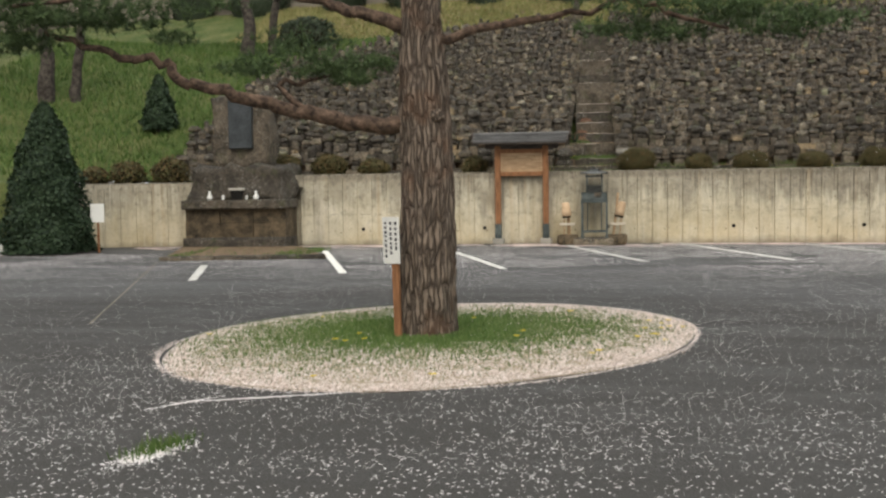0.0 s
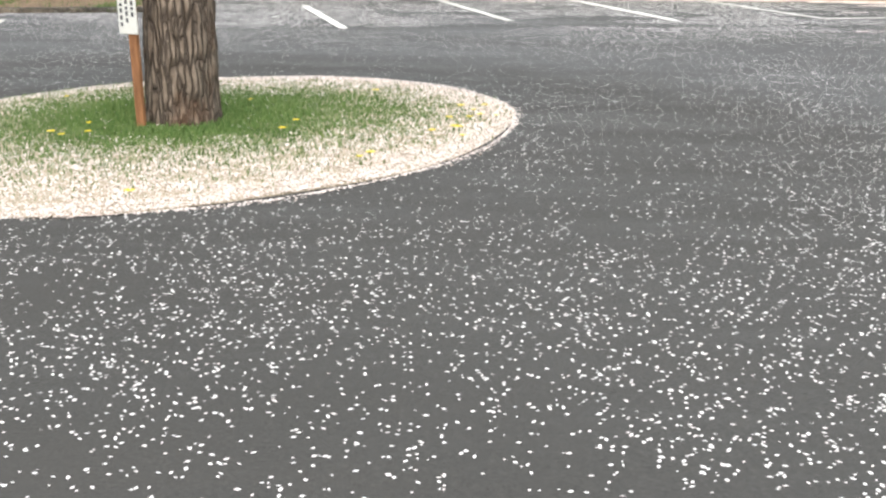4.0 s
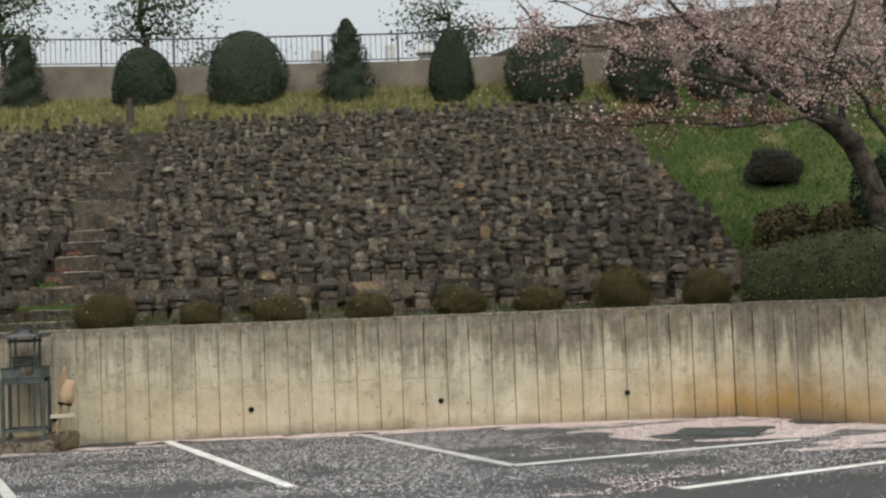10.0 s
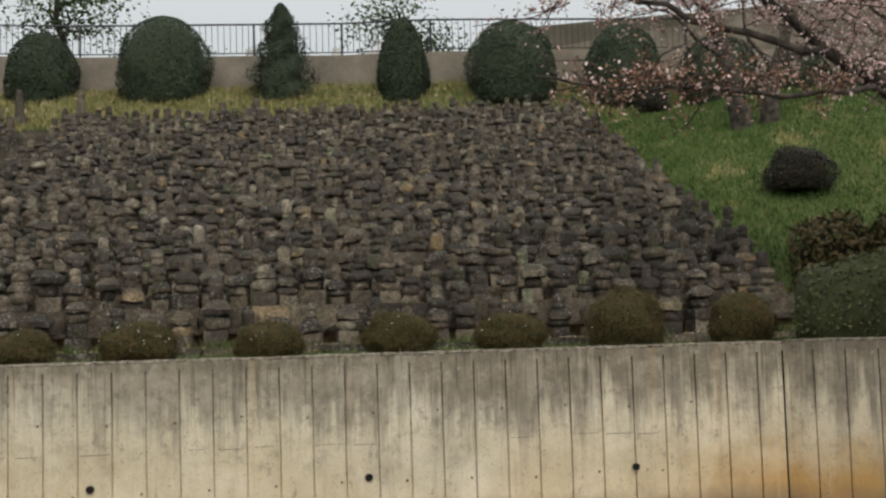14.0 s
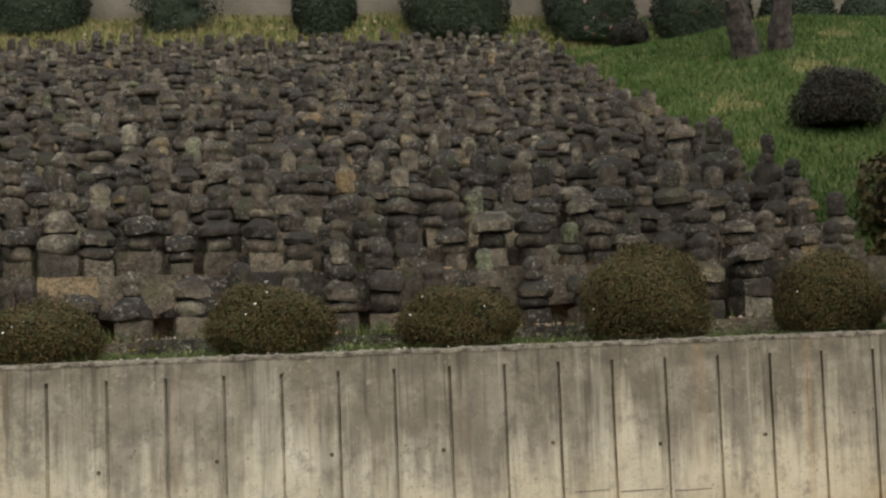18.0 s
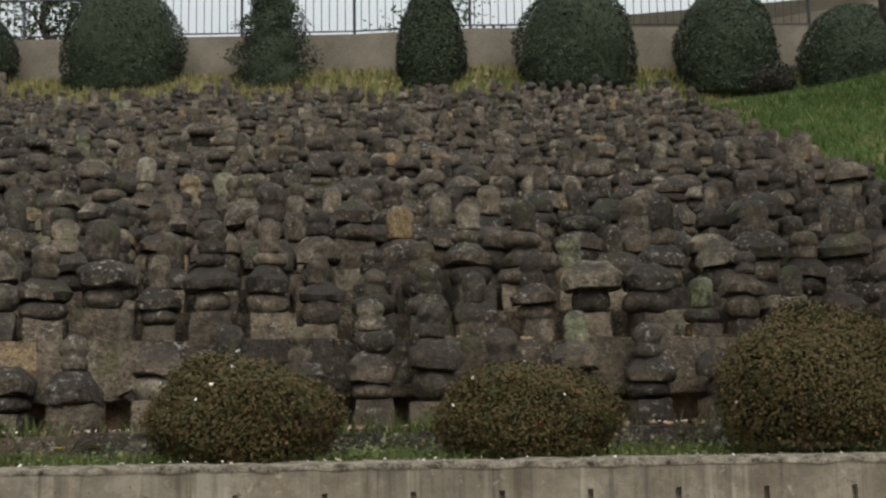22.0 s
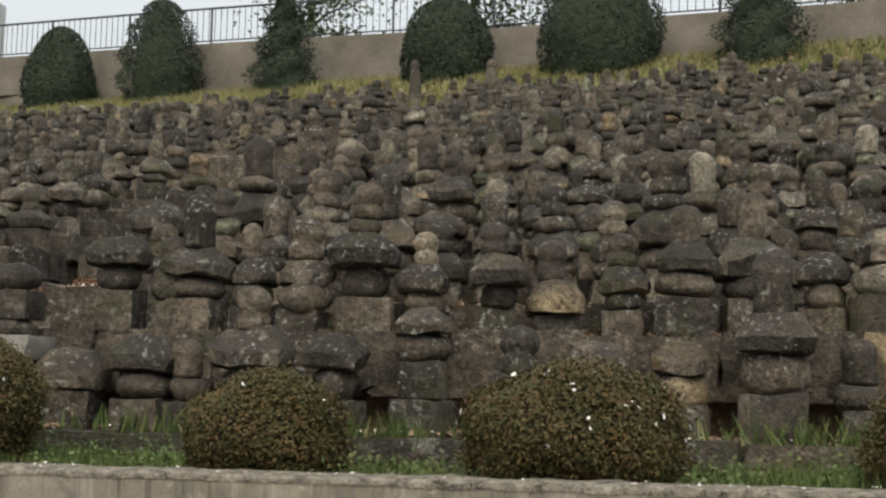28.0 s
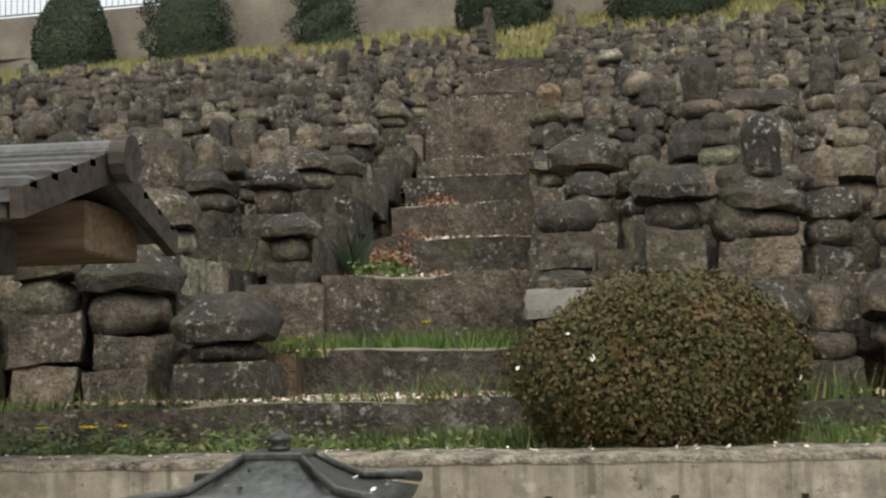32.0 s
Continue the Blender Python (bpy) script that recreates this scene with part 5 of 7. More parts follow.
# trunk with furrowed plates of bark
bm = bmesh.new()
NS, NH = 96, 150
prof = [(-0.2, 0.33), (0.0, 0.285), (0.15, 0.268), (0.5, 0.258), (1.2, 0.245), (1.8, 0.235), (2.2, 0.225), (2.7, 0.185), (3.4, 0.165), (4.5, 0.14), (6.5, 0.08)]
hs = np.concatenate([np.linspace(-0.2, 3.4, NH - 10), np.linspace(3.5, 6.5, 10)])
rings = []
for h in hs:
    rad = float(np.interp(h, [p[0] for p in prof], [p[1] for p in prof]))
    cx = 0.02 * math.sin(h * 1.3) - 0.004 * h
    ring = []
    for k in range(NS):
        a = 2 * math.pi * k / NS
        p = Vector((math.cos(a) * rad * 13, math.sin(a) * rad * 13, h * 2.6))
        cell = noise.voronoi(p + noise.noise_vector(p * 0.6) * 0.7)[0]
        plate = min(1.0, (cell[1] - cell[0]) * 2.6)
        rad2 = rad * (1 + 0.03 * noise.noise(Vector((math.cos(a) * 1.5, math.sin(a) * 1.5, h)))) - 0.017 * (1 - plate) + 0.004 * noise.noise(p * 3)
        ring.append(bm.verts.new((cx + rad2 * math.cos(a), rad2 * math.sin(a), h)))
    rings.append(ring)
for u, v in zip(rings, rings[1:]):
    for k in range(NS):
        bm.faces.new((u[k], u[(k + 1) % NS], v[(k + 1) % NS], v[k]))
part("trunk", bm, PINEBARK, pine, soft=True)
low_limbs = [
    ([(-0.15, -0.02, 1.86), (-0.55, -0.1, 1.88), (-1.0, -0.2, 1.98), (-1.45, -0.3, 2.08), (-1.8, -0.36, 2.18), (-2.08, -0.4, 2.26), (-2.16, -0.4, 2.42), (-2.5, -0.45, 2.45), (-2.75, -0.5, 2.54), (-3.2, -0.6, 2.68)], 0.075, 0.025),
    ([(-1.0, -0.2, 1.98), (-1.28, -0.1, 2.22), (-1.1, 0.0, 2.24), (-0.85, 0.1, 2.32)], 0.03, 0.012),
    ([(0.14, 0, 2.6), (0.5, 0.0, 2.68), (1.1, 0.1, 2.76), (1.8, 0.1, 2.95)], 0.05, 0.02),
    ([(-0.15, 0, 2.7), (-0.55, -0.1, 2.84), (-0.85, -0.1, 2.95), (-1.6, -0.2, 3.2)], 0.07, 0.03),
]
high_limbs = [
    ([(0.1, 0.0, 3.3), (0.9, -0.3, 3.2), (1.85, -0.5, 2.80), (2.15, -0.55, 2.66), (2.55, -0.6, 2.54)], 0.05, 0.012),
    ([(0.0, -0.1, 3.2), (-1.2, -0.8, 3.3), (-2.4, -0.9, 2.95), (-3.3, -1.0, 2.85)], 0.05, 0.015),
    ([(0.0, 0.1, 3.6), (0.4, 1.2, 3.9), (0.8, 2.2, 3.8)], 0.06, 0.02),
    ([(0.0, 0.0, 4.2), (-1.0, 0.8, 4.5), (-2.0, 1.4, 4.4)], 0.05, 0.02),
    ([(0.0, 0.0, 4.6), (1.2, -0.2, 4.9), (2.3, 0.2, 4.8)], 0.05, 0.02),
]
for i, (pts, r0, r1) in enumerate(low_limbs + high_limbs):
    part("limb", bough(pts, r0, r1, 10, 0.02, i), LIMBBARK, pine, soft=True)
part("knot", worn(lathe([(0.03, -0.02), (0.055, 0.0), (0.06, 0.015), (0.035, 0.03), (0.01, 0.028)], 12), 0.012, 3, 20), PINEBARK, pine, soft=True).matrix_basis = pose(0.13, -0.175, 1.92, 80, 0, 30)
prng = np.random.default_rng(5)
tufts = []
LOW_TUFTS = [((-1.56, -0.1, 2.34), 0.22, 1300), ((-0.84, 0.0, 2.29), 0.24, 1500), ((-0.51, 0.1, 2.37), 0.24, 1500), ((-0.68, 0.0, 2.22), 0.2, 1000), ((-1.0, -0.1, 2.42), 0.30, 1100), ((-0.75, 0.1, 2.30), 0.26, 800), ((-1.55, 0.0, 2.32), 0.25, 600), ((-2.0, -0.6, 2.85), 0.4, 1400), ((-1.2, 0.4, 2.55), 0.4, 1200)]
LEFT_TUFTS = [((-2.2, -0.2, 2.6), 0.22, 1000), ((-2.72, -0.5, 2.72), 0.3, 1600), ((-3.22, -0.7, 2.74), 0.35, 2200), ((-3.43, -0.7, 2.52), 0.35, 2200), ((-2.35, -0.5, 2.75), 0.45, 1800), ((-2.9, -0.5, 2.72), 0.5, 2600), ((-3.2, -0.7, 2.9), 0.5, 2600), ((-2.7, -0.9, 3.0), 0.5, 2200), ((-3.4, -1.0, 2.7), 0.5, 2600), ((-3.8, -0.8, 2.55), 0.5, 2200), ((-3.7, -1.0, 2.9), 0.5, 2200)]
RIGHT_TUFTS = [((1.67, -0.2, 2.57), 0.3, 1600), ((2.13, -0.3, 2.49), 0.3, 1700), ((2.57, -0.4, 2.61), 0.3, 1600), ((3.0, -0.5, 2.49), 0.32, 1700), ((3.22, -0.5, 2.57), 0.3, 1500), ((1.2, 0.1, 2.95), 0.4, 900), ((1.7, -0.3, 2.85), 0.45, 1300), ((1.95, -0.5, 2.72), 0.38, 1200), ((2.4, -0.6, 2.68), 0.4, 1400), ((2.75, -0.6, 2.62), 0.4, 1300), ((1.5, -0.4, 3.0), 0.4, 900), ((2.2, -0.4, 2.95), 0.45, 1200), ((3.0, -0.5, 2.8), 0.35, 700)]
CROWN_TUFTS = [((-1.6, -0.2, 3.35), 0.6, 900), ((0.8, 2.2, 3.9), 0.7, 900), ((-2.0, 1.4, 4.5), 0.8, 900), ((2.3, 0.2, 4.9), 0.8, 900), ((0.0, 0.0, 6.3), 1.2, 1600), ((-0.8, 0.5, 5.6), 1.0, 900), ((0.9, -0.3, 5.6), 1.0, 900)]
for c, r, n in LOW_TUFTS + LEFT_TUFTS + RIGHT_TUFTS + CROWN_TUFTS:
    needle_tuft(c, r * 1.25, int(n * 0.6), prng, tufts)
place("needles", triangles("needles", tufts), NEEDLE, None, pine)

# notice board on a post against the trunk
sign = thing("notice_board", pose(-3.75, 5.42, ground_z(-3.75, 5.42), 0, -1.5, -14), "white notice on a reddish wooden post beside the pine", "sign")
part("post", box(-0.03, 0.03, -0.02, 0.02, -0.1, 1.05, 0.004), TIMBER, sign)
panel = part("panel", box(-0.115, 0.085, -0.032, -0.022, 0.66, 1.06, 0.002), WHITE, sign)
panel.rotation_euler = (0, 0, radians(-22))
rr = random.Random(3)
for col in range(3):
    z = 1.02
    while z > 0.72 + 0.03 * col:
        h = rr.uniform(0.018, 0.032)
        ch = part("character", box(-0.088 + col * 0.062, -0.088 + col * 0.062 + 0.026, -0.0345, -0.0325, z - h, z), INK, panel)
        z -= h + 0.010 + rr.random() * 0.012

# ---------- along the wall ----------
GZ = ground_z(-3, 18.2)

# weep holes and tie marks of the wall
for i in range(9):
    x = 0.43 + 2.372 * (i - 4) if i != 4 else 0.43
    if -7.6 < x < 6.5:
        h = thing("weep_hole", pose(x, wall_y(x) - 0.004, 0.47, 90, 0, 0), "dark round weep hole in the concrete wall", "weep hole", "weep holes")
        part("pipe", tube([(0, 0, -0.05), (0, 0, 0.012)], [0.038, 0.038], 14), UPPER, h)
        part("opening", lathe([(0.031, 0.0122), (0.031, 0.0145)], 14), HOLE, h)
for s in (2.3, 5.6):
    p = CORNER + SIDE * s
    h = thing("weep_hole", Matrix.Translation((p.x, p.y, 0.55)) @ pose(0, 0, 0, 90, 0, -53), "dark round weep hole in the concrete wall", "weep hole", "weep holes")
    part("pipe", tube([(0, 0, -0.05), (0, 0, 0.012)], [0.034, 0.034], 14), UPPER, h)
    part("opening", lathe([(0.028, 0.0122), (0.028, 0.0145)], 14), HOLE, h)
bm = bmesh.new()
rr = random.Random(2)
for i in range(48):
    x = -7.794 + 0.05 + 0.285 * i
    for z in (0.42, 1.02):
        if (i + (z > 1)) % 2 == 0:
            got = bmesh.ops.create_cone(bm, cap_ends=True, segments=8, radius1=0.011, radius2=0.011, depth=0.006, matrix=Matrix.Translation((x + 0.05, wall_y(x + 0.05) - 0.002, z + rr.uniform(-0.02, 0.02))) @ Matrix.Rotation(radians(90), 4, "X"))
part("tie_holes", bm, MOSSROCK, main_wall)
# casting joint half-way up
bm = bmesh.new()
for i in range(47):
    x = -7.935 + 0.285 * i
    a, b = x + 0.016, x + 0.269
    if rr.random() < 0.3:
        continue
    h = 0.765 + rr.uniform(-0.014, 0.014)
    a, b = a + rr.uniform(0, 0.06), b - rr.uniform(0, 0.06)
    v = [bm.verts.new((q, wall_y(q) - 0.003, zz)) for q, zz in ((a, h), (b, h + 0.003), (b, h + 0.007), (a, h + 0.005))]
    bm.faces.new(v)
part("casting_joint", bm, UPPER, main_wall)

# roofed notice board
nb = thing("roofed_notice_board", pose(-3.58, 18.50, GZ), "wooden notice board with stained posts and a small grey gabled roof", "notice board")
for x in (-0.46, 0.46):
    p = part("post", box(x - 0.055, x + 0.055, -0.055, 0.055, 0.1, 1.90, 0.006), TIMBER, nb)
    part("post_shoe", box(x - 0.062, x + 0.062, -0.062, 0.062, 0.12, 0.40, 0.004), IRON, p, "dark metal shoe round the post's foot")
    part("footing", box(x - 0.11, x + 0.11, -0.11, 0.11, -0.05, 0.12, 0.01), GRANITE, nb)
part("rail", box(-0.41, 0.41, -0.03, 0.03, 1.32, 1.40, 0.005), TIMBER, nb)
part("rail", box(-0.41, 0.41, -0.03, 0.03, 1.76, 1.84, 0.005), TIMBER, nb)
brd = part("board", box(-0.41, 0.41, -0.018, 0.012, 1.40, 1.76, 0.002), RAWWOOD, nb, "pale weathered board with faded writing")
rr = random.Random(6)
for i in range(22):
    x = -0.37 + i * 0.034
    z1 = 1.73
    z0 = 1.48 - rr.random() * 0.05
    part("writing_line", box(x, x + 0.012, -0.0205, -0.0185, z0, z1), SOFFIT, brd)
# roof: two slopes, ridge along x
part("bargeboard", box(-0.88, 0.85, -0.31, -0.28, 1.925, 1.965, 0.004), DARKWOOD, nb)
for sgn in (-1, 1):
    bm = bmesh.new()
    y1 = 0.14 + sgn * 0.46
    v = [bm.verts.new(p) for p in ((-0.93, 0.14, 2.125), (0.89, 0.14, 2.125), (0.89, y1, 1.985), (-0.93, y1, 1.985), (-0.93, 0.14, 2.095), (0.89, 0.14, 2.095), (0.89, y1, 1.96), (-0.93, y1, 1.96))]
    for f in ((0, 1, 2, 3), (7, 6, 5, 4), (0, 4, 5, 1), (1, 5, 6, 2), (2, 6, 7, 3), (3, 7, 4, 0)):
        bm.faces.new([v[i] for i in f])
    bmesh.ops.recalc_face_normals(bm, faces=bm.faces)
    s = part("roof_slope", bm, ROOFMETAL, nb)
    for k in range(5):
        f = 0.04 + 0.22 * k
        yy, zz = 0.14 + (y1 - 0.14) * f, 2.125 - 0.14 * f
        part("roof_rib", box(-0.935, 0.895, yy - 0.022, yy + 0.022, zz - 0.01, zz + 0.020, 0.006), ROOFMETAL, s)
ridge = part("ridge_cap", tube([(-0.96, 0.14, 2.135), (0.92, 0.14, 2.135)], [0.032, 0.032], 12), ROOFMETAL, nb, "rounded dark ridge cap")
for x in (-0.965, 0.925):
    part("ridge_end", tube([(x - 0.02, 0.14, 2.12), (x + 0.02, 0.14, 2.12)], [0.058, 0.058], 14), DARKWOOD, ridge)
for x in (-0.935, 0.865):
    bm = bmesh.new()
    v = [bm.verts.new(p) for p in ((x, -0.32, 1.925), (x, 0.14, 2.065), (x, 0.60, 1.925), (x, 0.61, 1.99), (x, 0.14, 2.14), (x, -0.33, 1.99))]
    w = [bm.verts.new(p.co + Vector((0.03, 0, 0))) for p in v]
    for a in (v, list(reversed(w))):
        bm.faces.new((a[0], a[1], a[4], a[5]))
        bm.faces.new((a[1], a[2], a[3], a[4]))
    for i in range(6):
        bm.faces.new((v[i], w[i], w[(i + 1) % 6], v[(i + 1) % 6]))
    bmesh.ops.recalc_face_normals(bm, faces=bm.faces)
    part("gable_board", bm, DARKWOOD, nb)
part("beam_box", box(-0.84, 0.82, 0.16, 0.50, 1.90, 2.03, 0.006), SOFFIT, nb, "brown weathered timber box beam under the eaves")
part("tie_beam", box(-0.7, 0.7, -0.05, 0.05, 1.84, 1.95, 0.004), DARKWOOD, nb)

# bronze incense pavilion with a curved roof
SZ = ground_z(-2.3, 18.1)
pav = thing("incense_pavilion", pose(-2.19, 18.28, SZ), "dark bronze incense pavilion with a curved four-sided roof before the wall", "incense burner")
part("plinth", box(-0.40, 0.42, -0.27, 0.27, -0.02, 0.14, 0.015), STONE, pav)
bm = bmesh.new()
rings = []
for f, z in ((0.255, 1.335), (0.26, 1.347), (0.215, 1.358), (0.15, 1.380), (0.10, 1.408), (0.062, 1.434), (0.055, 1.44)):
    ring = []
    for k in range(24):
        a = 2 * math.pi * (k + 0.5) / 24
        c, s = math.cos(a), math.sin(a)
        q = 1 / max(abs(c), abs(s)) ** 0.93
        ring.append(bm.verts.new((c * q * f, s * q * f, z + (q - 1) * 0.05 * (f > 0.18))))
    rings.append(ring)
for u, v in zip(rings, rings[1:]):
    for k in range(24):
        bm.faces.new((u[k], u[(k + 1) % 24], v[(k + 1) % 24], v[k]))
bm.faces.new(list(reversed(rings[0])))
bm.faces.new(rings[-1])
roof = part("roof", bm, BRONZE, pav, soft=True)
for sx in (-1, 1):
    for sy in (-1, 1):
        hip = [(f * 0.97 * sx, f * 0.97 * sy, z) for f, z in ((0.258, 1.372), (0.215, 1.379), (0.15, 1.384), (0.10, 1.412), (0.062, 1.438))]
        part("hip_rib", tube(hip, [0.012, 0.010, 0.009, 0.009, 0.008], 8), BRONZE, roof, soft=True)
prg = np.random.default_rng(12)
pp = prg.uniform(-0.24, 0.24, (46, 2))
dd = np.abs(pp).max(axis=1)
pz = np.interp(dd, [0.055, 0.10, 0.15, 0.215, 0.26], [1.44, 1.41, 1.384, 1.364, 1.356])
px = np.stack([pp[:, 0], pp[:, 1], pz], 1)[dd > 0.07]
place("fallen_petals", leaves_on("petals", px, np.tile(np.array([0, 0, 1.0]), (len(px), 1)), 0.0075, prg, 0.25), PETAL, None, pav)
part("collar", box(-0.062, 0.062, -0.062, 0.062, 1.434, 1.450, 0.004), BRONZE, roof)
part("finial", lathe([(0.022, 1.45), (0.024, 1.456), (0.014, 1.461), (0.026, 1.470), (0.024, 1.478), (0.010, 1.484), (0.003, 1.492)], 14), BRONZE, roof, soft=True)
for x in (-0.14, 0.14):
    for y in (-0.14, 0.14):
        part("pillar", tube([(x, y, 0.98), (x, y, 1.34)], [0.014, 0.014], 8), IRON, pav)
part("beam", box(-0.17, 0.17, -0.155, -0.125, 1.28, 1.32, 0.003), IRON, pav)
part("beam", box(-0.17, 0.17, 0.125, 0.155, 1.28, 1.32, 0.003), IRON, pav)
part("tray", box(-0.24, 0.24, -0.2, 0.2, 0.86, 0.985, 0.008), IRON, pav, "grey-green metal tray box")
part("tray_rim", box(-0.25, 0.25, -0.21, 0.21, 0.975, 0.995, 0.004), IRON, pav)
urn = part("urn", box(-0.12, 0.12, -0.11, 0.11, 0.995, 1.11, 0.012), BRONZE, pav, "dark square incense urn")
part("urn_rim", box(-0.135, 0.135, -0.125, 0.125, 1.10, 1.125, 0.006), BRONZE, urn)
part("notice_plate", box(0.0, 0.13, -0.225, -0.21, 0.91, 1.0, 0.003), STONE, pav, "grey weathered plate on the tray's front")
for x in (-0.23, 0.23):
    for y in (-0.19, 0.19):
        part("leg", box(x - 0.019, x + 0.019, y - 0.019, y + 0.019, 0.14, 0.86, 0.003), IRON, pav)
        part("foot", box(x - 0.035, x + 0.035, y - 0.035, y + 0.035, 0.14, 0.165, 0.004), IRON, pav)
    part("stretcher", box(x - 0.012, x + 0.012, -0.17, 0.17, 0.24, 0.27, 0.003), IRON, pav)
for y in (-0.19, 0.19):
    part("stretcher", box(-0.21, 0.21, y - 0.012, y + 0.012, 0.24, 0.27, 0.003), IRON, pav)
    part("apron", box(-0.21, 0.21, y - 0.010, y + 0.010, 0.80, 0.86, 0.003), IRON, pav)
    for x in (-0.13, 0.13):
        part("brace_bar", tube([(x, y, 0.26), (x, y, 0.82)], [0.010, 0.010], 8), IRON, pav)


def ladle_stand(x, y, lean):
    s = thing("bamboo_vase_stand", pose(x, y, SZ, 0, 0, lean * 14), "tilted pale bamboo vase on a wooden stand in a tub", "flower vase", "vases beside the pavilion")
    part("tub", worn(lathe([(0.18, 0.0), (0.20, 0.06), (0.205, 0.17), (0.185, 0.20), (0.15, 0.19)], 16), 0.014, 4, 8), MOSSROCK, s, soft=True)
    for dx in (-0.06, 0.06):
        part("leg", tube([(dx, 0, 0.12), (dx * 0.8 + lean * 0.05, 0, 0.62)], [0.012, 0.012], 6), RAWWOOD, s)
    part("crosspiece", box(-0.14 + lean * 0.02, 0.14 + lean * 0.02, -0.03, 0.03, 0.375, 0.42, 0.004), PALEWOOD, s)
    part("vase", tube([(lean * 0.05, 0, 0.55), (lean * 0.07, 0, 0.64), (lean * 0.12, 0, 0.79), (lean * 0.125, 0, 0.81)], [0.092, 0.088, 0.068, 0.055], 18), CLAY, s, soft=True)
    part("vase_mouth", tube([(lean * 0.042, 0, 0.525), (lean * 0.05, 0, 0.552)], [0.082, 0.086], 18), HOLE, s)
    part("back_stick", box(-0.02 - lean * 0.06, 0.02 - lean * 0.06, 0.08, 0.10, 0.15, 0.98 if lean > 0.5 else 0.6, 0.004), RAWWOOD, s).rotation_euler = (0, radians(7 * lean), 0)


ladle_stand(-2.70, 18.2, -0.3)
ladle_stand(-1.78, 18.2, 1.0)

# memorial of piled stone
MX, MY = -8.88, 17.4
MZ = ground_z(MX, MY)
mon = thing("stone_memorial", pose(MX, MY, MZ), "large weathered stone memorial with a dark slab, stepped base and offerings", "memorial")


def rock(x0, x1, y0, y1, z0, z1, seed, amount=0.04, cuts=4):
    b = box(x0, x1, y0, y1, z0, z1)
    bmesh.ops.subdivide_edges(b, edges=list(b.edges), cuts=cuts, use_grid_fill=True)
    worn(b, amount, seed, 2.6)
    return b


part("lower_step", rock(-0.98, 0.97, -0.35, 0.6, -0.1, 0.22, 1, 0.02), STONE, mon, soft=True)
for i, (a, b) in enumerate(((-0.97, -0.3), (-0.29, 0.35), (0.36, 0.97))):
    part("facing_stone", rock(a, b, -0.28, 0.6, 0.22, 0.5, i + 2, 0.015), MOSSROCK, mon, "brown squared stone, streaked black")
    part("facing_stone", rock(a, b, -0.26, 0.6, 0.5, 0.76, i + 6, 0.015), MOSSROCK, mon, "brown squared stone, streaked black")
part("altar_slab", rock(-1.0, 1.0, -0.38, 0.6, 0.76, 0.93, 9, 0.015), STONE, mon, soft=True)
part("boulder", rock(-0.9, 0.9, -0.02, 1.2, 0.93, 1.55, 12, 0.16, 6), STONE, mon, "dark boulder speckled with pale lichen", soft=True)
part("upright_stone", rock(-0.56, 0.56, 0.25, 0.75, 1.5, 2.9, 15, 0.10, 6), STONE, mon, "tall rough brown upright stone", soft=True)
part("inscribed_slab", box(-0.23, 0.23, 0.16, 0.30, 1.9, 2.82, 0.01), SLATE, mon, "black polished slab")
part("niche", box(-0.11, 0.11, -0.16, 0.1, 0.93, 1.1, 0.01), HOLE, mon)
part("niche_lintel", box(-0.15, 0.15, -0.18, 0.1, 1.1, 1.15, 0.01), GRANITE, mon)
for x in (-0.5, -0.24, 0.22, 0.4):
    v = thing("offering_vase", pose(MX + x, MY - 0.22, MZ + 0.925), "small white ceramic offering vase on the altar slab", "vase", "offerings")
    part("body", lathe([(0.03, 0), (0.05, 0.03), (0.05, 0.07), (0.022, 0.11), (0.022, 0.15), (0.032, 0.17)] if abs(x) > 0.3 else [(0.02, 0), (0.026, 0.02), (0.022, 0.07), (0.025, 0.09)], 14), WHITE, v, soft=True)

# kerbed strip before the memorial
kb = thing("kerb_strip", Matrix(), "low mossy kerb of long stones holding a weedy strip", "kerb", kind="structure")
x0, y0, x1, y1 = -9.3, 14.35, -6.6, 14.85
for i in range(3):
    a, b = i / 3, (i + 1) / 3 - 0.008
    p, q = Vector((x0 + (x1 - x0) * a, y0 + (y1 - y0) * a, 0)), Vector((x0 + (x1 - x0) * b, y0 + (y1 - y0) * b, 0))
    d = (q - p).normalized()
    s = Vector((-d.y, d.x, 0)) * 0.12
    bm = bmesh.new()
    lo = [bm.verts.new(u + Vector((0, 0, 0.0))) for u in (p - s, q - s, q + s, p + s)]
    hi = [bm.verts.new(u.co + Vector((0, 0, 0.21))) for u in lo]
    bm.faces.new(hi)
    for k in range(4):
        bm.faces.new((lo[k], lo[(k + 1) % 4], hi[(k + 1) % 4], hi[k]))
    bmesh.ops.bevel(bm, geom=list(bm.edges), offset=0.012, segments=1, affect="EDGES")
    part("kerb_stone", bm, STONE, kb)
bm = bmesh.new()
v = [bm.verts.new(p) for p in ((-9.3, 14.4, 0.16), (-6.6, 14.9, 0.16), (-7.6, 17.1, 0.22), (-9.9, 17.1, 0.22))]
bm.faces.new(v)
part("weedy_soil", bm, SOIL, kb)
xx, yy = rng.uniform(-9.3, -7.0, 3000), rng.uniform(14.6, 17.0, 3000)
kk = (np.abs(xx + 8.3) > 0.75) | (rng.random(3000) < 0.1)
blades("strip_grass", xx[kk], yy[kk], np.full(kk.sum(), 0.17), 0.07, BLADE, "dry and green grass on the kerbed strip", 0.008)

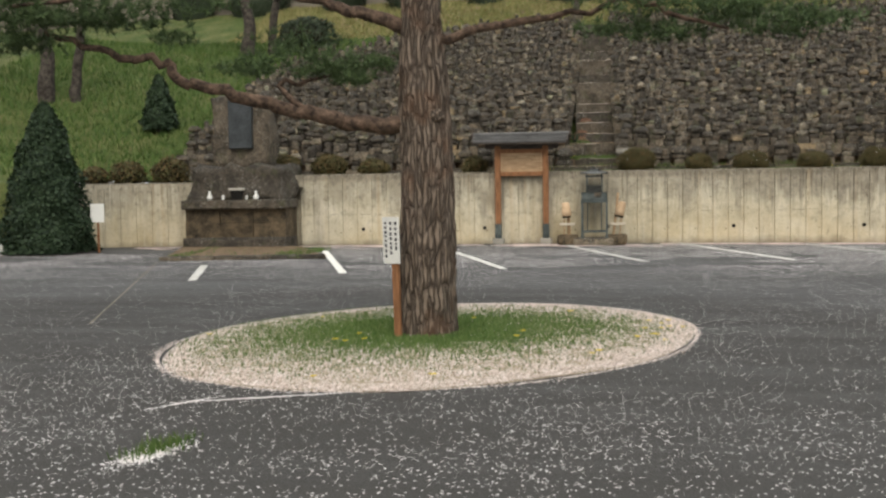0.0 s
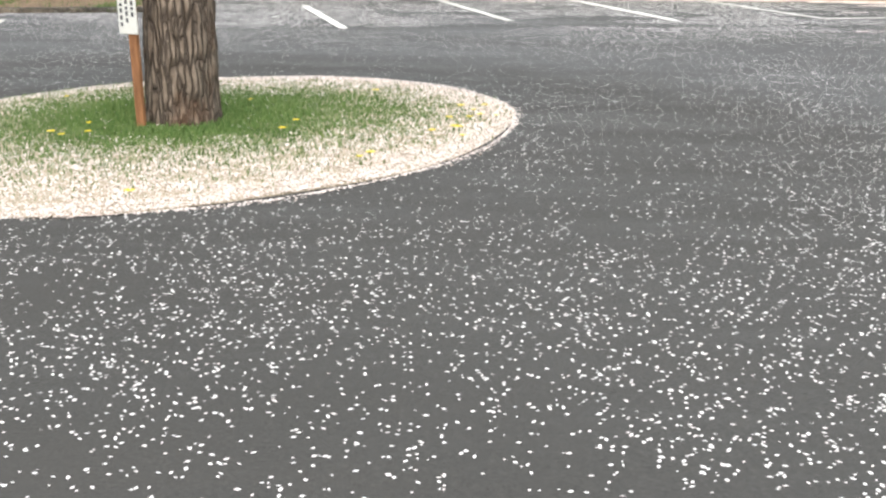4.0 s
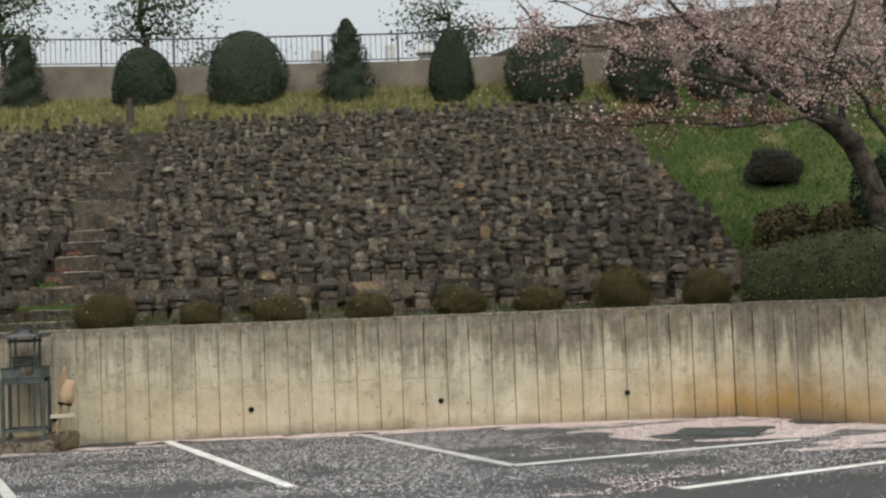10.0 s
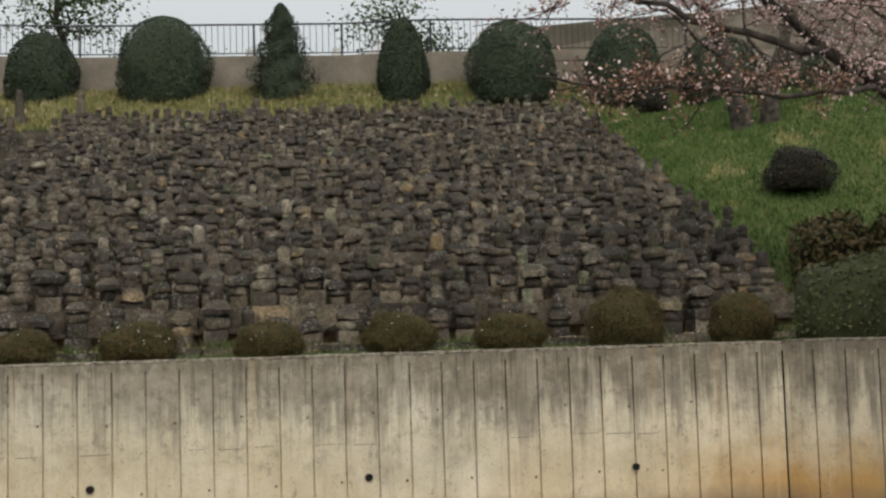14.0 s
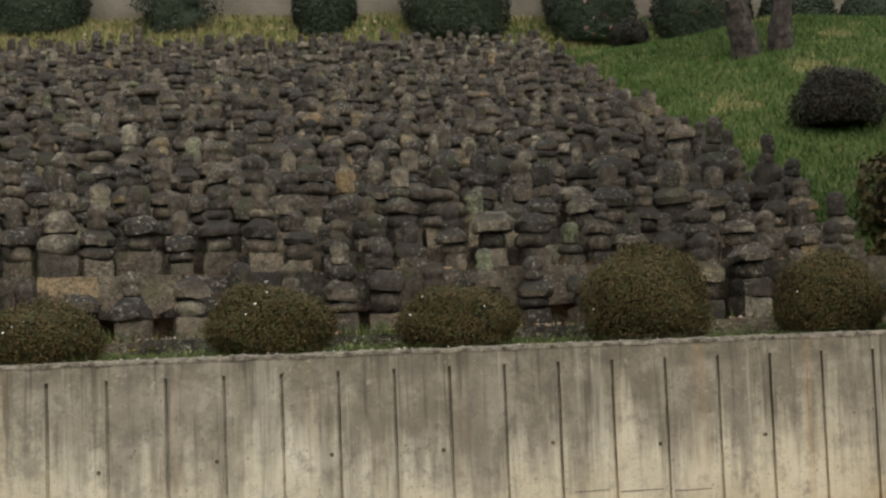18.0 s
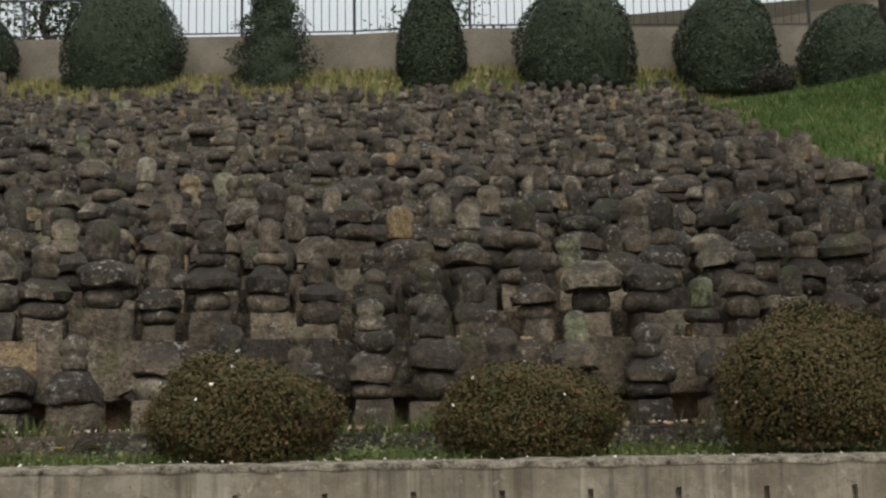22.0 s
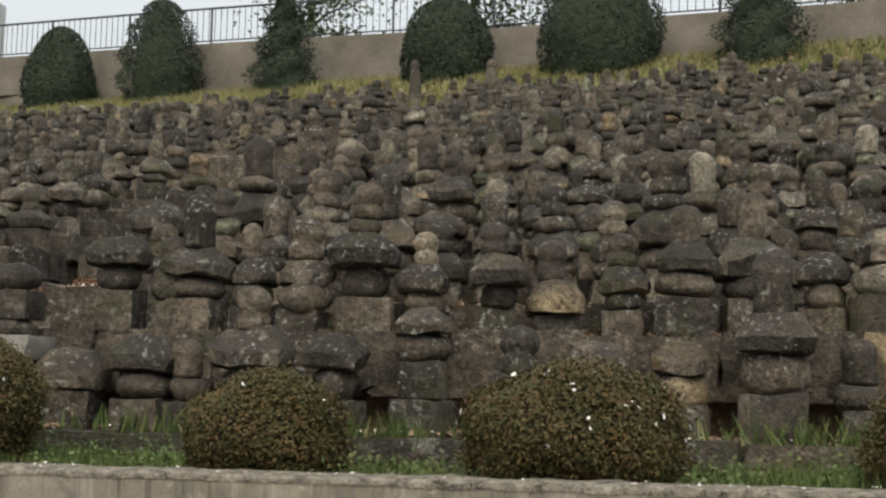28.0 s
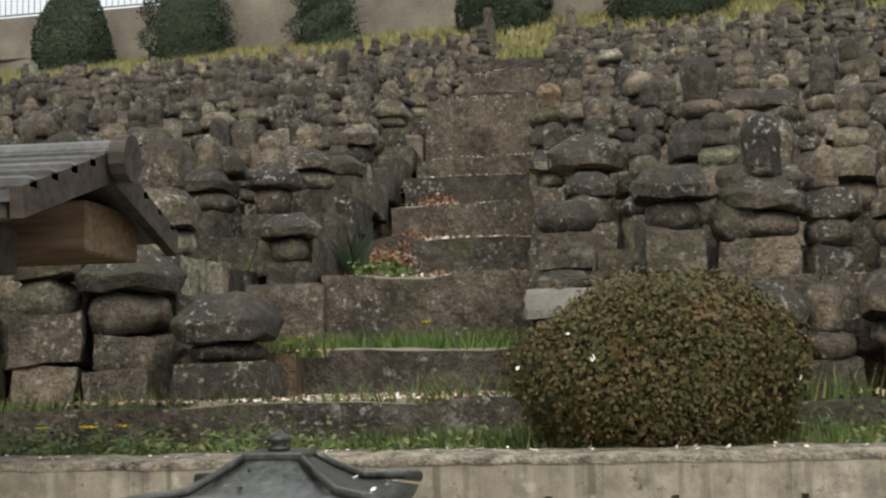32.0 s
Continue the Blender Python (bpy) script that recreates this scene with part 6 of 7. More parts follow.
# small white sign on a post
ws = thing("small_sign", pose(-11.2, 16.26, ground_z(-11.2, 16.3) - 0.1), "small blank-looking white sign on a brown post by the wall", "sign")
part("post", tube([(0, 0, -0.05), (0, 0, 0.72)], [0.022, 0.022], 8), TIMBER, ws)
part("panel", box(-0.13, 0.13, -0.03, -0.015, 0.66, 1.0, 0.003), WHITE, ws)

# traffic cone-like marker far by the hedge
for i, x in enumerate((-13.3, -13.75)):
    c = thing("boundary_marker", pose(x, 16.6 + i * 0.4, ground_z(x, 16.6)), "low orange and white marker block beside the asphalt", "marker", "boundary markers")
    part("base", box(-0.18, 0.18, -0.12, 0.12, 0, 0.16, 0.02), WHITE, c)
    part("cap", box(-0.14, 0.14, -0.1, 0.1, 0.16, 0.26, 0.02), ORANGE, c)

# ---------- on the bank and above ----------
rng = np.random.default_rng(33)


def hill_many(x, y):
    return np.array([hill_z(a, b) for a, b in zip(x, y)])


FRESH = leafy("fresh_blade", [(0.15, (0.042, 0.07, 0.018)), (0.6, (0.10, 0.14, 0.04)), (0.9, (0.22, 0.20, 0.09))])
# grass on the shelf behind the coping
n = 64000
x, y = rng.uniform(-4, 7.5, n), rng.uniform(18.88, 19.82, n)
keep = rng.random(n) < np.clip(2.6 * drift_noise(x, y * 2, 1.6, 31) - 0.6, 0.06, 1)
x, y = x[keep], y[keep]
blades("shelf_grass", x, y, hill_many(x, y), 0.085, FRESH, "fresh green grass on the shelf between coping and kerb", 0.006)
# low weeds with broad leaves among the shelf grass
n = 9000
cl = rng.uniform(-4, 7.4, 420)
i = rng.integers(0, 420, n)
x = cl[i] + rng.normal(0, 0.05, n)
y = (18.95 + 0.8 * ((i * 0.618) % 1)) + rng.normal(0, 0.045, n)
p = np.stack([x, y, 1.5 + np.abs(rng.normal(0, 0.035, n)) + 0.02], 1)
tagged(place("shelf_weeds", leaves_on("shelf_weeds", p, np.tile(np.array([0, -0.4, 1.0]), (n, 1)), 0.011, rng, 0.6), FRESH), "low broad-leaved weeds on the shelf behind the coping", "weeds", kind="stuff")
# the right-hand slope
n = 90000
x, y = rng.uniform(7.0, 15, n), rng.uniform(19, 34, n)
keep = x > np.array([field_right(b) for b in y]) - 0.1
x, y = x[keep], y[keep]
straw = np.array([noise.noise(Vector((a * 0.8, b * 0.8, 2))) + 0.5 * noise.noise(Vector((a * 2.6, b * 2.6, 7))) for a, b in zip(x, y)]) + rng.normal(0, 0.12, len(x)) > 0.36
blades("slope_straw", x[straw], y[straw], hill_many(x[straw], y[straw]), 0.06, STRAW, "patches of dry grass on the slope", 0.014)
x, y = x[~straw], y[~straw]
blades("slope_grass", x, y, hill_many(x, y), 0.07, BLADE, "rough green grass on the slope beside the stone field", 0.014)
n = 60000
x, y = rng.uniform(-14, 11, n), rng.uniform(33.1, 39, n)
keep = (y < np.array([upper_y(a) for a in x]))
x, y = x[keep], y[keep]
blades("crest_grass", x, y, hill_many(x, y), 0.15, STRAW, "yellowing grass along the crest below the upper wall", 0.016)
n = 30000
x, y = rng.uniform(-18, -8, n), rng.uniform(19.5, 33, n)
keep = x < np.array([field_left(b) for b in y]) + 0.1
x, y = x[keep], y[keep]
blades("left_slope_grass", x, y, hill_many(x, y), 0.14, BLADE, "green grass on the slope beyond the memorial", 0.018)
# weeds and dry leaves among the stones
n = 14000
k = rng.integers(0, 14, n)
x = rng.uniform(-4, 7.3, n)
y = np.array(ROW_Y)[k] + rng.uniform(-0.14, 0.25, n)
z = np.array(ROW_Z)[k] + 0.03 * (x - 1) * np.clip(y - 20.3, 0, 13) / 13
keep = (np.sin(x * 3.1 + k * 2.2) > 0.35) & (np.abs(x + 2.27) > 0.62)
blades("field_weeds", x[keep], y[keep], z[keep], 0.065, BLADE, "weeds growing between the stupas", 0.005)
n = 5200
k = rng.integers(0, 3, n)
x = np.where(np.abs(rng.uniform(-4, 7.3, n) + 2.27) < 0.7, rng.uniform(-1.4, 7.3, n), rng.uniform(-1.4, 7.3, n))
y = np.array(ROW_Y)[k] + rng.uniform(-0.14, 0.25, n)
flat_petals("dry_leaves", x, y, np.array(ROW_Z)[k] + 0.003, 0.022, "dry fallen leaves among the stupas", 0.5, DRYLEAF)
x, y = rng.uniform(-3.0, -1.6, 1000), rng.uniform(19.62, 20.24, 1000)
flat_petals("stair_leaves", x[:500] - 0.25, y[:500], np.full(500, 1.652), 0.013, "brown leaf litter on the lowest stair slab", 0.5, DRYLEAF)
x, y = x[500:], y[500:]
flat_petals("stair_petals", x, y, np.full(500, 1.652), 0.009, "petals and dry bits on the lowest stair slab", 0.4, DRYPETAL)
x, y = rng.uniform(-2.85, -1.7, 900), 20.95 - np.abs(rng.normal(0, 0.16, 900))
blades("stair_grass", x, y, np.full(900, 1.81), 0.085, BLADE, "fresh weeds on the second stair tread", 0.006)
for yf_, zt_ in levels[2:11]:
    x, y = rng.uniform(-2.58, -1.84, 420), yf_ + rng.uniform(0.03, 0.55, 420)
    flat_petals("tread_petals", x, y, np.full(420, zt_ + 0.008), 0.011, "pale petals and dry bits along the edge of a stair tread", 0.4, DRYPETAL)
for yy_, zz_, nn_ in ((21.1, 2.14, 260), (21.85, 2.36, 200), (23.3, 2.85, 120)):
    x, y = rng.uniform(-2.75, -1.8, nn_), yy_ + rng.uniform(0, 0.4, nn_)
    flat_petals("tread_leaves", x, y, np.full(nn_, zz_ + 0.01), 0.014, "dry russet leaves on a stair tread", 0.6, DRYLEAF)
x = rng.uniform(-4, 7, 420)
flat_petals("kerb_petals", x, rng.normal(19.78, 0.06, 420), np.full(420, 1.645), 0.008, "dry petals and pale grit along the kerb of the stone field", 0.35, DRYPETAL)
x = rng.uniform(-4, 6.5, 320)
y = np.array([wall_y(a) for a in x]) + rng.uniform(0.0, 0.2, 320)
flat_petals("coping_petals", x, y, np.full(320, WALL_TOP + 0.014), 0.0075, "petals and pale grit on the wall coping", 0.3, DRYPETAL)
x, y = rng.uniform(-13, 13, 3000), rng.uniform(33.2, 36, 3000)
flat_petals("slope_leaves", x, y, hill_many(x, y) + 0.05, 0.05, "brown leaves on the crest", 0.6, DRYLEAF)
for i in range(9):
    xx = -3.75 + rr.random() * 0.75 + (0 if i < 6 else 6.0)
    flower(xx, 19.45 + rr.random() * 0.25, 1.53, 0.022)
# a leafy clump of lily leaves and a tuft of red leaves on the stair
for i, (x, y, z) in enumerate(((-2.62, 21.35, 2.13), (0.9, 20.95, 2.1))):
    cl = thing("lily_clump", pose(x, y, z), "clump of upright grey-green lily leaves between the stones", "plant", "lily clumps")
    for kk in range(16):
        a = rr.uniform(0, 6.28)
        L = rr.uniform(0.16, 0.3)
        bm = bmesh.new()
        c, s = math.cos(a), math.sin(a)
        tip = Vector((c * 0.12, s * 0.12, L))
        v = [bm.verts.new(q) for q in ((-s * 0.01, c * 0.01, 0), (s * 0.01, -c * 0.01, 0), (c * 0.04 + s * 0.008, s * 0.04 - c * 0.008, L * 0.6), tip, (c * 0.04 - s * 0.008, s * 0.04 + c * 0.008, L * 0.6))]
        bm.faces.new(v)
        part("leaf", bm, TOPIARY, cl)

RUSSET = leafy("russet_leaf", [(0.15, (0.10, 0.045, 0.028)), (0.55, (0.24, 0.125, 0.078)), (0.9, (0.42, 0.28, 0.19))])
for i, (x, y, z, w, mat, lab) in enumerate([(-2.53, 21.64, 2.24, 0.13, RUSSET, "sprawling tuft of dry salmon-red leaves on a stair tread"), (-2.50, 22.40, 2.41, 0.09, RUSSET, "small tuft of dry salmon-red leaves against a riser"), (-2.42, 23.08, 2.70, 0.10, RUSSET, "small tuft of dry salmon-red leaves against a riser"), (-2.45, 21.12, 2.14, 0.12, FRESH, "low fresh green weed on the edge of a stair tread")]):
    tuft = thing("leaf_tuft", pose(x, y, z), lab, "plant", "tufts on the stair")
    pts, nor = shell_points(420, w * 1.35, w * 0.8, w * 0.75, rng, 0.25)
    pts *= rng.uniform(0.45, 1.08, (420, 1))
    place("foliage", leaves_on("foliage", pts, nor, 0.014, rng, 0.9), mat, None, tuft)
    part("root_ball", worn(lathe([(0.02, -0.12), (w * 0.5, -0.1), (w * 0.6, 0.0), (0.02, w * 0.25)], 9), 0.01, i, 9), SOIL, tuft)
x, y = rng.uniform(-2.9, -2.5, 420), rng.uniform(20.13, 20.5, 420)
blades("bed_grass", x, y, np.full(420, 1.80), 0.07, FRESH, "fresh grass on the earth beside the second stair slab", 0.006)
flat_petals("bed_leaves", rng.uniform(-2.95, -2.5, 260), rng.uniform(20.12, 20.8, 260), np.full(260, 1.812), 0.013, "pale and yellow leaf litter beside the second stair slab", 0.5, DRYLEAF)
for x, y, z in ((-2.70, 20.16, 1.85), (-2.62, 20.2, 1.84), (-2.64, 20.14, 1.82), (-2.2, 20.66, 1.90)):
    flower(x, y, z - 0.03, 0.02)

# low stone posts at the head of the stair
for x, h in ((-2.86, 0.72), (-1.62, 0.62)):
    p = thing("stone_post", pose(x, 33.75, hill_z(x, 33.75)), "worn stone post at the head of the stair", "stone post", "posts at the stair head")
    part("shaft", worn(lathe([(0.11, -0.2), (0.10, 0.0), (0.09, h * 0.7), (0.06, h * 0.8), (0.085, h * 0.88), (0.05, h)], 10), 0.015, int(x * 10), 5), STONE, p, soft=True)
    part("footing", rock(-0.2, 0.2, -0.2, 0.2, -0.2, 0.1, 5, 0.03, 2), STONE, p)

# railing on the upper wall
rail = thing("railing", Matrix(), "dark metal railing with thin uprights along the upper wall", "railing", kind="structure")
xs = [-16 + i * 2.0 for i in range(15)]
for x in xs:
    part("post", tube([(x, upper_y(x) + 0.12, upper_top(x) - 0.03), (x, upper_y(x) + 0.12, upper_top(x) + 0.77)], [0.025, 0.025], 6), RAIL, rail)
for a, b in zip(xs, xs[1:]):
    for z, rr_ in ((0.77, 0.022), (0.09, 0.014)):
        part("bar", tube([(a, upper_y(a) + 0.12, upper_top(a) + z), (b, upper_y(b) + 0.12, upper_top(b) + z)], [rr_, rr_], 6), RAIL, rail)
rod = mesh_of(tube([(0, 0, 0), (0, 0, 0.66)], [0.008, 0.008], 5), "upright")
rod.materials.append(RAIL)
for i in range(200):
    x = -15.9 + i * 0.14
    place("upright", rod, None, pose(x, upper_y(x) + 0.12, upper_top(x) + 0.09), rail)

# graves beyond
rr = random.Random(14)


def grave(x, y, h, w, lab):
    g = thing("gravestone", pose(x, y, 8.08), lab, "gravestone", "graves above the bank")
    part("base", box(-w * 1.6, w * 1.6, -w * 1.6, w * 1.6, 0, 0.3, 0.02), GRAVE, g)
    part("pedestal", box(-w * 1.1, w * 1.1, -w * 1.1, w * 1.1, 0.3, 0.6, 0.02), GRAVE, g)
    part("shaft", box(-w * 0.6, w * 0.6, -w * 0.6, w * 0.6, 0.6, h, 0.03), GRAVE, g)


for x, y, h, w in [(a, b + 1.5, c, d) for a, b, c, d in [(-12.5, 40, 1.5, 0.3), (-10.4, 41, 1.7, 0.3), (-7.4, 40.5, 1.6, 0.32), (-6.2, 42, 1.8, 0.3), (-5.2, 41, 1.5, 0.3), (-3.3, 41, 2.1, 0.3), (-2.5, 43, 1.5, 0.3), (-0.4, 42, 2.3, 0.28), (0.9, 41, 1.5, 0.3), (2.0, 40.5, 1.9, 0.33), (4.6, 43, 2.6, 0.28), (5.6, 41, 1.5, 0.3), (7.0, 42, 1.8, 0.3), (9.0, 42, 1.6, 0.3), (11, 43, 1.8, 0.3)]]:
    grave(x, y, h, w, "pale polished granite gravestone on a stepped base")
grave(-16.1, 43.0, 3.6, 0.42, "tall grey stone monument standing above the railing")
lan = thing("stone_lantern", pose(5.6, 42, 8.08), "tall pale stone lantern among the graves", "stone lantern")
part("base", lathe([(0.4, 0), (0.4, 0.2), (0.2, 0.3)], 12), GRAVE, lan)
part("shaft", lathe([(0.14, 0.3), (0.12, 1.3)], 12), GRAVE, lan)
part("fire_box", box(-0.22, 0.22, -0.22, 0.22, 1.3, 1.75, 0.03), GRAVE, lan)
part("roof", lathe([(0.42, 1.75), (0.40, 1.82), (0.2, 2.0), (0.06, 2.1), (0.09, 2.2), (0.01, 2.3)], 6), GRAVE, lan)

# parapet of a road on the far right
bm = bmesh.new()
v = [bm.verts.new(q) for q in ((6.5, 40.6, 7.0), (60, 36, 7.0), (60, 36, 13.5), (18, 39.4, 10.9), (9.5, 40, 10.2), (6.5, 40.6, 9.1))]
bm.faces.new(v)
tagged(place("road_parapet", mesh_of(bm, "road_parapet"), UPPER), "weathered concrete parapet of a road above the slope", "wall", kind="structure")


def far_pine(x, y, h, seed):
    rg = np.random.default_rng(seed)
    r_ = random.Random(seed)
    t = thing("distant_pine", pose(x, y, 8.0), "tall open-crowned dark pine behind the graves", "tree", "pines behind the graves")
    part("trunk", bough([(0, 0, 0), (0.2, 0, h * 0.35), (-0.1, 0.1, h * 0.7), (0.1, 0, h)], 0.2, 0.05, 8, 0.05, seed), CHERRYBARK, t, soft=True)
    pts = []
    for i in range(11):
        z = h * r_.uniform(0.5, 1.0)
        a = r_.uniform(0, 6.28)
        L = r_.uniform(0.8, 2.2) * (1.15 - 0.5 * z / h)
        tip = Vector((math.cos(a) * L, math.sin(a) * L, z + r_.uniform(-0.2, 0.3)))
        part("limb", bough([(0, 0, z - 0.2), tip * 0.5 + Vector((0, 0, z * 0.5)), tip], 0.07, 0.02, 6, 0.05, seed + i), CHERRYBARK, t)
        c = np.array(tip)
        k = 190
        d = rg.normal(0, 1, (k, 3)) * np.array([0.68, 0.68, 0.2])
        pts.append(c + d)
        pts.append(c * np.array([0.6, 0.6, 1]) + rg.normal(0, 1, (k // 2, 3)) * np.array([0.5, 0.5, 0.16]))
    p = np.concatenate(pts)
    nn = np.tile(np.array([0, 0, 1.0]), (len(p), 1))
    place("needles", leaves_on("needles", p, nn, 0.075, rg, 0.9), NEEDLE, None, t)


for i, (x, y, h) in enumerate([(-9.6, 50, 7.5), (-4.0, 47, 6.6), (7.4, 50, 5.2), (-1.4, 48, 3.0)]):
    far_pine(x, y, h, 300 + i)


# ---------- cherry trees ----------
def cherry(x, y, z, trunk, boughs, clouds, seed, label, leafed=()):
    rg = np.random.default_rng(seed)
    t = thing("cherry_tree", pose(x, y, z), label, "tree", "cherry trees on the bank")
    for i, (pts, r0, r1) in enumerate(trunk):
        part("trunk", bough(pts, r0, r1, 12, 0.03, seed + i), CHERRYBARK, t, soft=True)
    for i, (pts, r0, r1) in enumerate(boughs):
        part("bough", bough(pts, r0, r1, 8, 0.035, seed + 40 + i), CHERRYBARK, t, soft=True)
    tw = bmesh.new()
    flowers, leaves = [], []
    for c, rad, n, kind in clouds:
        c = np.array(c, float)
        rad = np.array(rad, float)
        for _ in range(max(6, n // 60)):
            a = c + rg.normal(0, 0.6, 3) * rad
            b = a + rg.normal(0, 1, 3) * np.array([0.45, 0.35, 0.25])
            mid = (a + b) / 2 + rg.normal(0, 0.05, 3)
            tube([a, mid, b], [0.010, 0.007, 0.004], 4, tw, False)
            k = int(max(8, n // max(6, n // 60)) * (0.6 if kind == "m" else 1))
            s = rg.random((k, 1))
            q = a * (1 - s) + b * s + rg.normal(0, 0.06, (k, 3))
            (flowers if kind == "f" else leaves).append(q)
            if kind == "m":
                flowers.append(q[: k // 3] + rg.normal(0, 0.05, (k // 3, 3)))
    part("twig_spray", tw, CHERRYBARK, t)
    if flowers:
        p = np.concatenate(flowers)
        place("blossom", leaves_on("blossom", p, rg.normal(0, 1, p.shape), 0.024, rg, 0.5), BLOSSOM, None, t)
    if leaves:
        p = np.concatenate(leaves)
        place("young_leaves", leaves_on("leaves", p, rg.normal(0, 1, p.shape), 0.021, rg, 0.5), RUSSET, None, t, "reddish young leaves")
    return t


bx, by = 9.35, 19.6
bz = hill_z(bx, by) - 0.1
cherry(bx, by, bz,
       [([(0.1, 0, -0.2), (0.05, 0, 0.75), (-0.03, 0, 1.5), (-0.32, 0, 2.25), (-0.75, -0.1, 2.68), (-1.1, -0.1, 2.9)], 0.2, 0.12), ([(0.3, 0.1, -0.2), (0.28, 0.1, 1.8), (0.3, 0.1, 3.2), (0.4, 0.2, 5.0)], 0.11, 0.06)],
       [([(-1.1, -0.1, 2.9), (-1.65, -0.2, 3.15), (-2.5, -0.3, 3.8), (-3.1, -0.3, 4.4)], 0.10, 0.02), ([(-0.75, -0.2, 2.66), (-1.3, -0.5, 2.70), (-2.1, -0.7, 2.58), (-3.1, -0.8, 2.62), (-4.1, -0.9, 2.58), (-4.9, -0.9, 2.70)], 0.04, 0.010),
        ([(-0.5, 0, 2.5), (-0.6, 0.2, 3.4), (-0.5, 0.2, 4.4)], 0.08, 0.02), ([(-0.9, -0.1, 2.75), (-0.75, -0.3, 3.6), (-0.4, -0.4, 4.4)], 0.06, 0.02), ([(-1.65, -0.2, 3.15), (-2.8, -0.4, 3.3), (-4.0, -0.5, 3.7), (-5.2, -0.5, 3.9)], 0.05, 0.012), ([(0.28, 0.1, 2.4), (-0.4, -0.1, 3.2), (-1.2, -0.2, 3.7)], 0.05, 0.015), ([(-2.5, -0.3, 3.8), (-3.6, -0.4, 4.0), (-4.8, -0.4, 4.4)], 0.03, 0.01)],
       [((-2.4, -0.3, 3.75), (0.9, 0.5, 0.35), 2800, "f"), ((-1.2, 0, 3.7), (0.8, 0.5, 0.45), 3200, "f"), ((0.1, 0, 3.6), (0.6, 0.5, 0.5), 2800, "f"), ((-3.8, -0.4, 3.85), (0.9, 0.4, 0.25), 2000, "f"), ((-0.9, -0.2, 3.05), (0.6, 0.3, 0.12), 1100, "f"), ((-5.0, -0.5, 3.95), (0.7, 0.3, 0.15), 900, "f"),
        ((-2.2, -0.7, 2.72), (0.7, 0.2, 0.08), 1000, "m"), ((-3.6, -0.85, 2.68), (0.75, 0.2, 0.09), 2000, "m"), ((0.1, -0.2, 2.9), (0.3, 0.2, 0.25), 800, "m"), ((-1.2, 0, 4.6), (1.6, 0.6, 0.5), 3000, "f"), ((-3.4, -0.3, 4.6), (1.3, 0.5, 0.4), 2200, "f"), ((0.6, 0, 4.6), (0.8, 0.5, 0.5), 1800, "f")],
       71, "old leaning cherry tree in pale blossom on the grass slope")
bx, by = 10.6, 27.7
bz = hill_z(bx, by) - 0.05
cherry(bx, by, bz,
       [([(-0.2, 0, -0.2), (-0.33, 0, 0.6), (-0.6, 0, 1.6), (-1.1, 0, 2.6)], 0.22, 0.07), ([(0.26, 0, -0.2), (0.32, 0, 0.6), (0.62, 0, 1.6), (0.9, 0, 2.8)], 0.2, 0.07)],
       [([(-0.5, 0, 1.2), (-1.4, -0.2, 1.9), (-2.4, -0.3, 2.3)], 0.05, 0.015), ([(0.4, 0, 1.0), (1.4, -0.1, 1.8), (2.4, -0.2, 2.6)], 0.05, 0.015), ([(0.3, 0, 0.9), (-0.1, 0, 1.8), (-0.2, 0, 2.8)], 0.05, 0.015)],
       [((-1.2, 0, 2.3), (0.9, 0.5, 0.4), 1700, "f"), ((0.8, 0, 2.6), (0.9, 0.5, 0.5), 1700, "f"), ((2.0, 0, 2.6), (0.8, 0.5, 0.4), 1300, "f"), ((-2.4, 0, 2.2), (0.6, 0.3, 0.25), 800, "m"), ((0.0, 0, 3.2), (1.8, 0.6, 0.4), 2000, "f")],
       82, "twin-trunked cherry tree in pale blossom on the grass slope")
for i, (bx, by) in enumerate(((-15.7, 23.6), (-12.6, 30.5))):
    bz = hill_z(bx, by) - 0.1
    cherry(bx, by, bz,
           [([(0, 0, -0.2), (0.1, 0, 1.0), (-0.1, 0, 2.0), (-0.5, 0, 3.0)], 0.24, 0.10), ([(0.7, 0.2, -0.2), (0.75, 0.2, 0.9), (0.95, 0.2, 2.0), (1.2, 0.2, 3.2)], 0.16, 0.07)],
           [([(0.0, 0, 1.6), (-1.0, -0.2, 2.4), (-2.0, -0.3, 2.9)], 0.07, 0.02), ([(0.9, 0.1, 1.7), (1.7, 0, 2.3), (2.6, 0, 2.7)], 0.06, 0.02)],
           [((-0.8, 0, 2.9), (1.0, 0.6, 0.5), 2200, "f"), ((1.2, 0, 3.0), (1.0, 0.6, 0.5), 2200, "f"), ((-1.8, 0, 2.5), (0.8, 0.5, 0.4), 1500, "m")],
           91 + i, "cherry tree with dark trunks on the slope beyond the memorial")

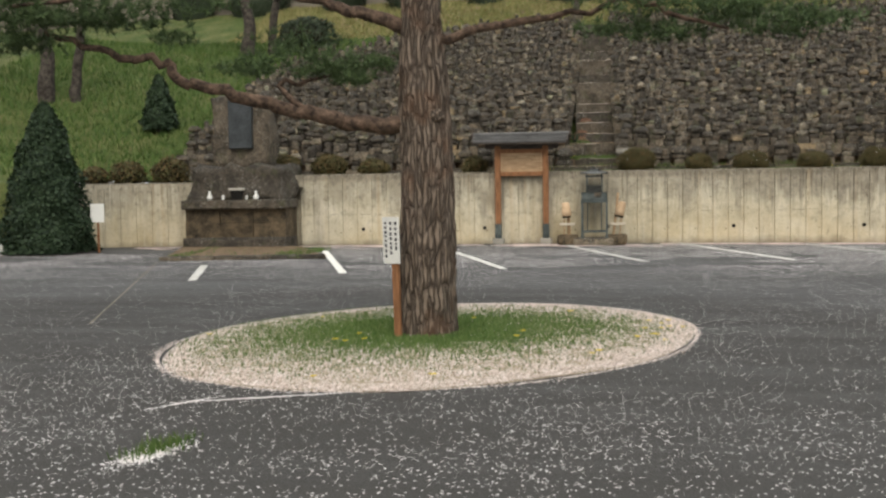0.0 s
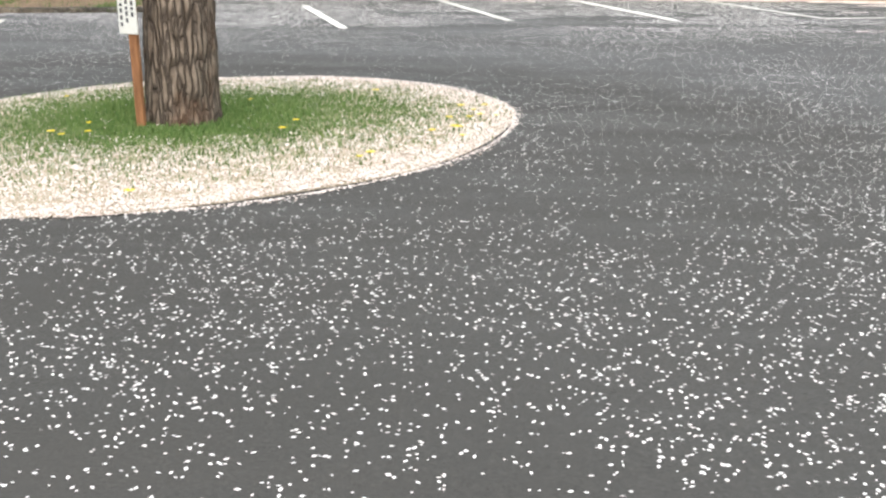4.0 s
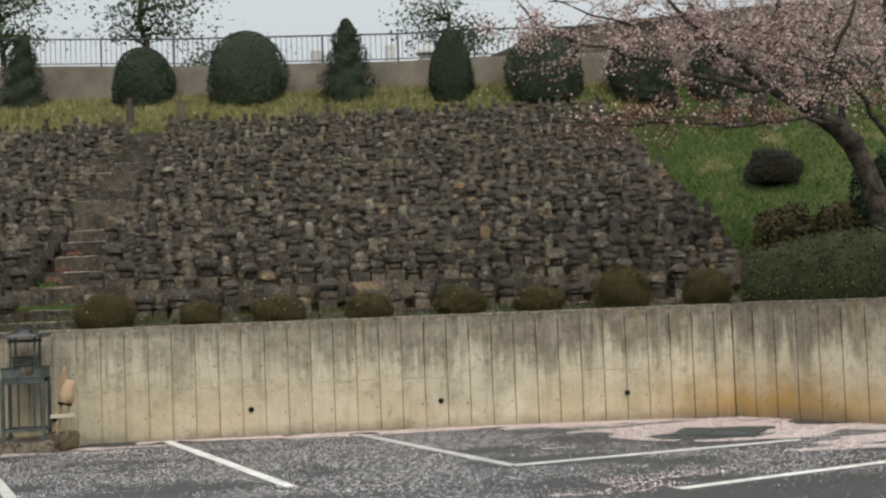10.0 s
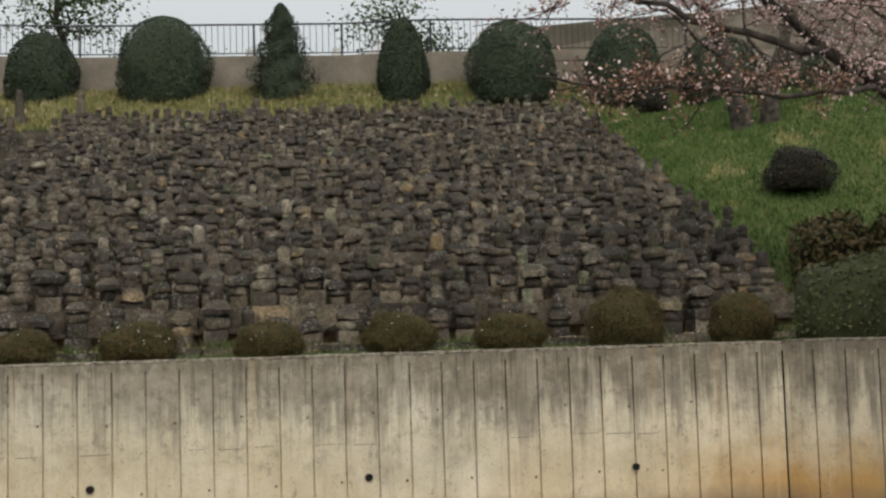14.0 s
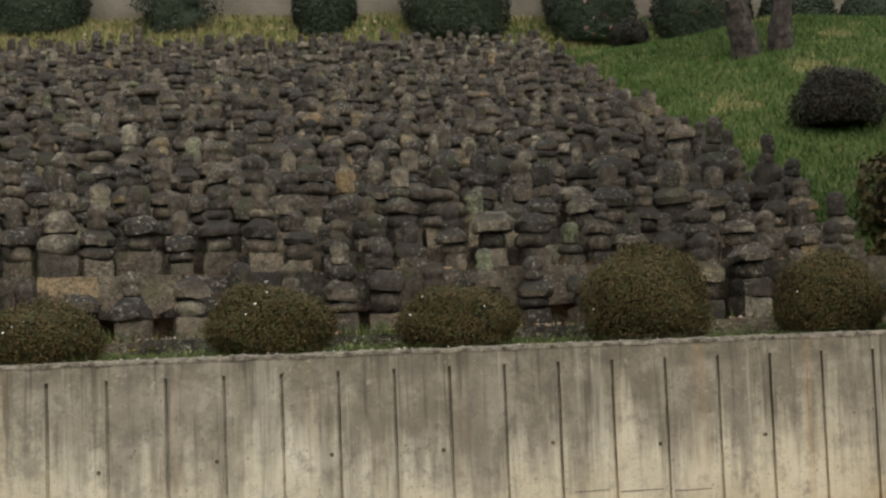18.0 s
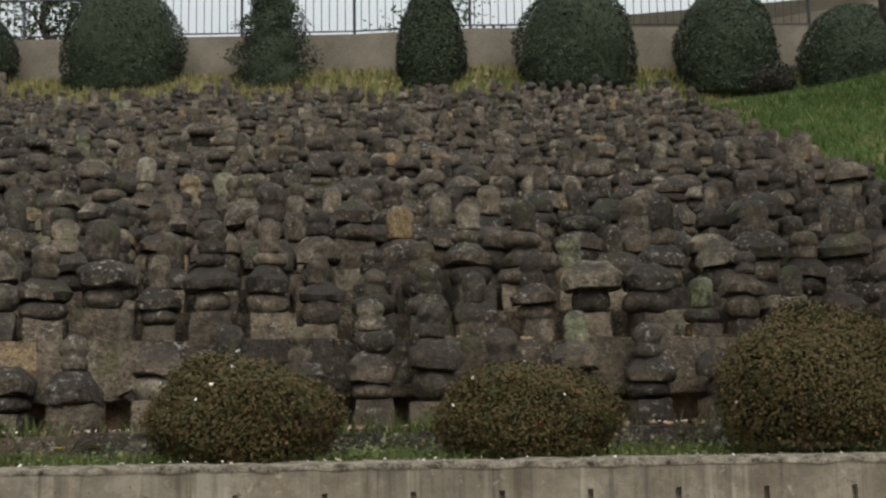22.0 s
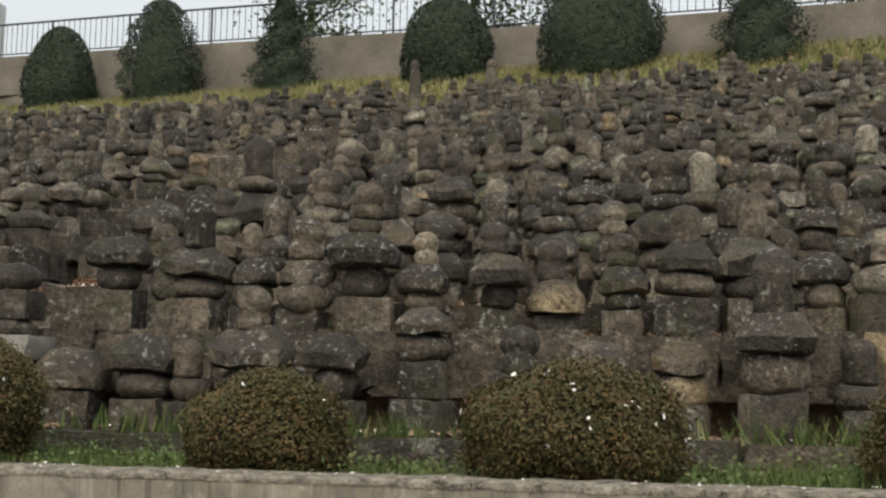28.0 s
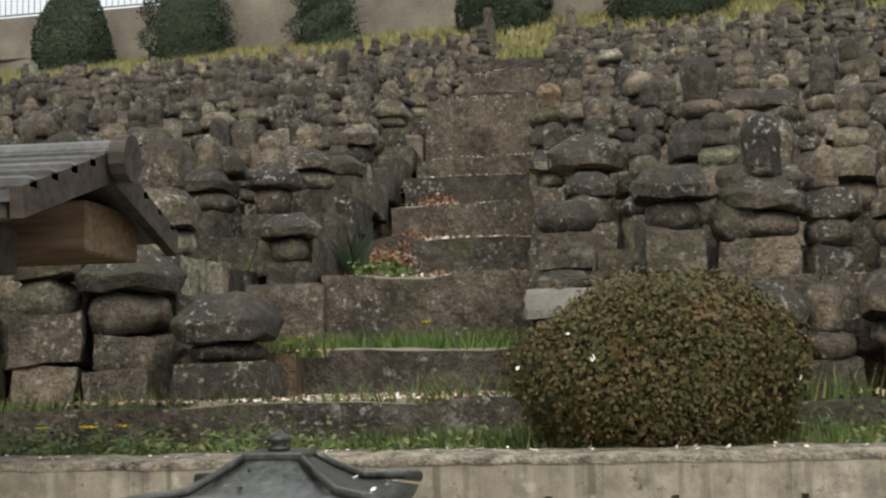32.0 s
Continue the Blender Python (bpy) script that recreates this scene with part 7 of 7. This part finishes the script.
# ---------- hedge and shrubs ----------
hd = thing("clipped_hedge", Matrix(), "long clipped dark-green hedge on top of the side wall", "hedge")
hp, hn = [], []
L = 12.0
side_n = Vector((0.8, 0.6, 0))
rgh = np.random.default_rng(55)
bm = bmesh.new()
rings = []
sect = [(-0.05, 1.5), (-0.10, 1.75), (-0.06, 2.1), (0.10, 2.32), (0.45, 2.40), (0.85, 2.36), (1.1, 2.15), (1.15, 1.5)]
for i in range(49):
    s = i / 48 * L
    c = CORNER + SIDE * (s + 0.05) + side_n * 0.22
    grow = min(1, 0.86 + s * 0.2)
    ring = []
    for o, z in sect:
        w = 0.05 * noise.noise(Vector((s * 1.3, o * 3, z * 3)))
        zz = 1.5 + (z - 1.5 + w) * grow * (1 + 0.02 * s)
        ring.append(bm.verts.new(c + side_n * (o * 0.94 + 0.03) + Vector((0, 0, zz - 0.03))))
    rings.append(ring)
for u, v in zip(rings, rings[1:]):
    for k in range(len(sect) - 1):
        f = bm.faces.new((u[k], v[k], v[k + 1], u[k + 1]))
        a, b, c_, d_ = (np.array(q.co) for q in (u[k], v[k], v[k + 1], u[k + 1]))
        m = int(420 * np.linalg.norm(b - a) * np.linalg.norm(d_ - a) * 5.0)
        st = rgh.random((m, 2))
        hp.append(a + (b - a) * st[:, :1] + (d_ - a) * st[:, 1:] + rgh.normal(0, 0.02, (m, 3)))
        nn = np.cross(d_ - a, b - a)
        nn = nn / (np.linalg.norm(nn) + 1e-9)
        hn.append(np.tile(-nn if nn[2] < -0.1 else nn, (m, 1)))
bm.faces.new(rings[0])
part("inner_growth", bm, HEDGE, hd, soft=True)
place("foliage", leaves_on("foliage", np.concatenate(hp), np.concatenate(hn), 0.022, rgh, 0.7), HEDGE, None, hd)

DARKBUSH = leafy("purple_bush_leaf", [(0.2, (0.018, 0.02, 0.014)), (0.8, (0.055, 0.05, 0.035))])
bush("round_shrub", 9.72, 24.3, hill_z(9.72, 24.3) - 0.04, 0.5, 0.5, 0.68, DARKBUSH, "round dark clipped shrub on the grass slope", "shrub", "", 401, 0.016)
bush("round_shrub", 10.0, 31.2, hill_z(10.0, 31.2) - 0.02, 0.34, 0.34, 0.5, DARKBUSH, "small round dark shrub on the grass slope", "shrub", "", 402, 0.02)
for i, (x, y, rx, h, mat, lab) in enumerate([(8.6, 21.2, 0.5, 0.8, AZALEA, "loose reddish-brown shrub behind the hedge"), (9.5, 21.0, 0.55, 0.9, AZALEA, "loose bronze shrub behind the hedge"), (9.9, 20.6, 0.5, 1.7, CYPRESS, "dark upright evergreen shrub below the cherry"), (8.1, 20.4, 0.4, 0.5, AZALEA, "low bronze shrub beside the hedge end"), (11.4, 21.0, 0.9, 1.5, HEDGE, "dense green shrub below the cherry")]):
    bush("shrub", x, y, hill_z(x, y) - 0.05, rx, rx, h, mat, lab, "shrub", "shrubs below the cherry", 410 + i, 0.035, 0.8)


def conifer(name, x, y, z, r0, h, seed, label, n, leaf, mat):
    rg = np.random.default_rng(seed)
    t = thing(name, pose(x, y, z), label, "tree")
    part("trunk", tube([(0, 0, -0.2), (0, 0, h * 0.8)], [0.1, 0.03], 8), CHERRYBARK, t)
    us = np.linspace(0, 0.98, 10)
    prof = lambda u: (1 - u) ** 0.6 * (0.9 + 0.1 * np.clip(u / 0.1, 0, 1))
    part("inner_crown", lathe([(max(0.02, r0 * 0.84 * float(prof(u))), 0.1 + u * h * 0.97) for u in us], 16), mat, t, soft=True)
    u = rg.random(n) ** 1.3
    a = rg.uniform(0, 6.283, n)
    rad = r0 * prof(u) * (1 + 0.10 * np.sin(a * 5 + u * 14) + 0.08 * np.sin(a * 3 - u * 23) + rg.normal(0, 0.05, n))
    p = np.stack([rad * np.cos(a), rad * np.sin(a), 0.06 + u * h], 1)
    nn = np.stack([np.cos(a), np.sin(a), np.full(n, 0.3)], 1)
    place("foliage", leaves_on("foliage", p, nn, leaf, rg, 0.6), mat, None, t)


conifer("cypress", -12.15, 16.2, ground_z(-12, 16) - 0.02, 0.84, 2.72, 501, "dense dark cone-shaped cypress at the edge of the car park", 15000, 0.04, CYPRESS)
conifer("young_conifer", -12.3, 22.4, hill_z(-12.3, 22.4), 0.42, 1.25, 502, "young dark conifer on the grass slope", 3000, 0.05, CYPRESS)
bush("round_shrub", -11.0, 31.5, hill_z(-11, 31.5), 0.9, 0.8, 1.0, TOPIARY, "broad dark shrub at the top of the slope", "shrub", "", 403, 0.05)
